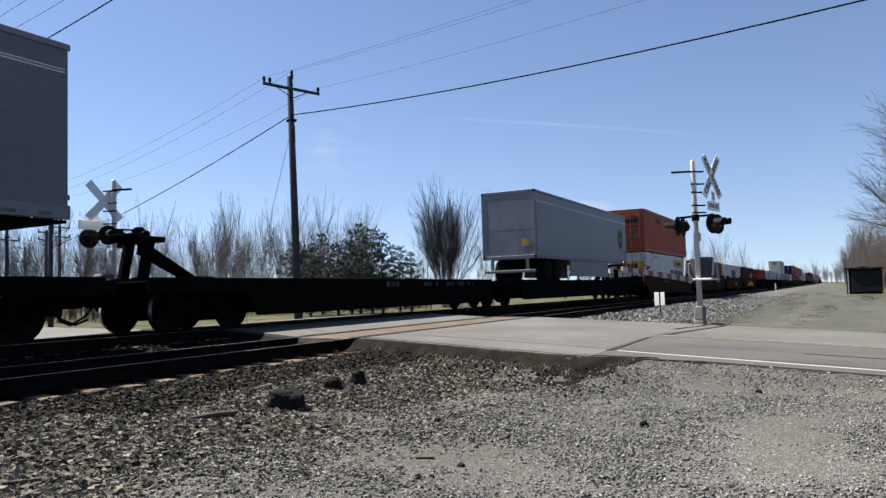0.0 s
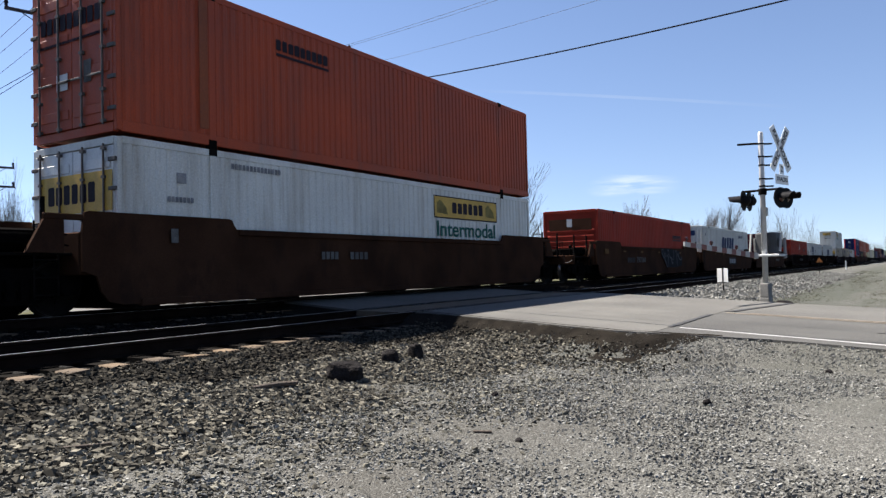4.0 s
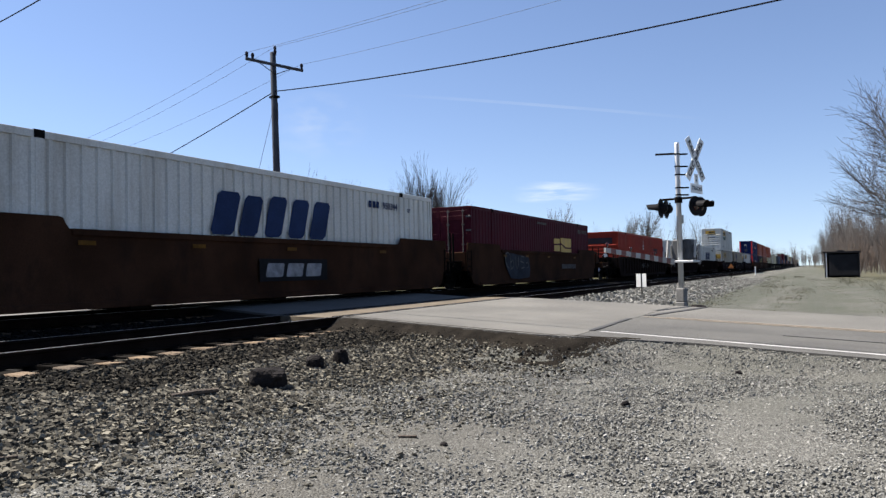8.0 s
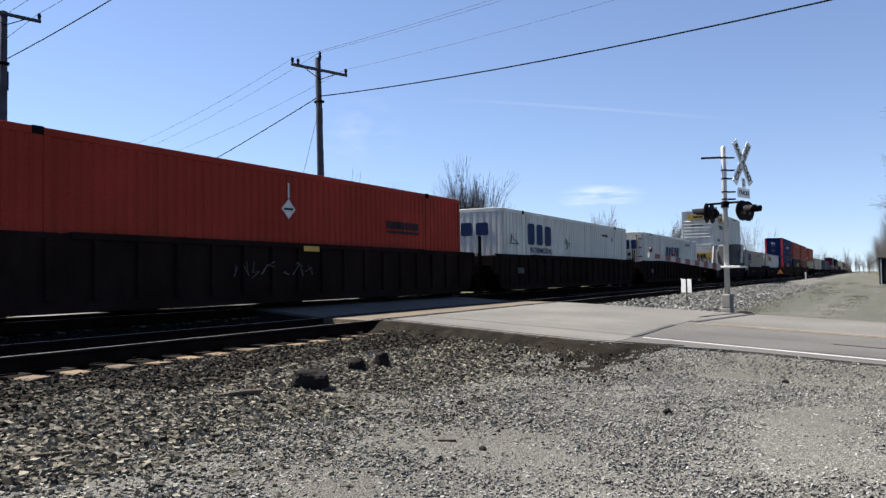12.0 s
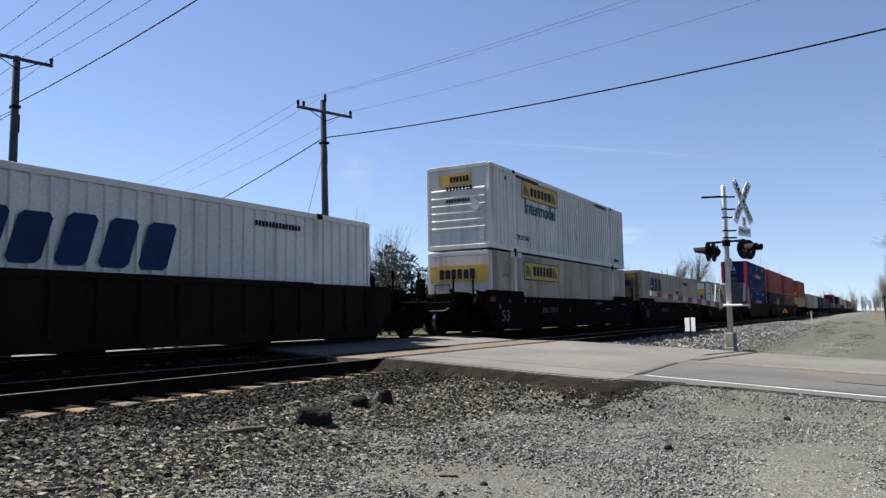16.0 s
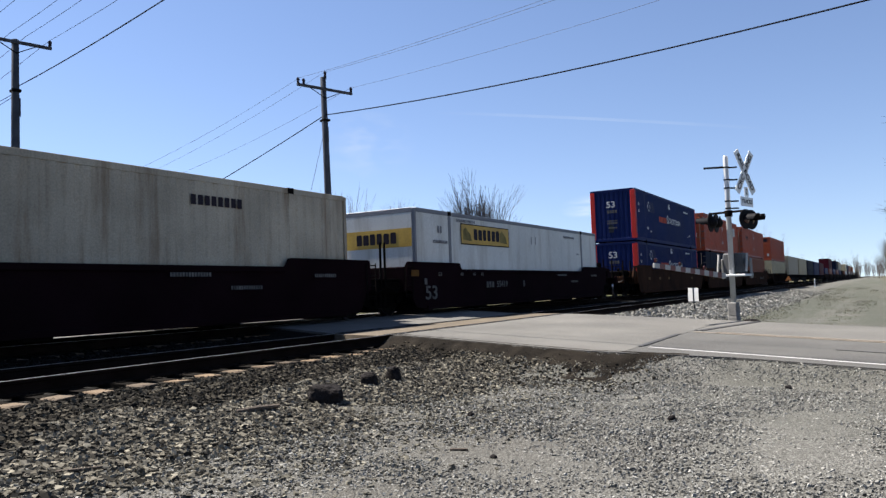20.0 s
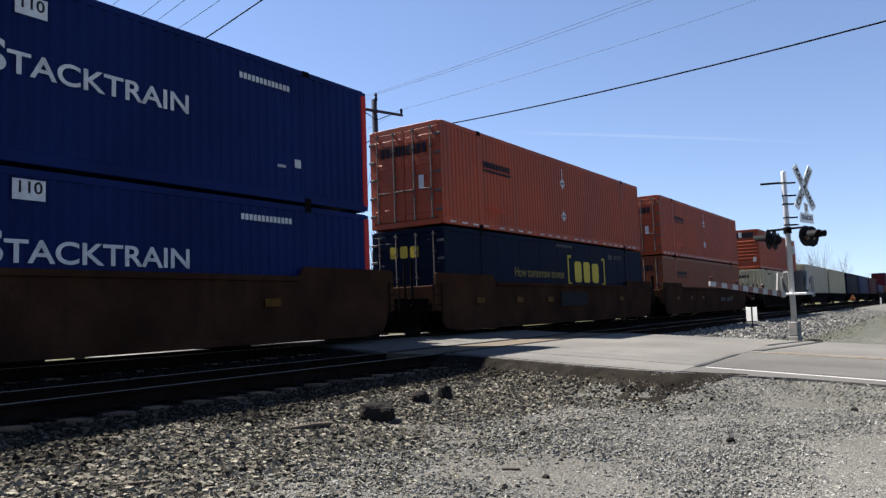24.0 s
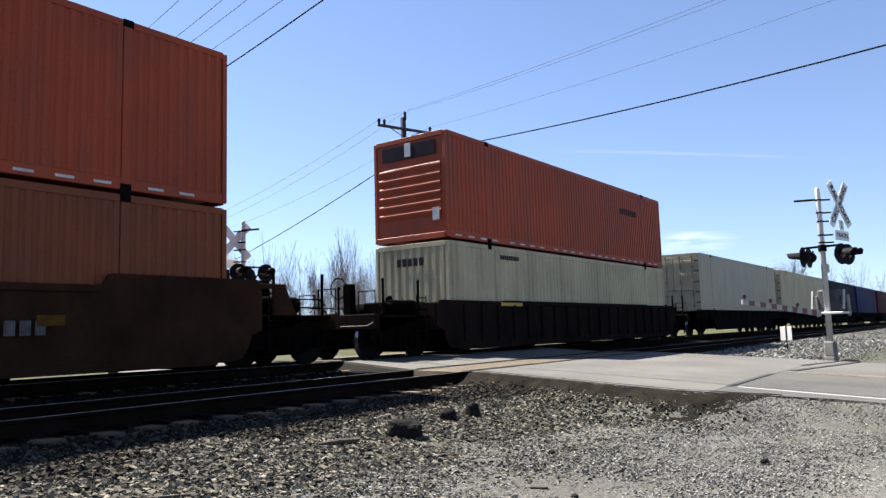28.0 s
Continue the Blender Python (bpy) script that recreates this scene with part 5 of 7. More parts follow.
def corrugated(x0, x1, z0, z1, y, inward, pitch=0.28, deep=0.024):
    """A pressed side sheet between x0 and x1; y is its outer face."""
    n = max(1, round((x1 - x0) / pitch))
    p = (x1 - x0) / n
    line = []
    for i in range(n):
        a = x0 + i * p
        line += [(a, deep), (a + 0.14 * p, deep), (a + 0.30 * p, 0), (a + 0.72 * p, 0), (a + 0.88 * p, deep)]
    line.append((x1, deep))
    v = [(x, y + inward * d, z) for z in (z0, z1) for x, d in line]
    k = len(line)
    return Shape().add(v, [(i, i + 1, k + i + 1, k + i) for i in range(k - 1)])


def beaded(x0, x1, z0, z1, y, inward, pitch=0.3, deep=0.055):
    """A side sheet with narrow upright ribs and wide recesses."""
    n = max(1, round((x1 - x0) / pitch))
    p = (x1 - x0) / n
    line = []
    for i in range(n):
        a = x0 + i * p
        line += [(a, deep), (a + 0.56 * p, deep), (a + 0.64 * p, 0), (a + 0.86 * p, 0), (a + 0.94 * p, deep)]
    line.append((x1, deep))
    v = [(x, y + inward * d, z) for z in (z0, z1) for x, d in line]
    k = len(line)
    return Shape().add(v, [(i, i + 1, k + i + 1, k + i) for i in range(k - 1)])


def beads(x0, x1, z0, z1, y, outward, pitch=0.3, w=0.045, d=0.022):
    sh = Shape()
    n = max(1, round((x1 - x0) / pitch))
    for i in range(n + 1):
        x = x0 + (x1 - x0) * i / n
        a, b = sorted((y, y + outward * d))
        sh.prism([(x - w / 2, y), (x + w / 2, y), (x + w / 4, y + outward * d), (x - w / 4, y + outward * d)], z0, z1, "z")
    return sh


def rods_and_hinges(c, H, mat, bars=m_dull_bar):
    """Two door leaves at the x = 0 end, with four lock rods, cams, handles and hinges."""
    for a, b in ((-W2 + 0.09, -0.01), (0.01, W2 - 0.09)):
        leaf = Shape().box(-0.012, 0.03, a, b, 0.18, H - 0.16, 0.006)
        for z in np.linspace(0.45, H - 0.45, 4):
            leaf.box(-0.028, -0.012, a + 0.08, b - 0.08, z - 0.09, z + 0.09, 0.008)
        part("door_leaf", leaf, mat, c)
    for y in (-0.98, -0.36, 0.36, 0.98):
        rod = Shape().rod((-0.055, y, 0.14), (-0.055, y, H - 0.12), 0.02, n=8)
        for z in (0.2, 0.75, H * 0.5, H - 0.7, H - 0.2):
            rod.box(-0.075, -0.015, y - 0.05, y + 0.05, z - 0.025, z + 0.025)
        part("lock_rod", rod, bars, c, "steel lock rod")
        part("handle", Shape().box(-0.08, -0.06, y, y + (0.42 if y < 0 else -0.42), 1.02, 1.06, 0.005), bars, c)
    for y in (-W2 + 0.06, W2 - 0.06):
        for z in np.linspace(0.4, H - 0.4, 5):
            out = 0.06 if y < 0 else -0.06
            part("hinge", Shape().box(-0.045, 0.0, min(y - out, y + out * 2.5), max(y - out, y + out * 2.5), z - 0.035, z + 0.035, 0.008), bars, c, "worn steel hinge strap")


def louvers(c, H, mat, pale=None):
    """A front wall with horizontal pressed ribs."""
    part("front_wall", Shape().box(0.03, 0.048, -W2 + 0.1, W2 - 0.1, 0.15, H - 0.12), mat, c)
    for i, z in enumerate(np.linspace(0.75, H - 0.95, 6)):
        part("rib", Shape().prism([(0.03, z - 0.13), (-0.008, z - 0.02), (-0.014, z + 0.03), (-0.006, z + 0.06), (0.03, z + 0.1)], -W2 + 0.2, W2 - 0.2, "y"), mat, c)


def container(q, z, mat, label, H=2.9, L=16.15, end="doors", side="corrugated", post=None, group="intermodal containers", pitch=0.28, end_mat=None,
              castings=True, band=None, rail=None):
    c = rolling(empty("container", pose(0, 0, 0), label, "container", group), q, z)
    post = post or mat
    end_mat = end_mat or mat
    part("shell", Shape().box(0.05, L - 0.05, -W2 + 0.05, W2 - 0.05, 0.1, H - 0.03), mat, c)
    part("roof", Shape().box(0.04, L - 0.04, -W2 + 0.03, W2 - 0.03, H - 0.05, H - 0.012, 0.006), mat, c)
    for s in (-1, 1):
        ya, yb = sorted((s * W2, s * (W2 - 0.07)))
        part("top_rail", Shape().box(0.1, L - 0.1, ya, yb, H - 0.13, H, 0.008), rail or mat, c)
        part("bottom_rail", Shape().box(0.1, L - 0.1, ya, yb, 0.0, 0.2, 0.012), band or mat, c)
        if side == "corrugated":
            part("side_panel", corrugated(0.12, L - 0.12, 0.2, H - 0.13, s * (W2 - 0.004), -s, pitch), mat, c)
        elif side == "beaded":
            part("side_panel", beaded(0.12, L - 0.12, 0.2, H - 0.13, s * (W2 - 0.004), -s, pitch), mat, c)
        else:
            k = 11
            for i in range(k):
                a, b = 0.12 + (L - 0.24) * i / k, 0.12 + (L - 0.24) * (i + 1) / k
                part("side_panel", Shape().box(a + 0.003, b - 0.003, min(s * (W2 - 0.012), s * (W2 - 0.06)), max(s * (W2 - 0.012), s * (W2 - 0.06)), 0.2, H - 0.13, 0.004), mat, c)
            tagged(part("riveting", beads(0.12, L - 0.12, 0.21, H - 0.14, s * (W2 - 0.012), s, (L - 0.24) / k, 0.06, 0.007), mat, c), kind="stuff")
    for x in (0, L - 0.1):
        for s in (-1, 1):
            ya, yb = sorted((s * W2, s * (W2 - 0.1)))
            part("corner_post", Shape().box(x, x + 0.1, ya, yb, 0.02, H - 0.02, 0.01), post, c)
    for x in (1.98, L - 2.14):
        for s in (-1, 1):
            ya, yb = sorted((s * (W2 + 0.006), s * (W2 - 0.1)))
            part("lift_post", Shape().box(x, x + 0.16, ya, yb, 0.02, H - 0.02, 0.008), post, c)
            if castings:
                for za, zb in ((H - 0.13, H + 0.012), (-0.075 if z > 2 else -0.01, 0.11)):
                    part("lift_casting", Shape().box(x - 0.02, x + 0.18, ya - 0.008, yb + 0.008, za, zb, 0.012), m_steel_dark, c, "dark steel lifting casting")
    part("end_sill", Shape().box(-0.006, 0.09, -W2 + 0.1, W2 - 0.1, 0, 0.16, 0.008), post, c)
    part("end_header", Shape().box(-0.006, 0.09, -W2 + 0.1, W2 - 0.1, H - 0.14, H, 0.008), post, c)
    if end == "doors":
        rods_and_hinges(c, H, end_mat)
    elif end == "louver":
        louvers(c, H, end_mat)
    elif end == "corrugated":
        e = corrugated(-W2 + 0.1, W2 - 0.1, 0.16, H - 0.14, 0.0, 1, 0.27, 0.04)
        e.v = [(y, x, zz) for x, y, zz in e.v]
        part("front_wall", e, end_mat, c)
    else:
        part("front_wall", Shape().box(-0.004, 0.04, -W2 + 0.1, W2 - 0.1, 0.16, H - 0.14, 0.004), end_mat, c)
    part("rear_wall", Shape().box(L - 0.04, L, -W2 + 0.1, W2 - 0.1, 0.0, H, 0.006), end_mat, c)
    return c


YF = -W2 - 0.006   # just off the near face


def bars(c, mat, rows, y=YF, name="marking"):
    """Small unreadable markings as plain bars: x, z, width, height."""
    sh = Shape()
    for x, z, w, h in rows:
        k = max(1, int(w / (h * 0.85)))
        for i in range(k):
            a = x + w * i / k
            sh.box(a, a + w / k * 0.72, y - 0.003, y, z, z + h)
    return tagged(part(name, sh, mat, c), kind="stuff")


def end_bars(c, mat, rows, x=-0.031, name="marking"):
    sh = Shape()
    for y, z, w, h in rows:
        k = max(1, int(w / (h * 0.85)))
        for i in range(k):
            a = y + w * i / k
            sh.box(x - 0.003, x, a, a + w / k * 0.72, z, z + h)
    return tagged(part(name, sh, mat, c), kind="stuff")


def panel(c, x0, x1, z0, z1, mat, name="sign_panel", label="", y=YF):
    if mat is m_yellow and label == "yellow sign panel":
        part("sign_border", Shape().box(x0 - 0.035, x1 + 0.035, y - 0.002, y, z0 - 0.035, z1 + 0.035), m_ink, c, "thin dark border")
        h = z1 - z0
        for cx in (x0 + 0.42, x1 - 0.42):
            part("emblem", Shape().prism([(cx - 0.3, z0 + 0.2 * h), (cx + 0.28, z0 + 0.14 * h), (cx + 0.2, z0 + 0.5 * h), (cx - 0.12, z0 + 0.86 * h), (cx - 0.3, z0 + 0.7 * h)], y - 0.007, y - 0.004), m_gold_dim, c, "worn darker emblem")
    return part(name, Shape().box(x0, x1, y - 0.004, y, z0, z1), mat, c, label)


def wordmark(c, x0, z0, w, h, count, mat, slant=0.0, seed=0, y=YF - 0.005, label="", gap=0.22):
    for i in range(count):
        part("word_mark_block", glyphs(Shape(), x0 + w * i / count, z0, w / count, h, 1, y, slant, gap, seed + i), mat, c, label)


def end_panel(c, y0, y1, z0, z1, mat, name="sign_panel", x=-0.031):
    return part(name, Shape().box(x - 0.004, x, y0, y1, z0, z1), mat, c)


def end_wordmark(c, y0, z0, w, h, count, mat, seed=0, x=-0.037):
    for i in range(count):
        sh = glyphs(Shape(), y0 + w * i / count, z0, w / count, h, 1, 0, 0, 0.22, seed + i)
        sh.v = [(x + b, -a, zz) for a, b, zz in sh.v]
        part("word_mark_block", sh, mat, c)


def placard(c, x, z, s=0.42, mat=m_ink_white):
    p = part("placard_holder", Shape().prism([(x - s / 2, z), (x, z - s / 2), (x + s / 2, z), (x, z + s / 2)], YF - 0.008, YF), mat, c, "white diamond placard holder")
    part("placard_bar", Shape().box(x - s * 0.33, x + s * 0.33, YF - 0.011, YF - 0.008, z - 0.025, z + 0.025), m_ink, p)


def tape(c, z, L=16.15, gap=0.62):
    """Broken white reflective tape along the bottom rail."""
    x = 0.35
    i = 0
    while x < L - 0.5:
        part("reflective_tape", Shape().box(x, x + 0.3, YF - 0.003, YF, z, z + 0.045), m_ink_white, c)
        x += gap + (0.35 if i % 4 == 3 else 0)
        i += 1


# ------------------------------------------------ running gear
def wheelset_mesh():
    sh = Shape()
    for s in (-1, 1):
        y = s * 0.72
        sh.lathe([(-0.06 * s, 0.14), (-0.065 * s, 0.40), (-0.07 * s, 0.46), (-0.045 * s, 0.485), (-0.035 * s, 0.46), (0.065 * s, 0.455), (0.065 * s, 0.405), (0.02 * s, 0.36), (0.0, 0.16), (0.1 * s, 0.13), (0.1 * s, 0.05)],
                 (0, y, 0), "y", 24)
    sh.rod((0, -1.02, 0), (0, 1.02, 0), 0.075, n=10)
    for k in range(3):
        a = k * 2.094
        for s in (-1, 1):
            sh.box(0.22 * math.cos(a) - 0.03, 0.22 * math.cos(a) + 0.03, s * 0.745 - 0.02, s * 0.745 + 0.02, 0.22 * math.sin(a) - 0.03, 0.22 * math.sin(a) + 0.03)
    return sh


WHEELS = []
wheel_me = part("wheelset", wheelset_mesh(), m_wheel).data
wheel_me.materials.append(m_tread)
for s in (0, 1):
    for i in range(s * 242 + 96, s * 242 + 120):
        wheel_me.polygons[i].material_index = 1
frame_sh = Shape()
for s in (-1, 1):
    y0, y1 = sorted((s * 0.93, s * 1.07))
    frame_sh.prism([(-1.22, 0.52), (-1.15, 0.68), (-0.6, 0.66), (-0.35, 0.80), (0.35, 0.80), (0.6, 0.66), (1.15, 0.68), (1.22, 0.52), (1.08, 0.36), (0.7, 0.36), (0.42, 0.22), (-0.42, 0.22), (-0.7, 0.36), (-1.08, 0.36)], y0, y1)
    for k in (-0.22, 0, 0.22):
        frame_sh.lathe([(0.3, 0.085), (0.62, 0.085)], (k, s * 1.1, 0), "z", 10)
    for x in (-0.89, 0.89):
        frame_sh.lathe([(-0.05, 0.12), (0.05, 0.12), (0.07, 0.08)], (x, s * 1.1, 0.457), "y", 14)
frame_sh.box(-0.2, 0.2, -1.1, 1.1, 0.42, 0.72, 0.02)
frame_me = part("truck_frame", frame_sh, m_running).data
for ob in [o for o in scene.objects if o.data in (wheel_me, frame_me)]:
    bpy.data.objects.remove(ob)


def truck(car, x):
    """A two-axle truck; its wheelsets roll."""
    b = shared("truck", frame_me, car, pose(x, 0, RISE))
    for dx in (-0.89, 0.89):
        w = shared("wheelset", wheel_me, b, pose(dx, 0, 0.457))
        WHEELS.append((w, dx))
    return b


def coupler(car, x, way):
    sh = Shape().box(min(x, x + way * 0.9), max(x, x + way * 0.9), -0.12, 0.12, 0.72, 0.94, 0.02)
    sh.box(x + way * 0.82 - 0.15, x + way * 0.82 + 0.15, -0.2, 0.2, 0.68, 0.98, 0.04)
    part("coupler", sh, m_running, car)
    hose = [(x, 0.35, 0.8), (x + way * 0.3, 0.36, 0.5), (x + way * 0.6, 0.34, 0.36), (x + way * 0.85, 0.3, 0.46)]
    part("air_hose", Shape().path(hose, 0.025, 6), m_rubber, car, "black rubber air hose")


def ladder(car, x, y, z0, z1, w=0.38, along="x"):
    def at(d, z):
        return (x + d, y, z) if along == "x" else (x, y + d, z)
    frame_line = [at(-w / 2, z1 + 0.06), at(-w / 2, z0 - 0.06), at(w / 2, z0 - 0.06), at(w / 2, z1 + 0.06)]
    lad = part("ladder", Shape().path(frame_line, 0.016, 6), m_steel_dark, car)
    n = max(2, round((z1 - z0) / 0.3))
    for i in range(n + 1):
        z = z0 + (z1 - z0) * i / n
        part("rung", Shape().rod(at(-w / 2, z), at(w / 2, z), 0.014, n=6), m_steel_dark, lad)


def well_car(q, L, label, mat, style="smooth", lead="joint", trail="joint", top=1.62, marks=None, group="well cars"):
    """A well that holds a container from q to q + L. Its ends rest on trucks; at a joint the truck is shared with the next well."""
    car = rolling(empty("well_car", pose(0, 0, 0), label, "railway car", group), q)
    o0, o1 = -0.75, L + 0.75
    y = 1.47
    for s in (-1, 1):
        ya, yb = sorted((s * y, s * (y - 0.05)))
        raised = 0.22 if style == "smooth" else 0.0
        k = raised
        half = [(L, 0.29), (L + 0.28, 0.35), (L + 0.42, 0.52), (L + 0.5, 0.78), (o1, 0.86), (o1, top - 0.1), (o1 - 0.04, top + k - 0.03), (o1 - 0.12, top + k), (L - 2.28, top + k), (L - 2.36, top + k - 0.02), (L - 2.42, top + 0.4 * k), (L - 2.5, top)]
        out = half + [(L - x, z) for x, z in reversed(half)]
        part("side_plate", Shape().prism(out, ya, yb), mat, car)
        ya, yb = sorted((s * (y + 0.05), s * (y - 0.1)))
        part("top_chord", Shape().box(2.52, L - 2.52, ya, yb, top - 0.10, top + 0.02, 0.012), mat, car)
        part("bottom_sill", Shape().box(0.3, L - 0.3, ya, yb, 0.255, 0.38, 0.012), mat, car)
        if style == "ribbed":
            for i in range(19):
                x = 0.4 + (L - 0.8) * i / 18
                ra, rb = sorted((s * (y + 0.085), s * y))
                part("rib", Shape().box(x - 0.05, x + 0.05, ra, rb, 0.45, top - 0.1, 0.015), mat, car)
    for x in (0.5, L * 0.25, L * 0.5, L * 0.75, L - 0.5):
        part("floor_beam", Shape().box(x - 0.25, x + 0.25, -1.4, 1.4, 0.2, 0.345, 0.01), m_steel_dark, car)
    for kind, x, way in ((lead, o0, -1), (trail, o1, 1)):
        inner = -0.12 if way < 0 else L + 0.12
        a, b = sorted((inner, x))
        # added black plate: keeps the dark under the bulkhead, hiding the container's end
        part("end_infill", Shape().box(min(inner, inner - way * 0.05), max(inner, inner - way * 0.05), -1.4, 1.4, 0.35, 0.8, 0.01), m_running, car)
        part("bulkhead", Shape().box(a, b, -1.38, 1.38, 0.8, 1.5, 0.02), mat, car)
        if kind == "end":
            far_x = x + way * 2.2
            a, b = sorted((x, far_x))
            part("end_sill", Shape().box(a, b, -0.35, 0.35, 0.62, 1.12, 0.02), m_steel_dark, car)
            part("end_platform", Shape().box(a, b, -1.2, 1.2, 1.12, 1.17, 0.01), m_steel_dark, car)
            part("end_beam", Shape().box(far_x - 0.08, far_x + 0.08, -1.35, 1.35, 0.85, 1.2, 0.015), mat, car)
            for s in (-1, 1):
                part("handrail", Shape().path([(far_x, s * 1.28, 1.15), (far_x, s * 1.28, 1.74), (far_x, s * 0.75, 1.74), (far_x, s * 0.75, 1.15)], 0.02, 6), m_steel_dark, car)
            part("brake_wheel", Shape().lathe([(0.0, 0.05), (0.03, 0.05)], (far_x - way * 0.6, 0.5, 1.9), "x", 12).path([(far_x - way * 0.6, 0.5 + 0.27 * math.cos(a), 1.9 + 0.27 * math.sin(a)) for a in np.linspace(0, 6.283, 15)], 0.018, 5)
                 .rod((far_x - way * 0.6, 0.5, 1.15), (far_x - way * 0.6, 0.5, 1.9), 0.03, n=6), m_steel_dark, car)
            part("brake_gear", Shape().box(far_x - way * 1.1 - 0.35, far_x - way * 1.1 + 0.35, -0.9, -0.2, 1.17, 1.5, 0.03).lathe([(-0.4, 0.16), (0.4, 0.16)], (far_x - way * 1.4, 0.3, 1.35), "y", 12), m_running, car)
            part("brake_stand", Shape().box(far_x - way * 0.75 - 0.1, far_x - way * 0.75 + 0.1, 0.12, 0.4, 1.17, 2.0, 0.02), m_running, car)
            part("air_reservoir", Shape().lathe([(-0.5, 0.08), (-0.44, 0.19), (0.44, 0.19), (0.5, 0.08)], (far_x - way * 1.35, -0.95, 1.37), "x", 14), m_running, car)
            for pz, py in ((1.32, -1.24), (1.5, -1.2), (1.42, 1.2)):
                part("pipe", Shape().path([(x + way * 0.1, py, pz - 0.04), (x + way * 0.5, py, pz), (far_x - way * 0.4, py, pz), (far_x - way * 0.25, py, pz - 0.12)], 0.016, 6), m_running, car, "grimy steel brake pipe")
            part("bell_crank", Shape().prism([(x + way * 0.7, 1.17), (x + way * 0.95, 1.17), (x + way * 1.15, 1.62), (x + way * 1.0, 1.68)], -0.75, -0.68), m_running, car)
            part("uncoupling_lever", Shape().path([(far_x + way * 0.1, -1.3, 1.0), (far_x + way * 0.14, -1.15, 0.92), (far_x + way * 0.14, -0.2, 0.92), (far_x + way * 0.3, -0.05, 0.86)], 0.016, 6), m_dull_bar, car, "thin steel uncoupling lever")
            part("stirrup_step", Shape().path([(far_x - way * 0.05, -1.36, 0.86), (far_x - way * 0.05, -1.38, 0.48), (far_x - way * 0.42, -1.38, 0.48), (far_x - way * 0.42, -1.36, 0.86)], 0.016, 6), m_steel_dark, car)
            if style == "smooth":
                for s in (-1, 1):
                    ya, yb = sorted((s * 1.47, s * 1.40))
                    bracket = Shape().box(min(x - way * 0.03, x + way * 0.62), max(x - way * 0.03, x + way * 0.62), ya, yb, top + 0.06, top + 0.16, 0.012)
                    bracket.prism([(x + way * 0.3, top + 0.06), (x + way * 0.62, top + 0.06), (x + way * 0.9, 1.16), (x + way * 0.3, 1.16)], ya, yb)
                    part("end_bracket", bracket, mat, car)
            for gx in (0.35, 1.7):
                part("grab_post", Shape().rod((far_x - way * gx, -1.22, 1.1), (far_x - way * gx, -1.22, 2.05), 0.035, n=6), m_steel_dark, car)
            ladder(car, x + way * 0.5, -1.32, 0.5, 1.6)
            truck(car, x + way * 0.95)
            coupler(car, far_x, way)
        else:
            mid = x + way * 0.85
            a, b = sorted((x, mid))
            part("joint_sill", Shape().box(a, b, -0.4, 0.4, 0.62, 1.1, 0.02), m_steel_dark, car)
            # added black blocks close the joint in place of its deep shade
            part("joint_infill", Shape().box(a, b, -1.22, -0.7, 0.74, 1.1, 0.03).box(a, b, 0.7, 1.22, 0.74, 1.1, 0.03).box(a, b, -0.7, 0.7, 0.9, 1.1), m_running, car)
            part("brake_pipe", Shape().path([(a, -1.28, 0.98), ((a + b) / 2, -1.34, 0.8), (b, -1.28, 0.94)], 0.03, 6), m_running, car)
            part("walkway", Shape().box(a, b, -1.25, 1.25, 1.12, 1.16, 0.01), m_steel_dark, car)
            for yy in (-1.25, 1.25):
                part("grab_post", Shape().rod((mid - way * 0.1, yy, 1.0), (mid - way * 0.1, yy, 2.15), 0.035, n=6), m_steel_dark, car)
            ladder(car, x - way * 0.05, -1.52, 0.7, 1.5)
            if way > 0:
                truck(car, mid)
    return car


def scrawl(car, x0, z0, w, h, outline, fill, strokes, pen, r, label):
    """Graffiti on a car's side: a painted patch and strokes, given in parts of its width and height."""
    g = part("graffiti_fill", Shape().prism([(x0 + a * w, z0 + b * h) for a, b in outline], -1.5265, -1.5205), fill, car, label)
    for line in strokes:
        sh = Shape().path([(x0 + a * w, -1.0, z0 + b * h) for a, b in line], r, 6)
        sh.v = [(x, -1.529 + (y + 1.0) * 0.08, z) for x, y, z in sh.v]
        part("graffiti_stroke", sh, pen, g)


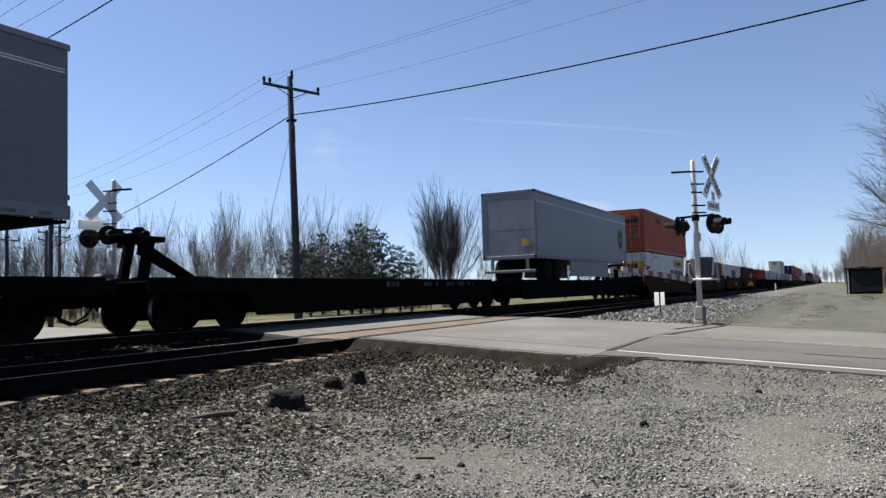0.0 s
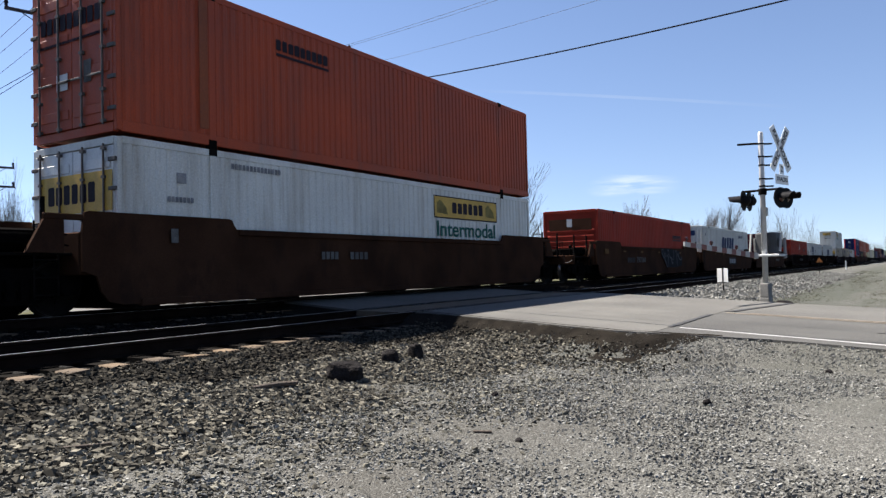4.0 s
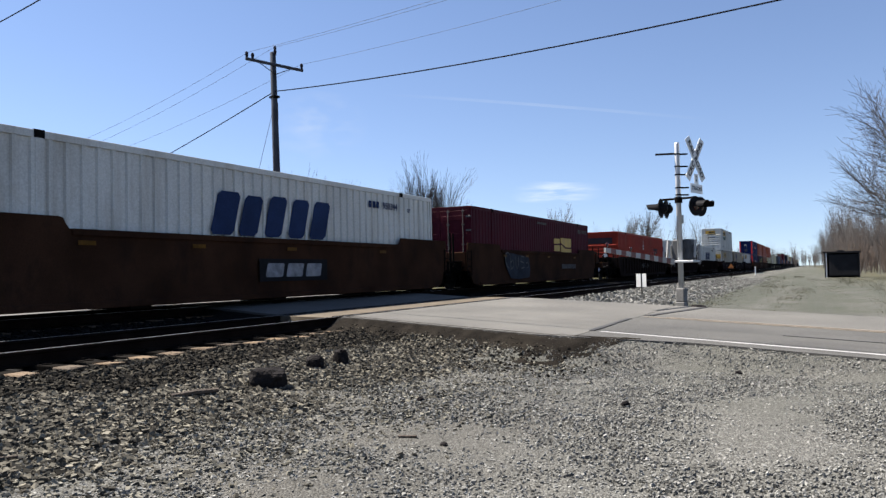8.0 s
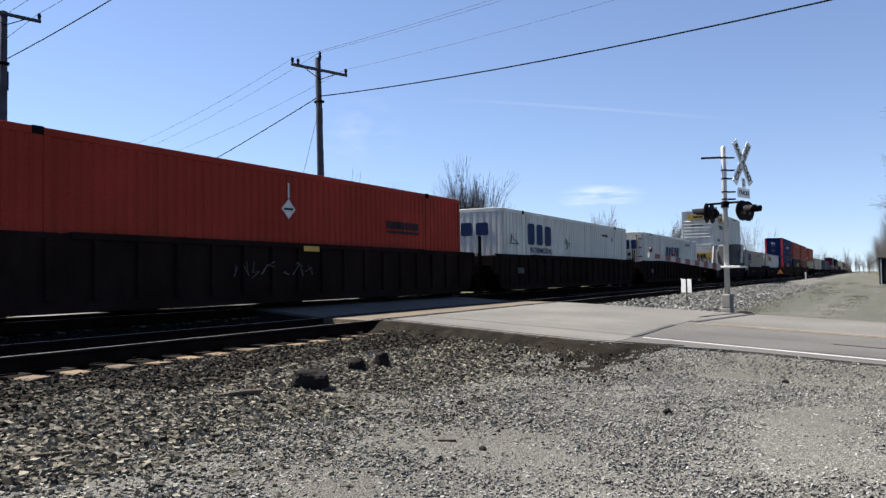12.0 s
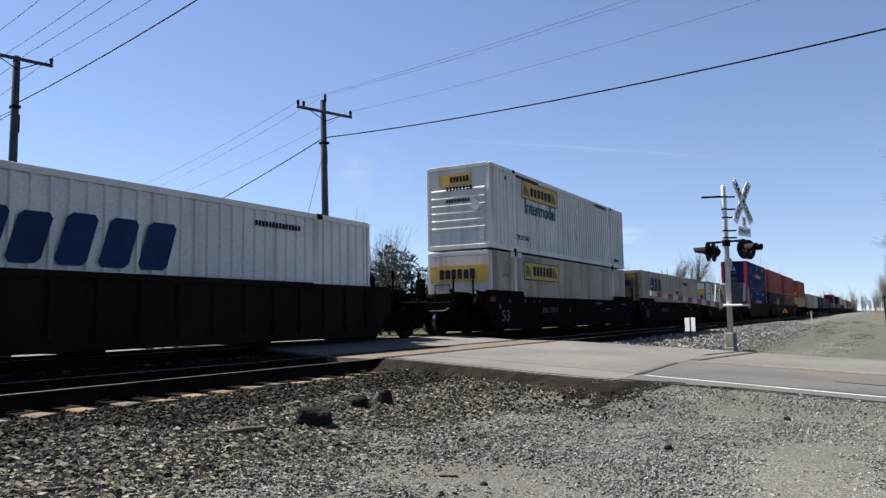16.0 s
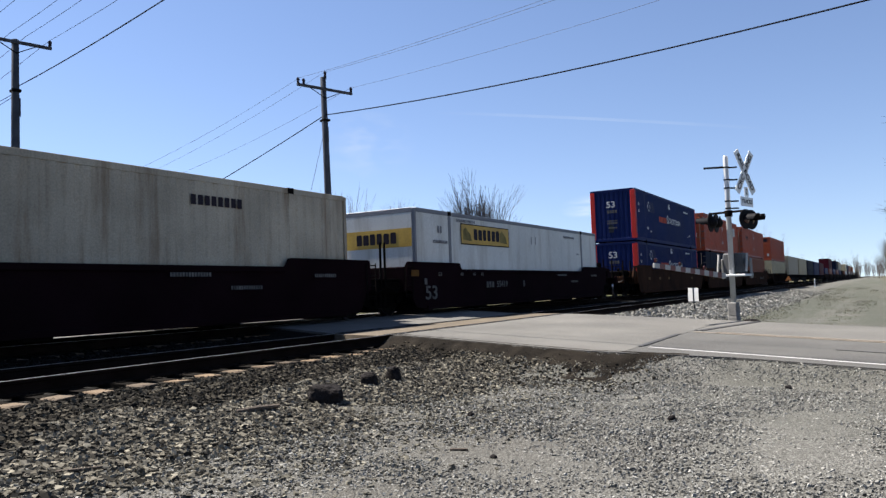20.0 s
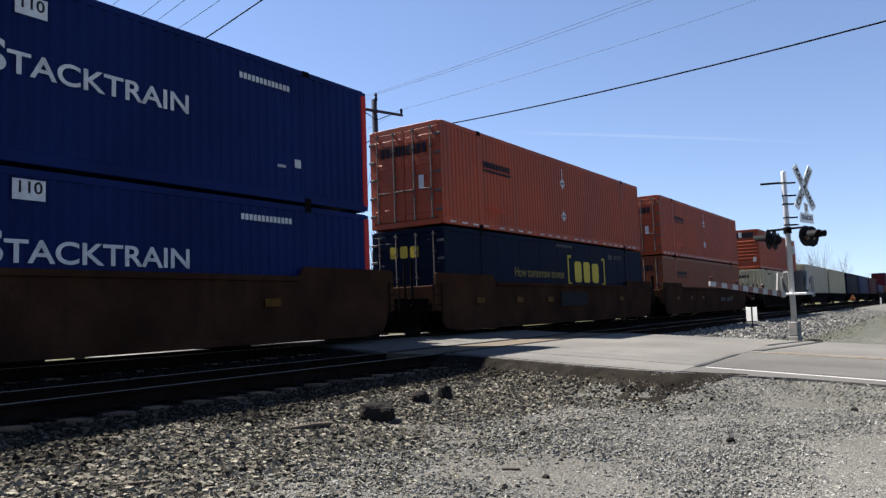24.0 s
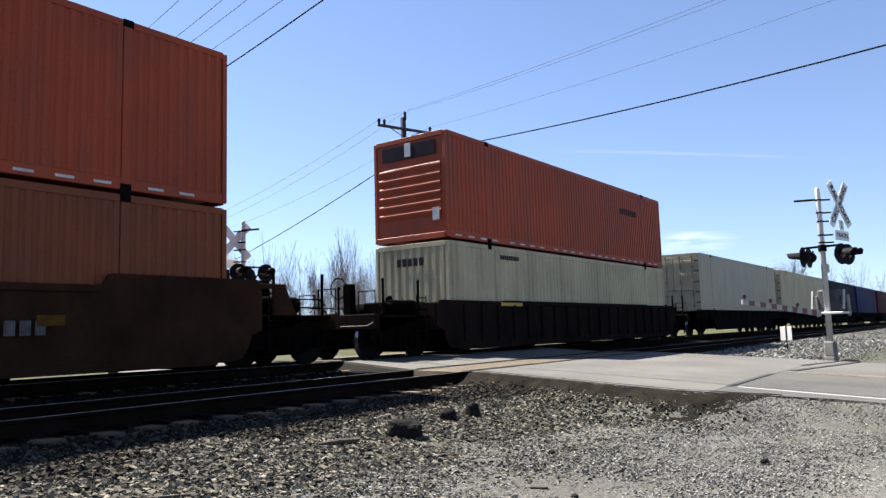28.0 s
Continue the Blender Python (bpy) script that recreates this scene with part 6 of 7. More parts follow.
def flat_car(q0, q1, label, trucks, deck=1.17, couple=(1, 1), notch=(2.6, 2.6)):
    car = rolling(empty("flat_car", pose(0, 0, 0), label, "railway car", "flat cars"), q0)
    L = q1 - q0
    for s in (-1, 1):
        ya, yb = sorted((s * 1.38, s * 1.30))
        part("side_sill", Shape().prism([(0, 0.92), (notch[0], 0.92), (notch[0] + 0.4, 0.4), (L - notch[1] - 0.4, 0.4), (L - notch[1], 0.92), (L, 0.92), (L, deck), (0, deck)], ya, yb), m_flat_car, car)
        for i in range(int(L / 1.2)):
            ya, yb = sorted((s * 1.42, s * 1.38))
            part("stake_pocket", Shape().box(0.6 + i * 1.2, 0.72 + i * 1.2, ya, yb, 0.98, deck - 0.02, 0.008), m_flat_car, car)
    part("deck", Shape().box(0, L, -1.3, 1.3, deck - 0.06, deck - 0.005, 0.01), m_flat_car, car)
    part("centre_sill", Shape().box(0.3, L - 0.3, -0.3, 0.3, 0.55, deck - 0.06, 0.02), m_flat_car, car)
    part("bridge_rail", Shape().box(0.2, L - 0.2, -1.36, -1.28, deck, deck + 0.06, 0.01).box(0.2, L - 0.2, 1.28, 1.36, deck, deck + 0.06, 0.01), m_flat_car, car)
    for x in trucks:
        truck(car, x - q0)
    if couple[0]:
        coupler(car, 0.2, -1)
    if couple[1]:
        coupler(car, L - 0.2, 1)
    return car


def hitch(car, x, way, deck=1.17, top=2.12):
    """A trailer hitch: two legs, a sloping strut and a plate."""
    h = empty("hitch", pose(x, 0, 0), "dark steel trailer hitch", "")
    h.parent = car
    for s in (-1, 1):
        leg = Shape().prism([(-0.26, deck), (-0.04, deck), (0.14, top - 0.12), (-0.08, top - 0.12)], s * 0.3 - 0.05, s * 0.3 + 0.05)
        leg.box(-0.34, 0.06, s * 0.3 - 0.12, s * 0.3 + 0.12, deck, deck + 0.1, 0.02)
        part("leg", leg, m_running, h)
    part("foot_bracket", Shape().box(min(way * 1.2, way * 1.9), max(way * 1.2, way * 1.9), -0.22, 0.22, deck, deck + 0.14, 0.03), m_running, h)
    part("strut", Shape().prism([(way * 1.7, deck), (way * 1.4, deck), (way * 0.05, top - 0.35), (way * 0.1, top - 0.12)], -0.12, 0.12), m_running, h)
    part("plate", Shape().box(-0.4, 0.4, -0.38, 0.38, top - 0.12, top, 0.03).box(-0.45, -0.33, -0.42, 0.42, top - 0.02, top + 0.04, 0.01), m_running, h)


def trailer(q, L, label, nose, z0=2.2, top=5.24, mat=m_trailer):
    """A road trailer riding on a flat car; nose is -1 or 1: the end that rests on the hitch."""
    t = rolling(empty("semi_trailer", pose(0, 0, 0), label, "trailer", "trailers on flat cars"), q)
    part("box", Shape().box(0.02, L - 0.02, -1.27, 1.27, z0 + 0.12, top - 0.04, 0.02), mat, t)
    part("roof", Shape().box(0, L, -1.29, 1.29, top - 0.06, top, 0.02), m_trim, t)
    for s in (-1, 1):
        ya, yb = sorted((s * 1.3, s * 1.25))
        part("side_skin", Shape().box(0.12, L - 0.12, min(s * 1.285, s * 1.27), max(s * 1.285, s * 1.27), z0 + 0.24, top - 0.5), mat, t)
        part("bottom_rail", Shape().box(0, L, ya, yb, z0, z0 + 0.24, 0.01), m_trim, t, "dull silver bottom rail")
        part("top_rail", Shape().box(0, L, ya, yb, top - 0.12, top - 0.01, 0.01), m_trim, t)
        for z in (top - 0.47, top - 0.52):
            part("stripe", Shape().box(0.1, L - 0.1, min(s * 1.285, s * 1.289), max(s * 1.285, s * 1.289), z - 0.012, z + 0.012), m_ink_white, t, "thin white stripe")
    for i in range(26):
        part("reflective_tape", Shape().box(0.3 + i * 0.61, 0.55 + i * 0.61, -1.304, -1.3, z0 + 0.05, z0 + 0.11), m_ink_grey, t)
    rear, front = (0, L) if nose > 0 else (L, 0)
    r = 1 if nose > 0 else -1
    fr = Shape()
    fr.box(rear - 0.03, rear + 0.03, -1.3, -1.18, z0, top, 0.008).box(rear - 0.03, rear + 0.03, 1.18, 1.3, z0, top, 0.008)
    fr.box(rear - 0.03, rear + 0.03, -1.3, 1.3, top - 0.14, top, 0.008).box(rear - 0.03, rear + 0.03, -1.3, 1.3, z0 - 0.02, z0 + 0.14, 0.008)
    part("rear_frame", fr, m_trim, t, "dull silver rear door frame")
    part("roll_door", Shape().box(rear - 0.02 if r > 0 else rear - 0.01, rear + 0.01 if r > 0 else rear + 0.02, -1.18, 1.18, z0 + 0.14, top - 0.14), m_roll, t, "scuffed pale roll-up door")
    sh = Shape()
    z = z0 + 0.14 + (top - z0 - 0.28) * 0.42
    sh.box(min(rear, rear - r * 0.0225), max(rear, rear - r * 0.0225), -1.18, 1.18, z - 0.006, z + 0.006)
    part("door_seam", sh, m_roll, t)
    part("warning_label", Shape().box(min(rear - r * 0.03, rear - r * 0.026), max(rear - r * 0.03, rear - r * 0.026), -0.95, -0.6, z0 + 0.55, z0 + 0.85), m_yellow, t, "small yellow warning label")
    part("bumper", Shape().box(rear - 0.06, rear + 0.06, -1.2, 1.2, z0 - 0.62, z0 - 0.5, 0.01).box(rear - 0.05, rear + 0.05, -0.9, -0.78, z0 - 0.6, z0).box(rear - 0.05, rear + 0.05, 0.78, 0.9, z0 - 0.6, z0), m_trim, t, "dull silver rear underride guard")
    for x in (rear + r * 1.6, rear + r * 2.85):
        for s in (-1, 1):
            tyre = Shape().lathe([(-0.26, 0.42), (-0.24, 0.5), (0.0, 0.515), (0.24, 0.5), (0.26, 0.42)], (x, s * 0.98, 1.69), "y", 22)
            w = part("tyre", tyre, m_rubber, t, "black rubber tyre")
            part("rim", Shape().lathe([(s * 0.262, 0.28), (s * 0.2, 0.2), (s * 0.22, 0.1)], (x, s * 0.98, 1.69), "y", 16), m_rubber, w, "rim in the same black as the tyre")
    part("bogie", Shape().box(min(rear + r * 0.9, rear + r * 3.5), max(rear + r * 0.9, rear + r * 3.5), -0.6, 0.6, 1.75, z0, 0.02), m_running, t)
    part("side_skirt", Shape().box(min(rear + r * 4.8, front - r * 4.4), max(rear + r * 4.8, front - r * 4.4), -1.24, -1.2, 1.42, z0).box(min(rear + r * 4.8, front - r * 4.4), max(rear + r * 4.8, front - r * 4.4), 1.2, 1.24, 1.42, z0), mat, t, "pale side skirt")
    gx = front - r * 3.8
    for y in (-0.75, 0.75):
        leg = Shape().box(gx - 0.055, gx + 0.055, y - 0.055, y + 0.055, 1.36, z0, 0.01).box(gx - 0.14, gx + 0.14, y - 0.12, y + 0.12, 1.33, 1.37, 0.01)
        leg.rod((gx, y, 1.6), (gx + 0.75, y * 0.9, z0), 0.03, n=6).rod((gx, y, 1.6), (gx - 0.75, y * 0.9, z0), 0.03, n=6)
        part("landing_leg", leg, m_running, t)
    part("landing_brace", Shape().box(gx - 0.03, gx + 0.03, -0.7, 0.7, 1.7, 1.76).rod((gx, -0.72, 1.5), (gx, 0.72, 2.1), 0.025, n=6).rod((gx, 0.72, 1.5), (gx, -0.72, 2.1), 0.025, n=6), m_running, t)
    part("upper_coupler", Shape().box(min(front - r * 1.9, front), max(front - r * 1.9, front), -1.2, 1.2, z0 - 0.06, z0, 0.01), m_running, t)
    return t


# ------------------------------------------------ cars and loads, from the head of the visible train back
f1 = flat_car(-172.0, -144.6, "black flat car carrying a trailer", (-169.5, -146.9))
hitch(f1, 25.4, -1)
trailer(-161.6, 16.15, "grey-blue box trailer riding on a flat car", 1)
f2 = flat_car(-143.9, -128.0, "empty black flat car with an unused trailer hitch", (-142.0,), couple=(1, 0), notch=(2.6, 0.12))
hitch(f2, 0.9, 1)
for i in range(3):
    part("word_mark_block", glyphs(Shape(), 8.3 + i * 0.26, 1.0, 0.26, 0.15, 1, -1.383, 0, 0.2, i), m_ink_dim, f2)
bars(f2, m_ink_dim, [(10.5, 1.02, 0.5, 0.12), (11.3, 1.02, 0.3, 0.12), (12.0, 1.02, 1.3, 0.12), (13.6, 1.02, 0.5, 0.12)], -1.383)
f3 = flat_car(-127.9, -104.6, "black flat car carrying a parcel trailer", (-126.4, -106.7), couple=(0, 1))
hitch(f3, 19.6, -1)
tb = trailer(-123.1, 16.05, "grey-blue parcel trailer with a shield emblem riding on a flat car", 1)


def shield(c, x, z, w, h, y):
    out = [(-0.5, 0.36), (-0.3, 0.46), (0, 0.5), (0.3, 0.46), (0.5, 0.36), (0.5, -0.1), (0.38, -0.3), (0.2, -0.43), (0, -0.5), (-0.2, -0.43), (-0.38, -0.3), (-0.5, -0.1)]
    e = part("emblem", Shape().prism([(x + a * w, z + b * h) for a, b in out], y - 0.004, y), m_shield, c, "brown and gold shield emblem")
    part("emblem_top", Shape().prism([(x + a * w, z + b * h) for a, b in [(-0.44, 0.2), (-0.44, 0.33), (-0.2, 0.42), (0.1, 0.45), (0.44, 0.4), (0.44, 0.36), (0.0, 0.3)]], y - 0.007, y - 0.004), m_gold_dim, e)
    part("emblem_letters", glyphs(Shape(), x - 0.36 * w, z - 0.16 * h, 0.76 * w, 0.3 * h, 3, y - 0.008, 0, 0.2, 4), m_gold_dim, e)


shield(tb, 14.5, 3.72, 1.02, 1.25, -1.291)
lettering("53'", 0.26, m_ink, tb, pose(15.5, -1.292, 2.98), "lettering", 0.34)

# 4: faded red over white
Q = -101.85
car = well_car(Q, 16.15, "brown well car with worn paint and faint markings", m_brown_car, "smooth", "end", "end")
bars(car, m_ink_grey, [(4.9, 1.05, 0.6, 0.17), (5.9, 1.05, 0.7, 0.17)], -1.525)
panel(car, 0.9, 1.05, 1.35, 1.6, m_ink_grey, "placard", y=-1.525)
c = container(Q, 0.36, m_white, "white corrugated container with a yellow sign panel in the well", H=2.83, end="doors", end_mat=m_alu, pitch=0.23)
panel(c, 9.95, 13.65, 1.92, 2.5, m_yellow, label="yellow sign panel")
wordmark(c, 10.9, 2.05, 1.9, 0.34, 6, m_ink, seed=3)
lettering("Intermodal", 0.62, m_ink_green, c, pose(11.8, YF - 0.003, 1.56), "lettering", 3.5)
bars(c, m_ink_faded, [(1.2, 2.1, 0.3, 0.2), (1.0, 1.75, 0.6, 0.1), (2.5, 2.5, 1.4, 0.11)])
end_panel(c, -1.2, 1.0, 1.55, 2.25, m_yellow)
end_wordmark(c, -0.75, 1.72, 1.5, 0.36, 6, m_ink, 3)
c = container(Q, 3.27, m_red, "faded red corrugated container stacked on top of a white one", H=2.98, end="doors", end_mat=m_red, pitch=0.2)
wordmark(c, 3.8, 2.3, 1.7, 0.24, 9, m_ink, seed=5)
panel(c, 3.8, 5.5, 2.18, 2.24, m_ink, "underline")
end_wordmark(c, -0.95, 2.0, 1.9, 0.3, 9, m_ink, 5)
end_panel(c, 0.1, 0.45, 0.9, 1.2, m_ink_white, "placard")
end_panel(c, -0.62, -0.4, 0.95, 1.35, m_ink_grey, "placard")
end_bars(c, m_ink, [(-1.1, 1.75, 2.2, 0.05)], -0.034)
part("rust_streak", Shape().box(1.75, 1.95, YF - 0.012, YF, 0.3, 2.8), m_orange2, c, "paler repainted strip")

# 5 to 7: one articulated set
for Q, lead, trail, lab in ((-78.8, "end", "joint", "brown well car with pale graffiti on its side"), (-59.75, "joint", "joint", "brown well car with a black sign plate on its side"),
                            (-40.4, "joint", "end", "brown well car with blue graffiti and faint numbers")):
    car = well_car(Q, 16.1, lab, m_brown_car, "smooth", lead, trail)
    for x in (2.6, 5.2, 8.2, 12.4):
        panel(car, x, x + 0.35, 1.36, 1.44, m_reflect, "reflector", y=-1.53)
    if Q < -70:
        bars(car, m_ink_dim, [(3.2, 0.88, 1.15, 0.24)], -1.525)
        lettering("793260", 0.36, m_ink_grey, car, pose(5.28, -1.525, 1.0), "lettering", 1.42)
        panel(car, 0.12, 0.62, 1.28, 1.5, m_reflect, "yellow_patch", y=-1.53)
        scrawl(car, 8.85, 0.58, 4.2, 1.02, [(0, .55), (.02, .98), (.3, 1), (.62, .92), (.86, .9), (.9, .6), (1, .5), (.98, .1), (.7, .0), (.25, .02), (.14, .4)], m_fill_dark,
               [[(.02, .98), (0, .8), (.06, .6), (.14, .45), (.19, .2), (.24, .02)], [(.02, .98), (.07, .96), (.08, .8)], [(.27, .95), (.33, .9), (.33, .7), (.38, .55), (.45, .5), (.5, .45), (.55, .42), (.56, .7), (.55, .94)],
                [(.12, .7), (.15, .78), (.19, .7), (.16, .6), (.12, .62), (.12, .7)], [(.34, .74), (.27, .64), (.2, .6)], [(.3, .62), (.3, .35), (.27, .2)], [(.64, .85), (.7, .92), (.74, .85), (.7, .6), (.72, .3), (.73, .08)],
                [(.74, .7), (.79, .78), (.8, .66), (.76, .6)], [(.8, .62), (.85, .45), (.93, .38), (.97, .56)], [(.44, .5), (.46, .3), (.5, .2), (.54, .28)]], m_spray, 0.042, "dark blue graffiti with pale outlines")
    elif Q < -50:
        p = panel(car, 7.2, 9.8, 0.64, 1.16, m_black, "sign_plate", "black sign plate", -1.525)
        for i in range(3):
            part("word_mark_block", glyphs(Shape(), 7.4 + i * 0.74, 0.74, 0.74, 0.32, 1, -1.535, 0.25, 0.14, 2), m_ink_faded, p)
    else:
        bars(car, m_ink_grey, [(10.4, 0.84, 2.4, 0.22)], -1.525)
        scrawl(car, 2.8, 0.42, 2.95, 1.12, [(0, .9), (.06, 1), (.3, .96), (.6, .9), (.95, .82), (1, .4), (.95, .05), (.5, 0), (.2, .05), (.05, .4), (0, .6)], m_fill_grey,
               [[(.02, .95), (.0, .7), (.06, .5), (.14, .4)], [(.02, .95), (.1, 1.), (.18, .9), (.2, .6), (.2, .35)], [(.2, .62), (.27, .72), (.32, .6), (.28, .42), (.2, .4)], [(.4, .85), (.4, .5), (.44, .4), (.5, .5), (.5, .85)],
                [(.74, .85), (.62, .88), (.6, .68), (.72, .62), (.74, .45), (.62, .4)], [(.82, .6), (.9, .66), (.94, .5), (.86, .42)]], m_ink_grey, 0.026, "grey-blue rounded graffiti with pale outlines")
c = container(-78.8, 0.36, m_orange, "orange-red corrugated container with a ribbed front wall, in a well", end="louver", pitch=0.25)
bars(c, m_ink, [(11.9, 1.84, 1.8, 0.2)])
panel(c, 11.9, 13.7, 1.72, 1.79, m_ink, "underline")
end_panel(c, -1.0, 1.0, 2.0, 2.5, m_shield, "dark_panel", -0.008)
end_panel(c, -0.1, 0.15, 2.15, 2.5, m_ink_white, "refrigerant_box", -0.024)
c = container(-59.75, 0.36, m_white, "white beaded container with a slanted navy word mark, in a well", end="corrugated", side="beaded", pitch=0.32)
wordmark(c, 5.9, 1.32, 4.3, 0.98, 5, m_ink_blue, 0.28, 21, label="slanted navy word mark")
bars(c, m_ink_blue, [(0.9, 2.25, 0.25, 0.16), (12.2, 2.33, 0.62, 0.2)])
lettering("950344", 0.28, m_ink_blue, c, pose(13.4, YF - 0.004, 2.42), "lettering", 0.86)
lettering("WT", 0.2, m_ink_blue, c, pose(14.55, YF - 0.004, 2.36), "lettering", 0.2)
end_wordmark(c, -0.95, 2.25, 1.9, 0.34, 5, m_ink_blue, 21, -0.012)
c = container(-40.4, 0.36, m_maroon, "dark maroon container with two yellow panels, in a well", end="doors", pitch=0.3)
panel(c, 9.9, 10.8, 1.36, 1.98, m_yellow, label="yellow panel")
panel(c, 10.95, 12.75, 1.32, 2.04, m_yellow, label="yellow panel")
part("panel_shadow_band", Shape().prism([(9.9, 1.64), (11.1, 1.68), (11.7, 1.5), (12.75, 1.5), (12.75, 1.58), (11.75, 1.58), (11.15, 1.76), (9.9, 1.72)], YF - 0.008, YF - 0.004), m_maroon, c, "maroon curved band")
bars(c, m_ink_grey, [(7.4, 2.58, 1.4, 0.1), (14.1, 2.38, 0.55, 0.2)])
lettering("939232", 0.28, m_ink_grey, c, pose(15.28, YF - 0.004, 2.47), "lettering", 1.0)

# 8 to 10: ribbed set
for Q, lead, trail, lab in ((-16.85, "end", "joint", "dark brown ribbed well car with scrawled white graffiti"), (2.35, "joint", "joint", "dark brown ribbed well car"),
                            (21.8, "joint", "end", "dark brown ribbed well car with a pale number")):
    car = well_car(Q, 16.1, lab, m_rib_car, "ribbed", lead, trail, 1.56)
    if Q < -10:
        rnd = random.Random(31)
        x = 6.0
        for k in range(9):
            pts = [(x + rnd.uniform(0, 0.28), -1.565, 0.95 + rnd.uniform(-0.16, 0.2)) for _ in range(4)]
            part("graffiti_stroke", Shape().path(pts, 0.012, 4), m_ink_grey, car, "scrawled white graffiti" if k == 0 else "")
            x += 0.24 if k != 4 else 0.5
        panel(car, 8.2, 8.75, 1.40, 1.52, m_yellow, "yellow_patch", y=-1.53)
    else:
        bars(car, m_ink_grey, [(0.9, 0.85, 0.6, 0.22)], -1.57)
c = container(-16.85, 0.36, m_orange, "orange container with a ribbed front wall and a white placard holder", end="louver", pitch=0.22)
placard(c, 7.94, 2.0, 0.46)
panel(c, 7.92, 7.97, 2.25, 2.6, m_ink_white, "streak")
wordmark(c, 11.9, 1.76, 1.7, 0.22, 9, m_ink, seed=5)
panel(c, 11.9, 13.6, 1.64, 1.71, m_ink, "underline")
end_panel(c, -0.9, 0.9, 2.1, 2.5, m_ink, "dark_panel", -0.016)
part("placard_holder", Shape().prism([(-0.62, 1.3), (-0.4, 1.08), (-0.18, 1.3), (-0.4, 1.52)], -0.024, -0.015, "x"), m_ink_white, c)
c = container(2.35, 0.36, m_white, "white ribbed container with a navy word mark", end="corrugated", side="beaded", pitch=0.3)
wordmark(c, 2.5, 1.62, 2.6, 0.85, 3, m_ink_blue, 0, 5, label="navy word mark")
lettering("INTERMODAL", 0.3, m_ink_blue, c, pose(3.85, YF - 0.004, 1.4), "lettering", 2.3)
bars(c, m_ink, [(11.8, 2.3, 1.0, 0.12), (13.4, 2.1, 0.2, 0.2)])
end_wordmark(c, -0.95, 1.9, 1.9, 0.5, 3, m_ink_blue, 5, -0.012)
rnd = random.Random(8)
for cx in (1.2, 6.9):
    part("graffiti_stroke", Shape().path([(cx + rnd.uniform(-0.4, 0.4), YF - 0.01, 1.75 + rnd.uniform(-0.25, 0.25)) for _ in range(9)], 0.014, 4), m_ink, c, "thin black graffiti tag")
c = container(21.8, 0.36, m_white, "off-white beaded container with navy word mark and lettered doors", end="doors", side="beaded", pitch=0.33, end_mat=m_stained_wall)
wordmark(c, 5.75, 1.32, 4.0, 0.9, 5, m_ink_blue, 0.28, 21, label="slanted navy word mark")
end_wordmark(c, -1.1, 1.9, 2.2, 0.55, 5, m_ink_blue, 21)
end_bars(c, m_ink, [(-0.6, 1.5, 1.6, 0.2), (-0.8, 1.15, 1.8, 0.2)], -0.034)
bars(c, m_ink, [(11.9, 2.42, 1.5, 0.12)])

# 11 to 13: maroon set
for Q, lead, trail, lab in ((45.2, "end", "joint", "dark maroon well car lettered 53"), (64.4, "joint", "joint", "dark maroon well car lettered 53"), (83.75, "joint", "end", "dark maroon well car lettered 53")):
    car = well_car(Q, 16.15, lab, m_maroon_car, "smooth", lead, trail, 1.42)
    lettering("53", 0.56, m_ink_grey, car, pose(0.48 if Q > 80 else 0.64, -1.527, 0.72), "lettering", 0.66)
    bars(car, m_ink_grey, [(4.05, 0.84, 0.6, 0.2)], -1.527)
    lettering("55419", 0.3, m_ink_grey, car, pose(5.25, -1.527, 0.94), "lettering", 0.86)
    lettering("A" if Q < 50 else "C" if Q < 70 else "B", 0.3, m_ink_grey, car, pose(7.1, -1.527, 0.94), "lettering")
    for tx, word in ((1.0, "53"), (2.35, "48"), (3.2, "45"), (3.75, "40")):
        lettering(word, 0.15, m_ink_grey, car, pose(tx, -1.527, 1.28), "lettering", 0.2)
    bars(car, m_ink_grey, [(10.5, 1.22, 1.0, 0.08), (12.0, 0.95, 0.9, 0.08), (14.6, 1.2, 0.8, 0.08)], -1.527)
    panel(car, 0.1, 0.24, 0.98, 1.16, m_ink_grey, "placard", y=-1.527)
    panel(car, -0.6, -0.2, 1.22, 1.4, m_reflect, "faded_patch", y=-1.53)
c = container(45.2, 0.36, m_streaked, "cream panelled container with yellow sign panels in the well", H=2.71, end="plain", side="smooth", end_mat=m_stained_wall, post=m_white)
panel(c, 2.85, 6.4, 1.78, 2.42, m_yellow, label="yellow sign panel")
wordmark(c, 3.7, 1.92, 2.0, 0.4, 6, m_ink, seed=3)
end_panel(c, -1.2, 1.2, 1.6, 2.2, m_yellow, x=-0.01)
end_wordmark(c, -0.8, 1.72, 1.5, 0.36, 6, m_ink, 3, -0.018)
end_bars(c, m_ink, [(-0.4, 0.62, 0.9, 0.15)], -0.012)
bars(c, m_ink_faded, [(1.15, 2.1, 0.3, 0.25), (0.9, 1.8, 0.8, 0.1), (2.9, 2.5, 1.3, 0.11), (11.9, 2.5, 1.2, 0.13)])
panel(c, 1.6, 1.95, 2.55, 2.76, m_ink_white, "white_patch", y=YF - 0.01)
panel(c, 2.25, 2.6, 2.55, 2.76, m_ink_white, "white_patch", y=YF - 0.01)
c = container(45.2, 3.15, m_white, "white ribbed container with yellow sign panel, stacked on top", H=3.08, end="louver", side="beaded", pitch=0.3, end_mat=m_white)
panel(c, 2.8, 6.45, 2.16, 2.82, m_yellow, label="yellow sign panel")
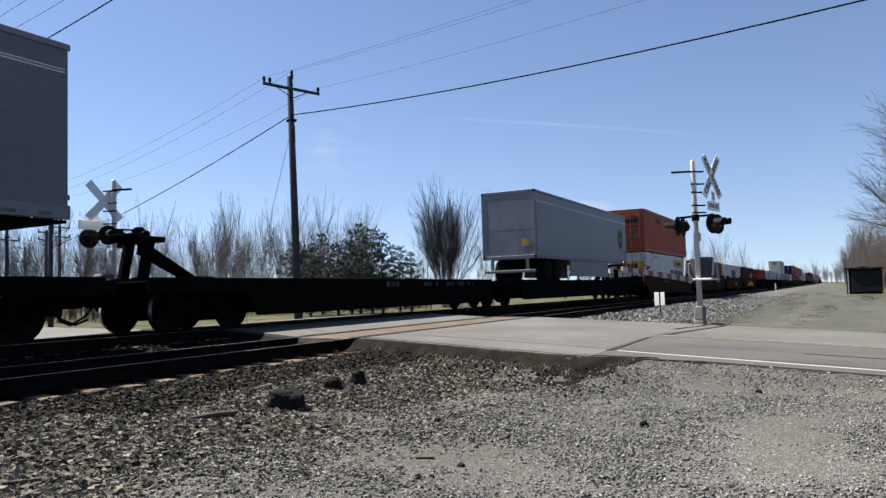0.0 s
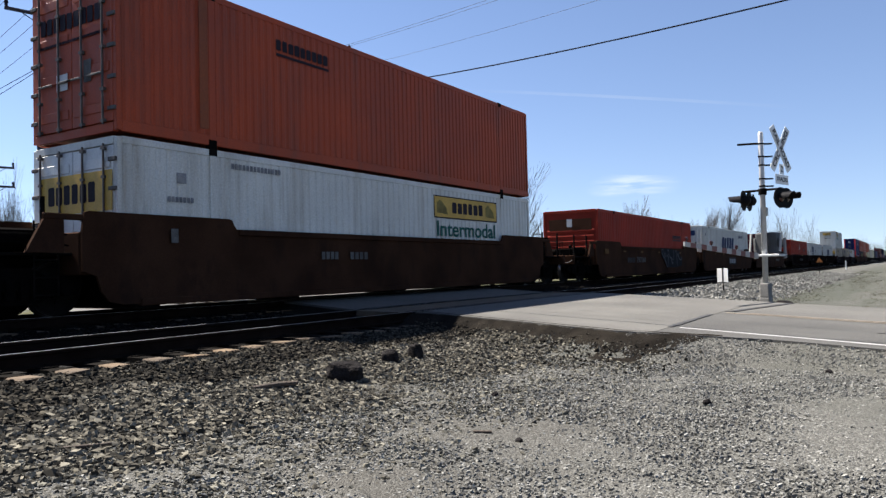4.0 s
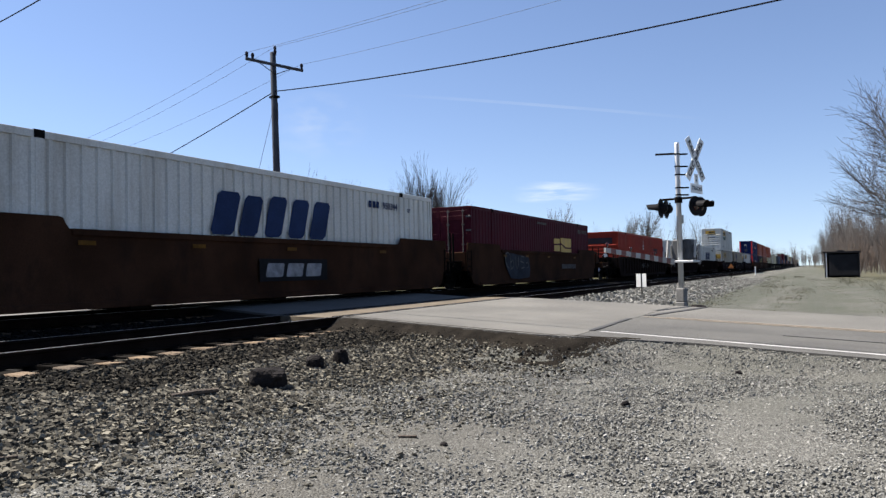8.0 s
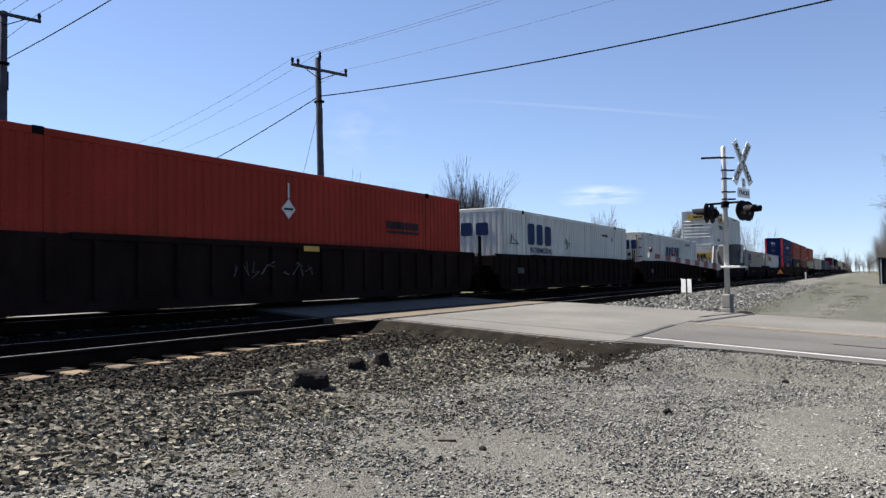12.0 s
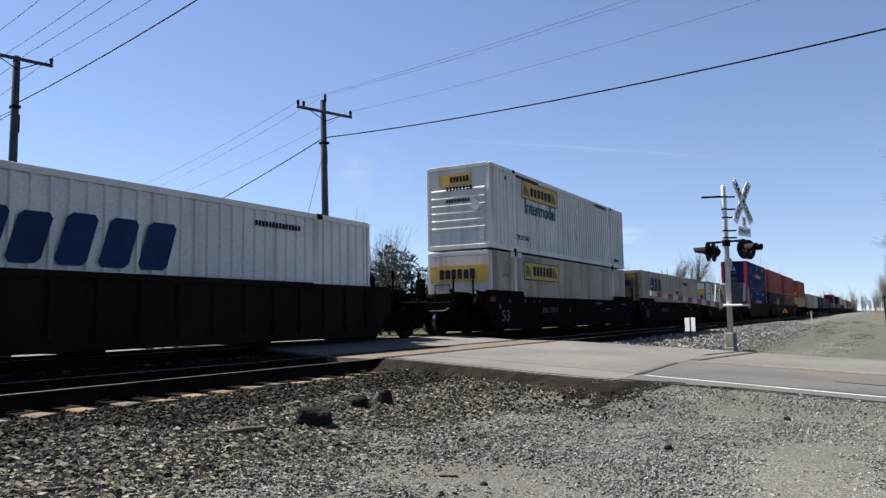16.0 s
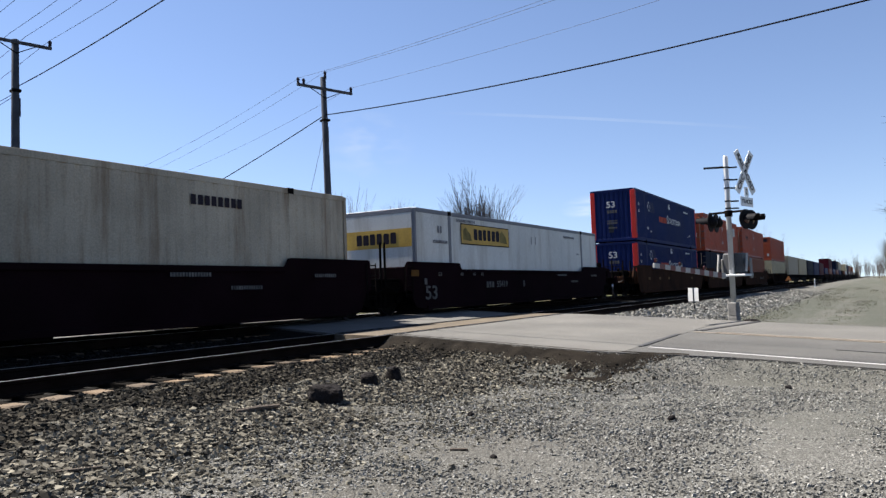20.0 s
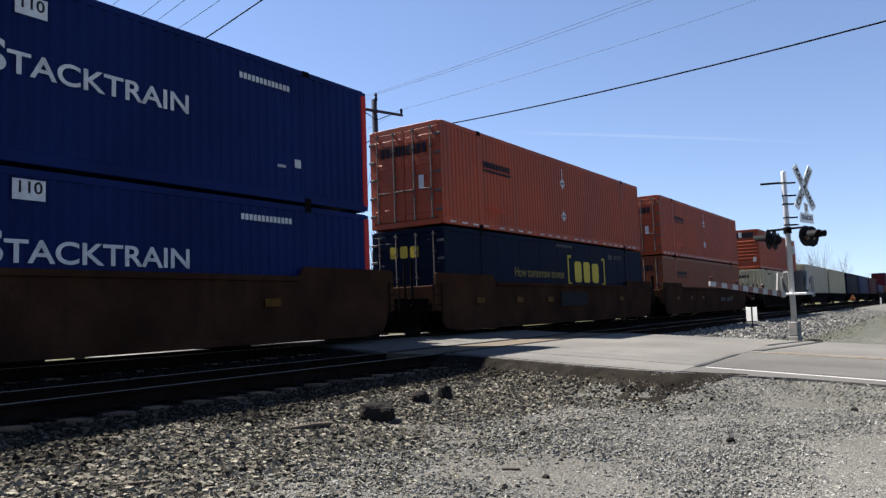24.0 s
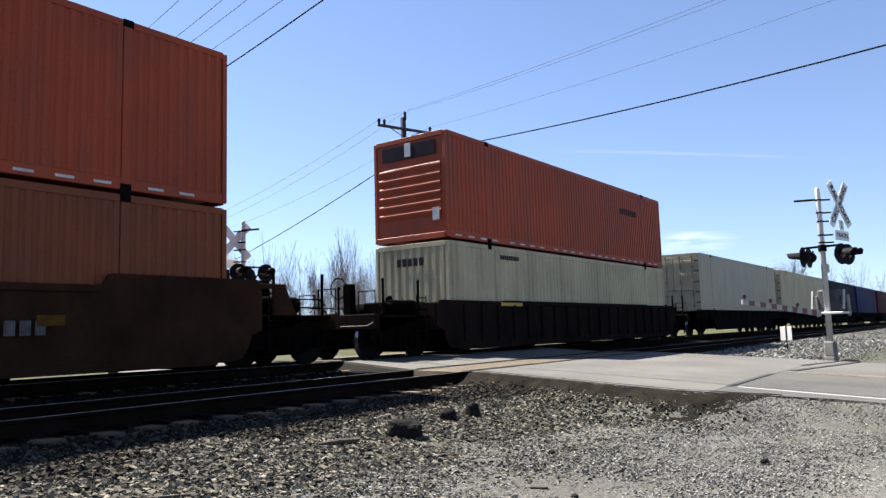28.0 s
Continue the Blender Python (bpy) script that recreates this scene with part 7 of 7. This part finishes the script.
wordmark(c, 3.6, 2.3, 2.2, 0.36, 6, m_ink, seed=3)
lettering("Intermodal", 0.78, m_ink_green, c, pose(4.63, YF - 0.006, 1.8), "lettering", 3.2)
lettering("TOP LIFT ONLY", 0.26, m_ink, c, pose(2.8, YF - 0.006, 0.55), "lettering", 1.25)
bars(c, m_ink, [(14.4, 0.3, 0.8, 0.14), (2.3, 2.85, 2.2, 0.11), (11.5, 2.85, 1.8, 0.14), (1.25, 2.6, 0.2, 0.14)])
for x, z in ((8.9, 2.25), (8.9, 1.25)):
    part("placard_holder", Shape().prism([(x - 0.2, z), (x, z - 0.26), (x + 0.2, z), (x, z + 0.26)], YF - 0.03, YF - 0.022), m_white, c)
end_panel(c, -0.55, 0.75, 2.35, 2.75, m_yellow, x=-0.016)
end_wordmark(c, -0.3, 2.45, 0.8, 0.22, 6, m_ink, 3, -0.024)
end_bars(c, m_ink, [(-0.6, 2.15, 1.1, 0.15), (-0.5, 1.72, 1.0, 0.12)], -0.02)
part("placard_holder", Shape().prism([(-0.95, 1.55), (-0.72, 1.3), (-0.49, 1.55), (-0.72, 1.8)], -0.024, -0.015, "x"), m_ink_white, c)
end_panel(c, -1.05, -0.85, 0.3, 0.7, m_ink_white, "placard", -0.016)
c = container(64.4, 0.36, m_streaked, "cream corrugated container with navy word mark and rust-stained doors", H=2.9, end="doors", pitch=0.3, end_mat=m_rusty_door)
wordmark(c, 2.5, 1.75, 2.5, 0.8, 3, m_ink_blue, 0, 5, label="navy word mark")
lettering("INTERMODAL", 0.3, m_ink_blue, c, pose(3.75, YF - 0.004, 1.5), "lettering", 2.35)
end_wordmark(c, -0.9, 2.0, 1.8, 0.35, 3, m_ink_blue, 5)
bars(c, m_ink, [(11.2, 2.3, 1.4, 0.2)])
c = container(83.75, 0.36, m_white, "white smooth-sided container with yellow sign panels in the well", H=2.9, end="plain", side="smooth", rail=m_trim, post=m_trim)
panel(c, 2.8, 6.35, 1.94, 2.56, m_yellow, label="yellow sign panel")
wordmark(c, 3.65, 2.08, 2.0, 0.38, 6, m_ink, seed=3)
end_panel(c, -1.2, 1.2, 1.75, 2.3, m_yellow, x=-0.01)
end_wordmark(c, -0.8, 1.86, 1.5, 0.34, 6, m_ink, 3, -0.018)
end_bars(c, m_ink, [(-0.4, 0.85, 0.9, 0.15)], -0.012)
bars(c, m_ink_faded, [(1.3, 2.2, 0.12, 0.22), (1.46, 2.2, 0.12, 0.22), (1.0, 1.88, 0.9, 0.1), (2.5, 2.62, 1.3, 0.1), (8.4, 2.1, 0.1, 0.3), (8.8, 2.1, 0.1, 0.3), (11.9, 2.5, 1.3, 0.1), (13.4, 1.8, 0.3, 0.08)])

# 14 to 16: brown set with double stacks
for Q, lead, trail, lab in ((107.0, "end", "joint", "brown well car with amber reflectors"), (126.4, "joint", "joint", "brown well car with amber reflectors and a dark plate"), (145.65, "joint", "end", "brown well car with faint white numbers")):
    car = well_car(Q, 16.1, lab, m_brown_car, "smooth", lead, trail, 1.62)
    for x in (1.28, 3.7, 5.9, 12.6):
        panel(car, x, x + 0.42, 1.0, 1.16, m_reflect, "reflector", y=-1.53)
    if Q > 140:
        bars(car, m_ink_grey, [(10.0, 0.86, 1.1, 0.22), (11.5, 0.86, 1.3, 0.22)], -1.525)
    if 120 < Q < 140:
        panel(car, 6.95, 9.3, 0.84, 1.34, m_black, "sign_plate", "black sign plate", -1.525)
for z, H, lab in ((0.36, 2.83, "deep blue corrugated container with white word mark, in a well"), (3.27, 2.98, "deep blue corrugated container with white word mark, stacked on top")):
    c = container(107.0, z, m_blue, lab, H=H, end="corrugated", pitch=0.24, post=m_blue)
    for x0, x1 in ((-0.01, 0.24), (15.99, 16.16)):
        for s in (-1, 1):
            ya, yb = sorted((s * (W2 + 0.006), s * (W2 - 0.26)))
            part("red_post", Shape().box(x0, x1, ya, yb, 0.12, H - 0.1, 0.015), m_red_stripe, c, "broad red painted corner post")
    lettering("53", 0.5, m_ink_white, c, pose(-0.012, 0.1, 2.1, 0, 0, -90), "lettering", 0.5)
    lettering("53", 0.22, m_ink_white, c, pose(0.75, YF - 0.004, 2.1), "lettering", 0.24)
    lettering("53", 0.22, m_ink_white, c, pose(0.75, YF - 0.004, 1.7), "lettering", 0.24)
    lettering("S", 0.72, m_ink_white, c, pose(7.5, YF - 0.004, 1.58), "lettering", 0.4)
    lettering("TACKTRAIN", 0.5, m_ink_white, c, pose(9.36, YF - 0.004, 1.53), "lettering", 3.26)
    wordmark(c, 5.3, 1.34, 1.9, 0.36, 5, m_ink_red, 0, 17, label="faded red word mark")
    panel(c, 7.82, 8.32, 2.34, 2.66, m_ink_white, "sign_panel")
    lettering("110", 0.26, m_ink, c, pose(8.07, YF - 0.006, 2.53), "lettering", 0.36)
    part("emblem", Shape().prism([(2.58, 2.12), (2.92, 2.42), (3.26, 2.12), (2.92, 1.82)], YF - 0.004, YF), m_ink_white, c, "white diamond emblem")
    part("emblem_disc", Shape().lathe([(0, 0.2), (-0.004, 0.2)], (2.92, YF - 0.004, 2.12), "y", 18), m_blue, c)
    for k in range(7):
        part("emblem_line", Shape().box(3.12 + 0.02 * abs(k - 3), 4.2 - 0.05 * k, YF - 0.004, YF, 1.84 + k * 0.09, 1.862 + k * 0.09), m_ink_grey, c, "thin white line")
    bars(c, m_ink_white, [(12.2, 2.4, 1.4, 0.12), (13.7, 0.75, 0.25, 0.18), (13.2, 0.7, 0.25, 0.06), (2.4, 0.72, 0.35, 0.16), (3.1, 0.6, 0.25, 0.08)])
    end_bars(c, m_ink_grey, [(-0.25, 1.62, 0.62, 0.17), (-0.25, 0.98, 0.62, 0.12), (-0.25, 1.14, 0.62, 0.07), (-0.2, 0.72, 0.5, 0.1)], -0.012)
    end_panel(c, -0.02, 0.26, 0.5, 0.95, m_fill_grey, "placard", -0.008)
c = container(126.4, 0.36, m_navy, "dark navy smooth-sided container with gold word mark and slogan", H=2.83, end="doors", side="smooth")
wordmark(c, 8.7, 1.36, 2.45, 0.8, 3, m_gold, 0, 5, label="gold word mark")
sh = Shape()
for x, s in ((8.1, 1), (11.65, -1)):
    part("gold_bracket", Shape().prism([(x, 1.26), (x + s * 0.3, 1.26), (x + s * 0.3, 1.34), (x + s * 0.1, 1.34), (x + s * 0.1, 2.26), (x + s * 0.3, 2.26), (x + s * 0.3, 2.36), (x, 2.36)], YF - 0.004, YF), m_gold, c)
lettering("How tomorrow moves", 0.44, m_gold_dim, c, pose(5.88, YF - 0.003, 1.62), "lettering", 3.7)
bars(c, m_ink_grey, [(7.2, 2.62, 1.4, 0.1), (12.1, 2.35, 0.45, 0.2)])
lettering("232761", 0.24, m_ink_grey, c, pose(13.15, YF - 0.004, 2.44), "lettering", 0.85)
end_wordmark(c, -0.6, 2.0, 1.1, 0.35, 3, m_gold, 5)
for Q, z, H, mt, lab in ((126.4, 3.27, 2.98, m_red, "red corrugated container with placard holders, stacked on top"), (145.65, 3.27, 2.98, m_red, "red corrugated container with placard holders, stacked on top"),
                         (145.65, 0.36, 2.83, m_orange2, "weathered orange corrugated container in the well")):
    c = container(Q, z, mt, lab, H=H, end="doors", pitch=0.2)
    wordmark(c, 2.3, 1.92, 1.7, 0.2, 9, m_ink, seed=5)
    panel(c, 2.3, 4.0, 1.79, 1.86, m_ink, "underline")
    bars(c, m_ink_red, [(2.3, 0.55, 1.3, 0.16)])
    end_wordmark(c, -0.85, 2.1, 1.7, 0.3, 9, m_ink, 5)
    end_panel(c, -0.7, -0.52, 1.05, 1.45, m_ink_white, "placard")
    if z > 1:
        placard(c, 7.97, 2.1)
        placard(c, 7.97, 0.88)
        panel(c, 7.94, 8.0, 2.32, 2.66, m_ink_white, "streak")
        tape(c, 0.06)
    else:
        placard(c, 7.97, 1.0, 0.36, m_ink_grey)

# 17: single ribbed well
Q = 168.95
car = well_car(Q, 16.1, "dark brown ribbed well car", m_rib_car, "ribbed", "end", "end", 1.56)
panel(car, 2.2, 3.4, 1.42, 1.52, m_yellow, "yellow_strip", y=-1.53)
c = container(Q, 0.36, m_cream, "cream corrugated container in the well", H=2.83, end="corrugated", pitch=0.24)
bars(c, m_ink, [(2.6, 2.45, 1.1, 0.13)])
end_bars(c, m_ink, [(-0.45, 2.2, 1.0, 0.22)], -0.012)
c = container(Q, 3.27, m_red, "red corrugated container with a ribbed front wall, stacked on top", H=2.98, end="louver", pitch=0.2)
bars(c, m_ink, [(11.7, 1.92, 1.7, 0.24)])
end_panel(c, -0.95, 0.95, 2.35, 2.75, m_ink, "dark_panel", -0.016)
end_panel(c, -0.1, 0.12, 2.4, 2.8, m_ink_white, "refrigerant_box", -0.024)
end_panel(c, -1.05, -0.82, 0.5, 0.85, m_ink_white, "placard", -0.016)
tape(c, 0.06)

# 18 on: containers on low flat cars
rnd = random.Random(77)
rest = [(190.2, m_beige, "grey-beige container with dirty doors on a low flat car", 1.4), (207.9, m_cream, "pale grey container on a low flat car", 1.4),
        (226.5, m_navy, "dark blue container on a low flat car", 1.4), (244.2, m_blue, "dark blue container on a low flat car", 1.4), (262.2, m_maroon, "dark maroon container on a low flat car", 1.4)]
for i, (Q, mt, lab, z) in enumerate(rest):
    flat_car(Q - 0.9, Q + 16.6, "low black flat car carrying one container", (Q + 0.6, Q + 15.2), z - 0.03, (i % 2 == 0, i % 2 == 1))
    c = container(Q, z, mt, lab, end="doors" if i < 2 else "plain", side="smooth", castings=i < 2)
pale = [m_cream, m_white, m_beige]
dark = [m_navy, m_maroon, m_rib_car, m_orange2, m_blue]
Q = 282.0
k = 0
while Q < 720:
    mt = rnd.choice(dark + pale)
    two = rnd.random() < 0.25
    well_car(Q, 16.1, "dark well car far down the train", m_rib_car, "smooth", "end", "end")
    container(Q, 0.36, mt, "container far down the train in a well car", end="plain", side="smooth", castings=False)
    if two:
        container(Q, 3.27, rnd.choice(dark + pale), "container far down the train, stacked on another", end="plain", side="smooth", castings=False)
    Q += 21.8


# ---------------------------------------------------------------- the parked car that the view is taken from
CAR_Z = ground_z(0, 0)
auto = empty("parked_car", pose(0.62, -0.02, CAR_Z, 0, 0, -9), "parked dark car on the gravel with a glossy wing mirror", "car")
# local x ahead, y to its left; the window pillar's foot is at the origin
G = 0.74 - CAR_Z
body = [(-3.0, 0.3), (1.55, 0.3), (1.6, 0.55), (1.45, 0.72), (0.9, 0.86), (0.05, 0.95), (-1.6, 0.95), (-2.6, 0.9), (-3.05, 0.8)]
part("body", Shape().prism(body, -1.72, -0.06), m_car_black, auto, "dark painted lower body")
part("door", Shape().box(-1.05, 0.0, -0.06, -0.035, 0.35, 0.94, 0.01), m_car_black, auto)
part("window_pillar", Shape().path([(0.02, -0.05, 0.93), (-0.1, -0.12, 1.12), (-0.38, -0.22, 1.36), (-0.75, -0.28, 1.5)], 0.03, 8), m_rubber, auto, "black window pillar")
part("roof", Shape().prism([(-0.75, 1.48), (-0.7, 1.52), (-2.1, 1.5), (-2.1, 1.46)], -1.5, -0.28), m_car_black, auto)
for x in (0.85, -2.0):
    for y in (-0.16, -1.62):
        w = part("wheel", Shape().lathe([(-0.1, 0.24), (-0.09, 0.31), (0, 0.325), (0.09, 0.31), (0.1, 0.24)], (x, y, 0.325), "y", 24), m_rubber, auto)
        part("rim", Shape().lathe([(0.101, 0.22), (0.08, 0.15), (0.09, 0.05)], (x, y, 0.325), "y", 16), m_galv, w)


def rounded(w, h, r, n=6):
    pts = []
    for cx, cz, a0 in ((w - r, h - r, 0), (-w + r, h - r, 90), (-w + r * 0.8, -h + r * 0.8, 180), (w - r * 0.8, -h + r * 0.8, 270)):
        for i in range(n + 1):
            a = radians(a0 + 90 * i / n)
            pts.append((cx + r * math.cos(a), cz + r * math.sin(a)))
    return pts


turn = pose(-0.12, 0.341, G - 0.2545, 0, 0, -52) @ Matrix.Rotation(radians(1), 4, "X")
pts0 = rounded(0.138, 0.088, 0.055)
n0 = len(pts0)
rings = [(0.0, 1.0), (0.012, 1.02), (0.04, 0.96), (0.075, 0.82), (0.095, 0.5)]
v = [(px * k, d, pz * k) for d, k in rings for px, pz in pts0]
f = [(r * n0 + i, r * n0 + (i + 1) % n0, (r + 1) * n0 + (i + 1) % n0, (r + 1) * n0 + i) for r in range(len(rings) - 1) for i in range(n0)]
f.append(tuple((len(rings) - 1) * n0 + i for i in range(n0)))
mir = part("wing_mirror", Shape().add(v, f).moved(turn), m_car_black, auto, "glossy black mirror housing", True)
part("bezel", Shape().prism([(a * 0.99, b * 0.99) for a, b in pts0], -0.004, 0.004).moved(turn), m_rubber, mir)
part("mirror_glass", Shape().prism([(a * 0.88, b * 0.82) for a, b in pts0], -0.007, -0.004).moved(turn), m_mirror, mir, "mirror glass")
part("mirror_arm", Shape().path([(-0.1, -0.04, G - 0.36), (-0.1, 0.1, G - 0.34), (-0.08, 0.27, G - 0.31)], 0.03, 8), m_rubber, mir)


# ---------------------------------------------------------------- ties, last of all
def tie_mesh(seed):
    """A timber tie: weathered ends, near black with oil and painted shade between and beside the rails; plates and
    spikes under each rail.
    """
    rnd = random.Random(seed)
    sh = Shape()
    for y0, y1 in ((-1.45, -1.16), (-1.16, 1.16), (1.16, 1.45)):
        sh.box(-0.115, 0.115, y0, y1, -0.36, -0.168, 0.012 if y0 * y1 > 0 else 0.0)
    sh.v = [(x + rnd.uniform(-0.008, 0.008), y + rnd.uniform(-0.012, 0.012), z + rnd.uniform(-0.006, 0.006)) for x, y, z in sh.v]
    wood = len(sh.f)
    for s in (-1, 1):
        for yy in (-0.1, 0.1):
            sh.box(-0.02, 0.02, s * HALF + yy - 0.015, s * HALF + yy + 0.015, -0.165, -0.13)
        sh.box(-0.09, 0.09, s * HALF - 0.17, s * HALF + 0.17, -0.17, -0.155)
    ob = part("tie", sh, m_tie)
    me = ob.data
    me.materials.append(m_tie_oil_shade)
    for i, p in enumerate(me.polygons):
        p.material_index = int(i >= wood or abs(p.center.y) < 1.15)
    bpy.data.objects.remove(ob)
    return me


tie_kinds = [tie_mesh(s) for s in range(6)]
rnd = random.Random(3)
for track, centre in tie_rows:
    lo, hi = (1.0, 11.8) if centre < 10 else (3.0, 12.2)
    x = lo
    while x < hi:
        shared("tie", rnd.choice(tie_kinds), track, pose(x, centre + rnd.uniform(-0.07, 0.07), rnd.uniform(-0.022, 0.004) + (0 if centre < 10 else RISE), 0, 0, rnd.uniform(-1.5, 1.5)))
        x += 0.5
    sh = Shape()
    x = lo - 0.5
    while x > -40:
        sh.box(x - 0.115, x + 0.115, centre - 1.3, centre + 1.3, -0.36, -0.17)
        x -= 0.5
    x = 19.0
    while x < 180:
        if across(x, centre) > 4.6:
            sh.box(x - 0.115, x + 0.115, centre - 1.3, centre + 1.3, -0.36, -0.17)
        x += 0.5
    if centre > 10:
        sh.v = [(a, b, c + RISE) for a, b, c in sh.v]
    ob = part("ties", sh, m_tie_oil_shade, track)
    tagged(ob, kind="stuff")


# ---------------------------------------------------------------- what moves
def travel(t):
    """How far the train has come since 14 s."""
    return 10.958 * (t - 14) - 0.0016 * (t - 14) ** 2


def motions():
    times = (0, 4, 8, 12, 16, 20, 24, 28)
    for ob, q, z in CARS:
        walk(ob, [(t, pose(q - travel(t), T2, z)) for t in times])
    # wheels: one key every twentieth of a second, shared by all wheelsets at the same end of a truck
    made = {}
    for w, dx in WHEELS:
        if dx not in made:
            rows = [(k / 20, pose(dx, 0, 0.457) @ Matrix.Rotation(-travel(k / 20) / 0.457, 4, "Y")) for k in range(28 * 20 + 1)]
            walk(w, rows)
            made[dx] = w.animation_data
        else:
            w.rotation_mode = "QUATERNION"
            keys = w.animation_data_create()
            keys.action = made[dx].action
            keys.action_slot = made[dx].action_slot


motions()
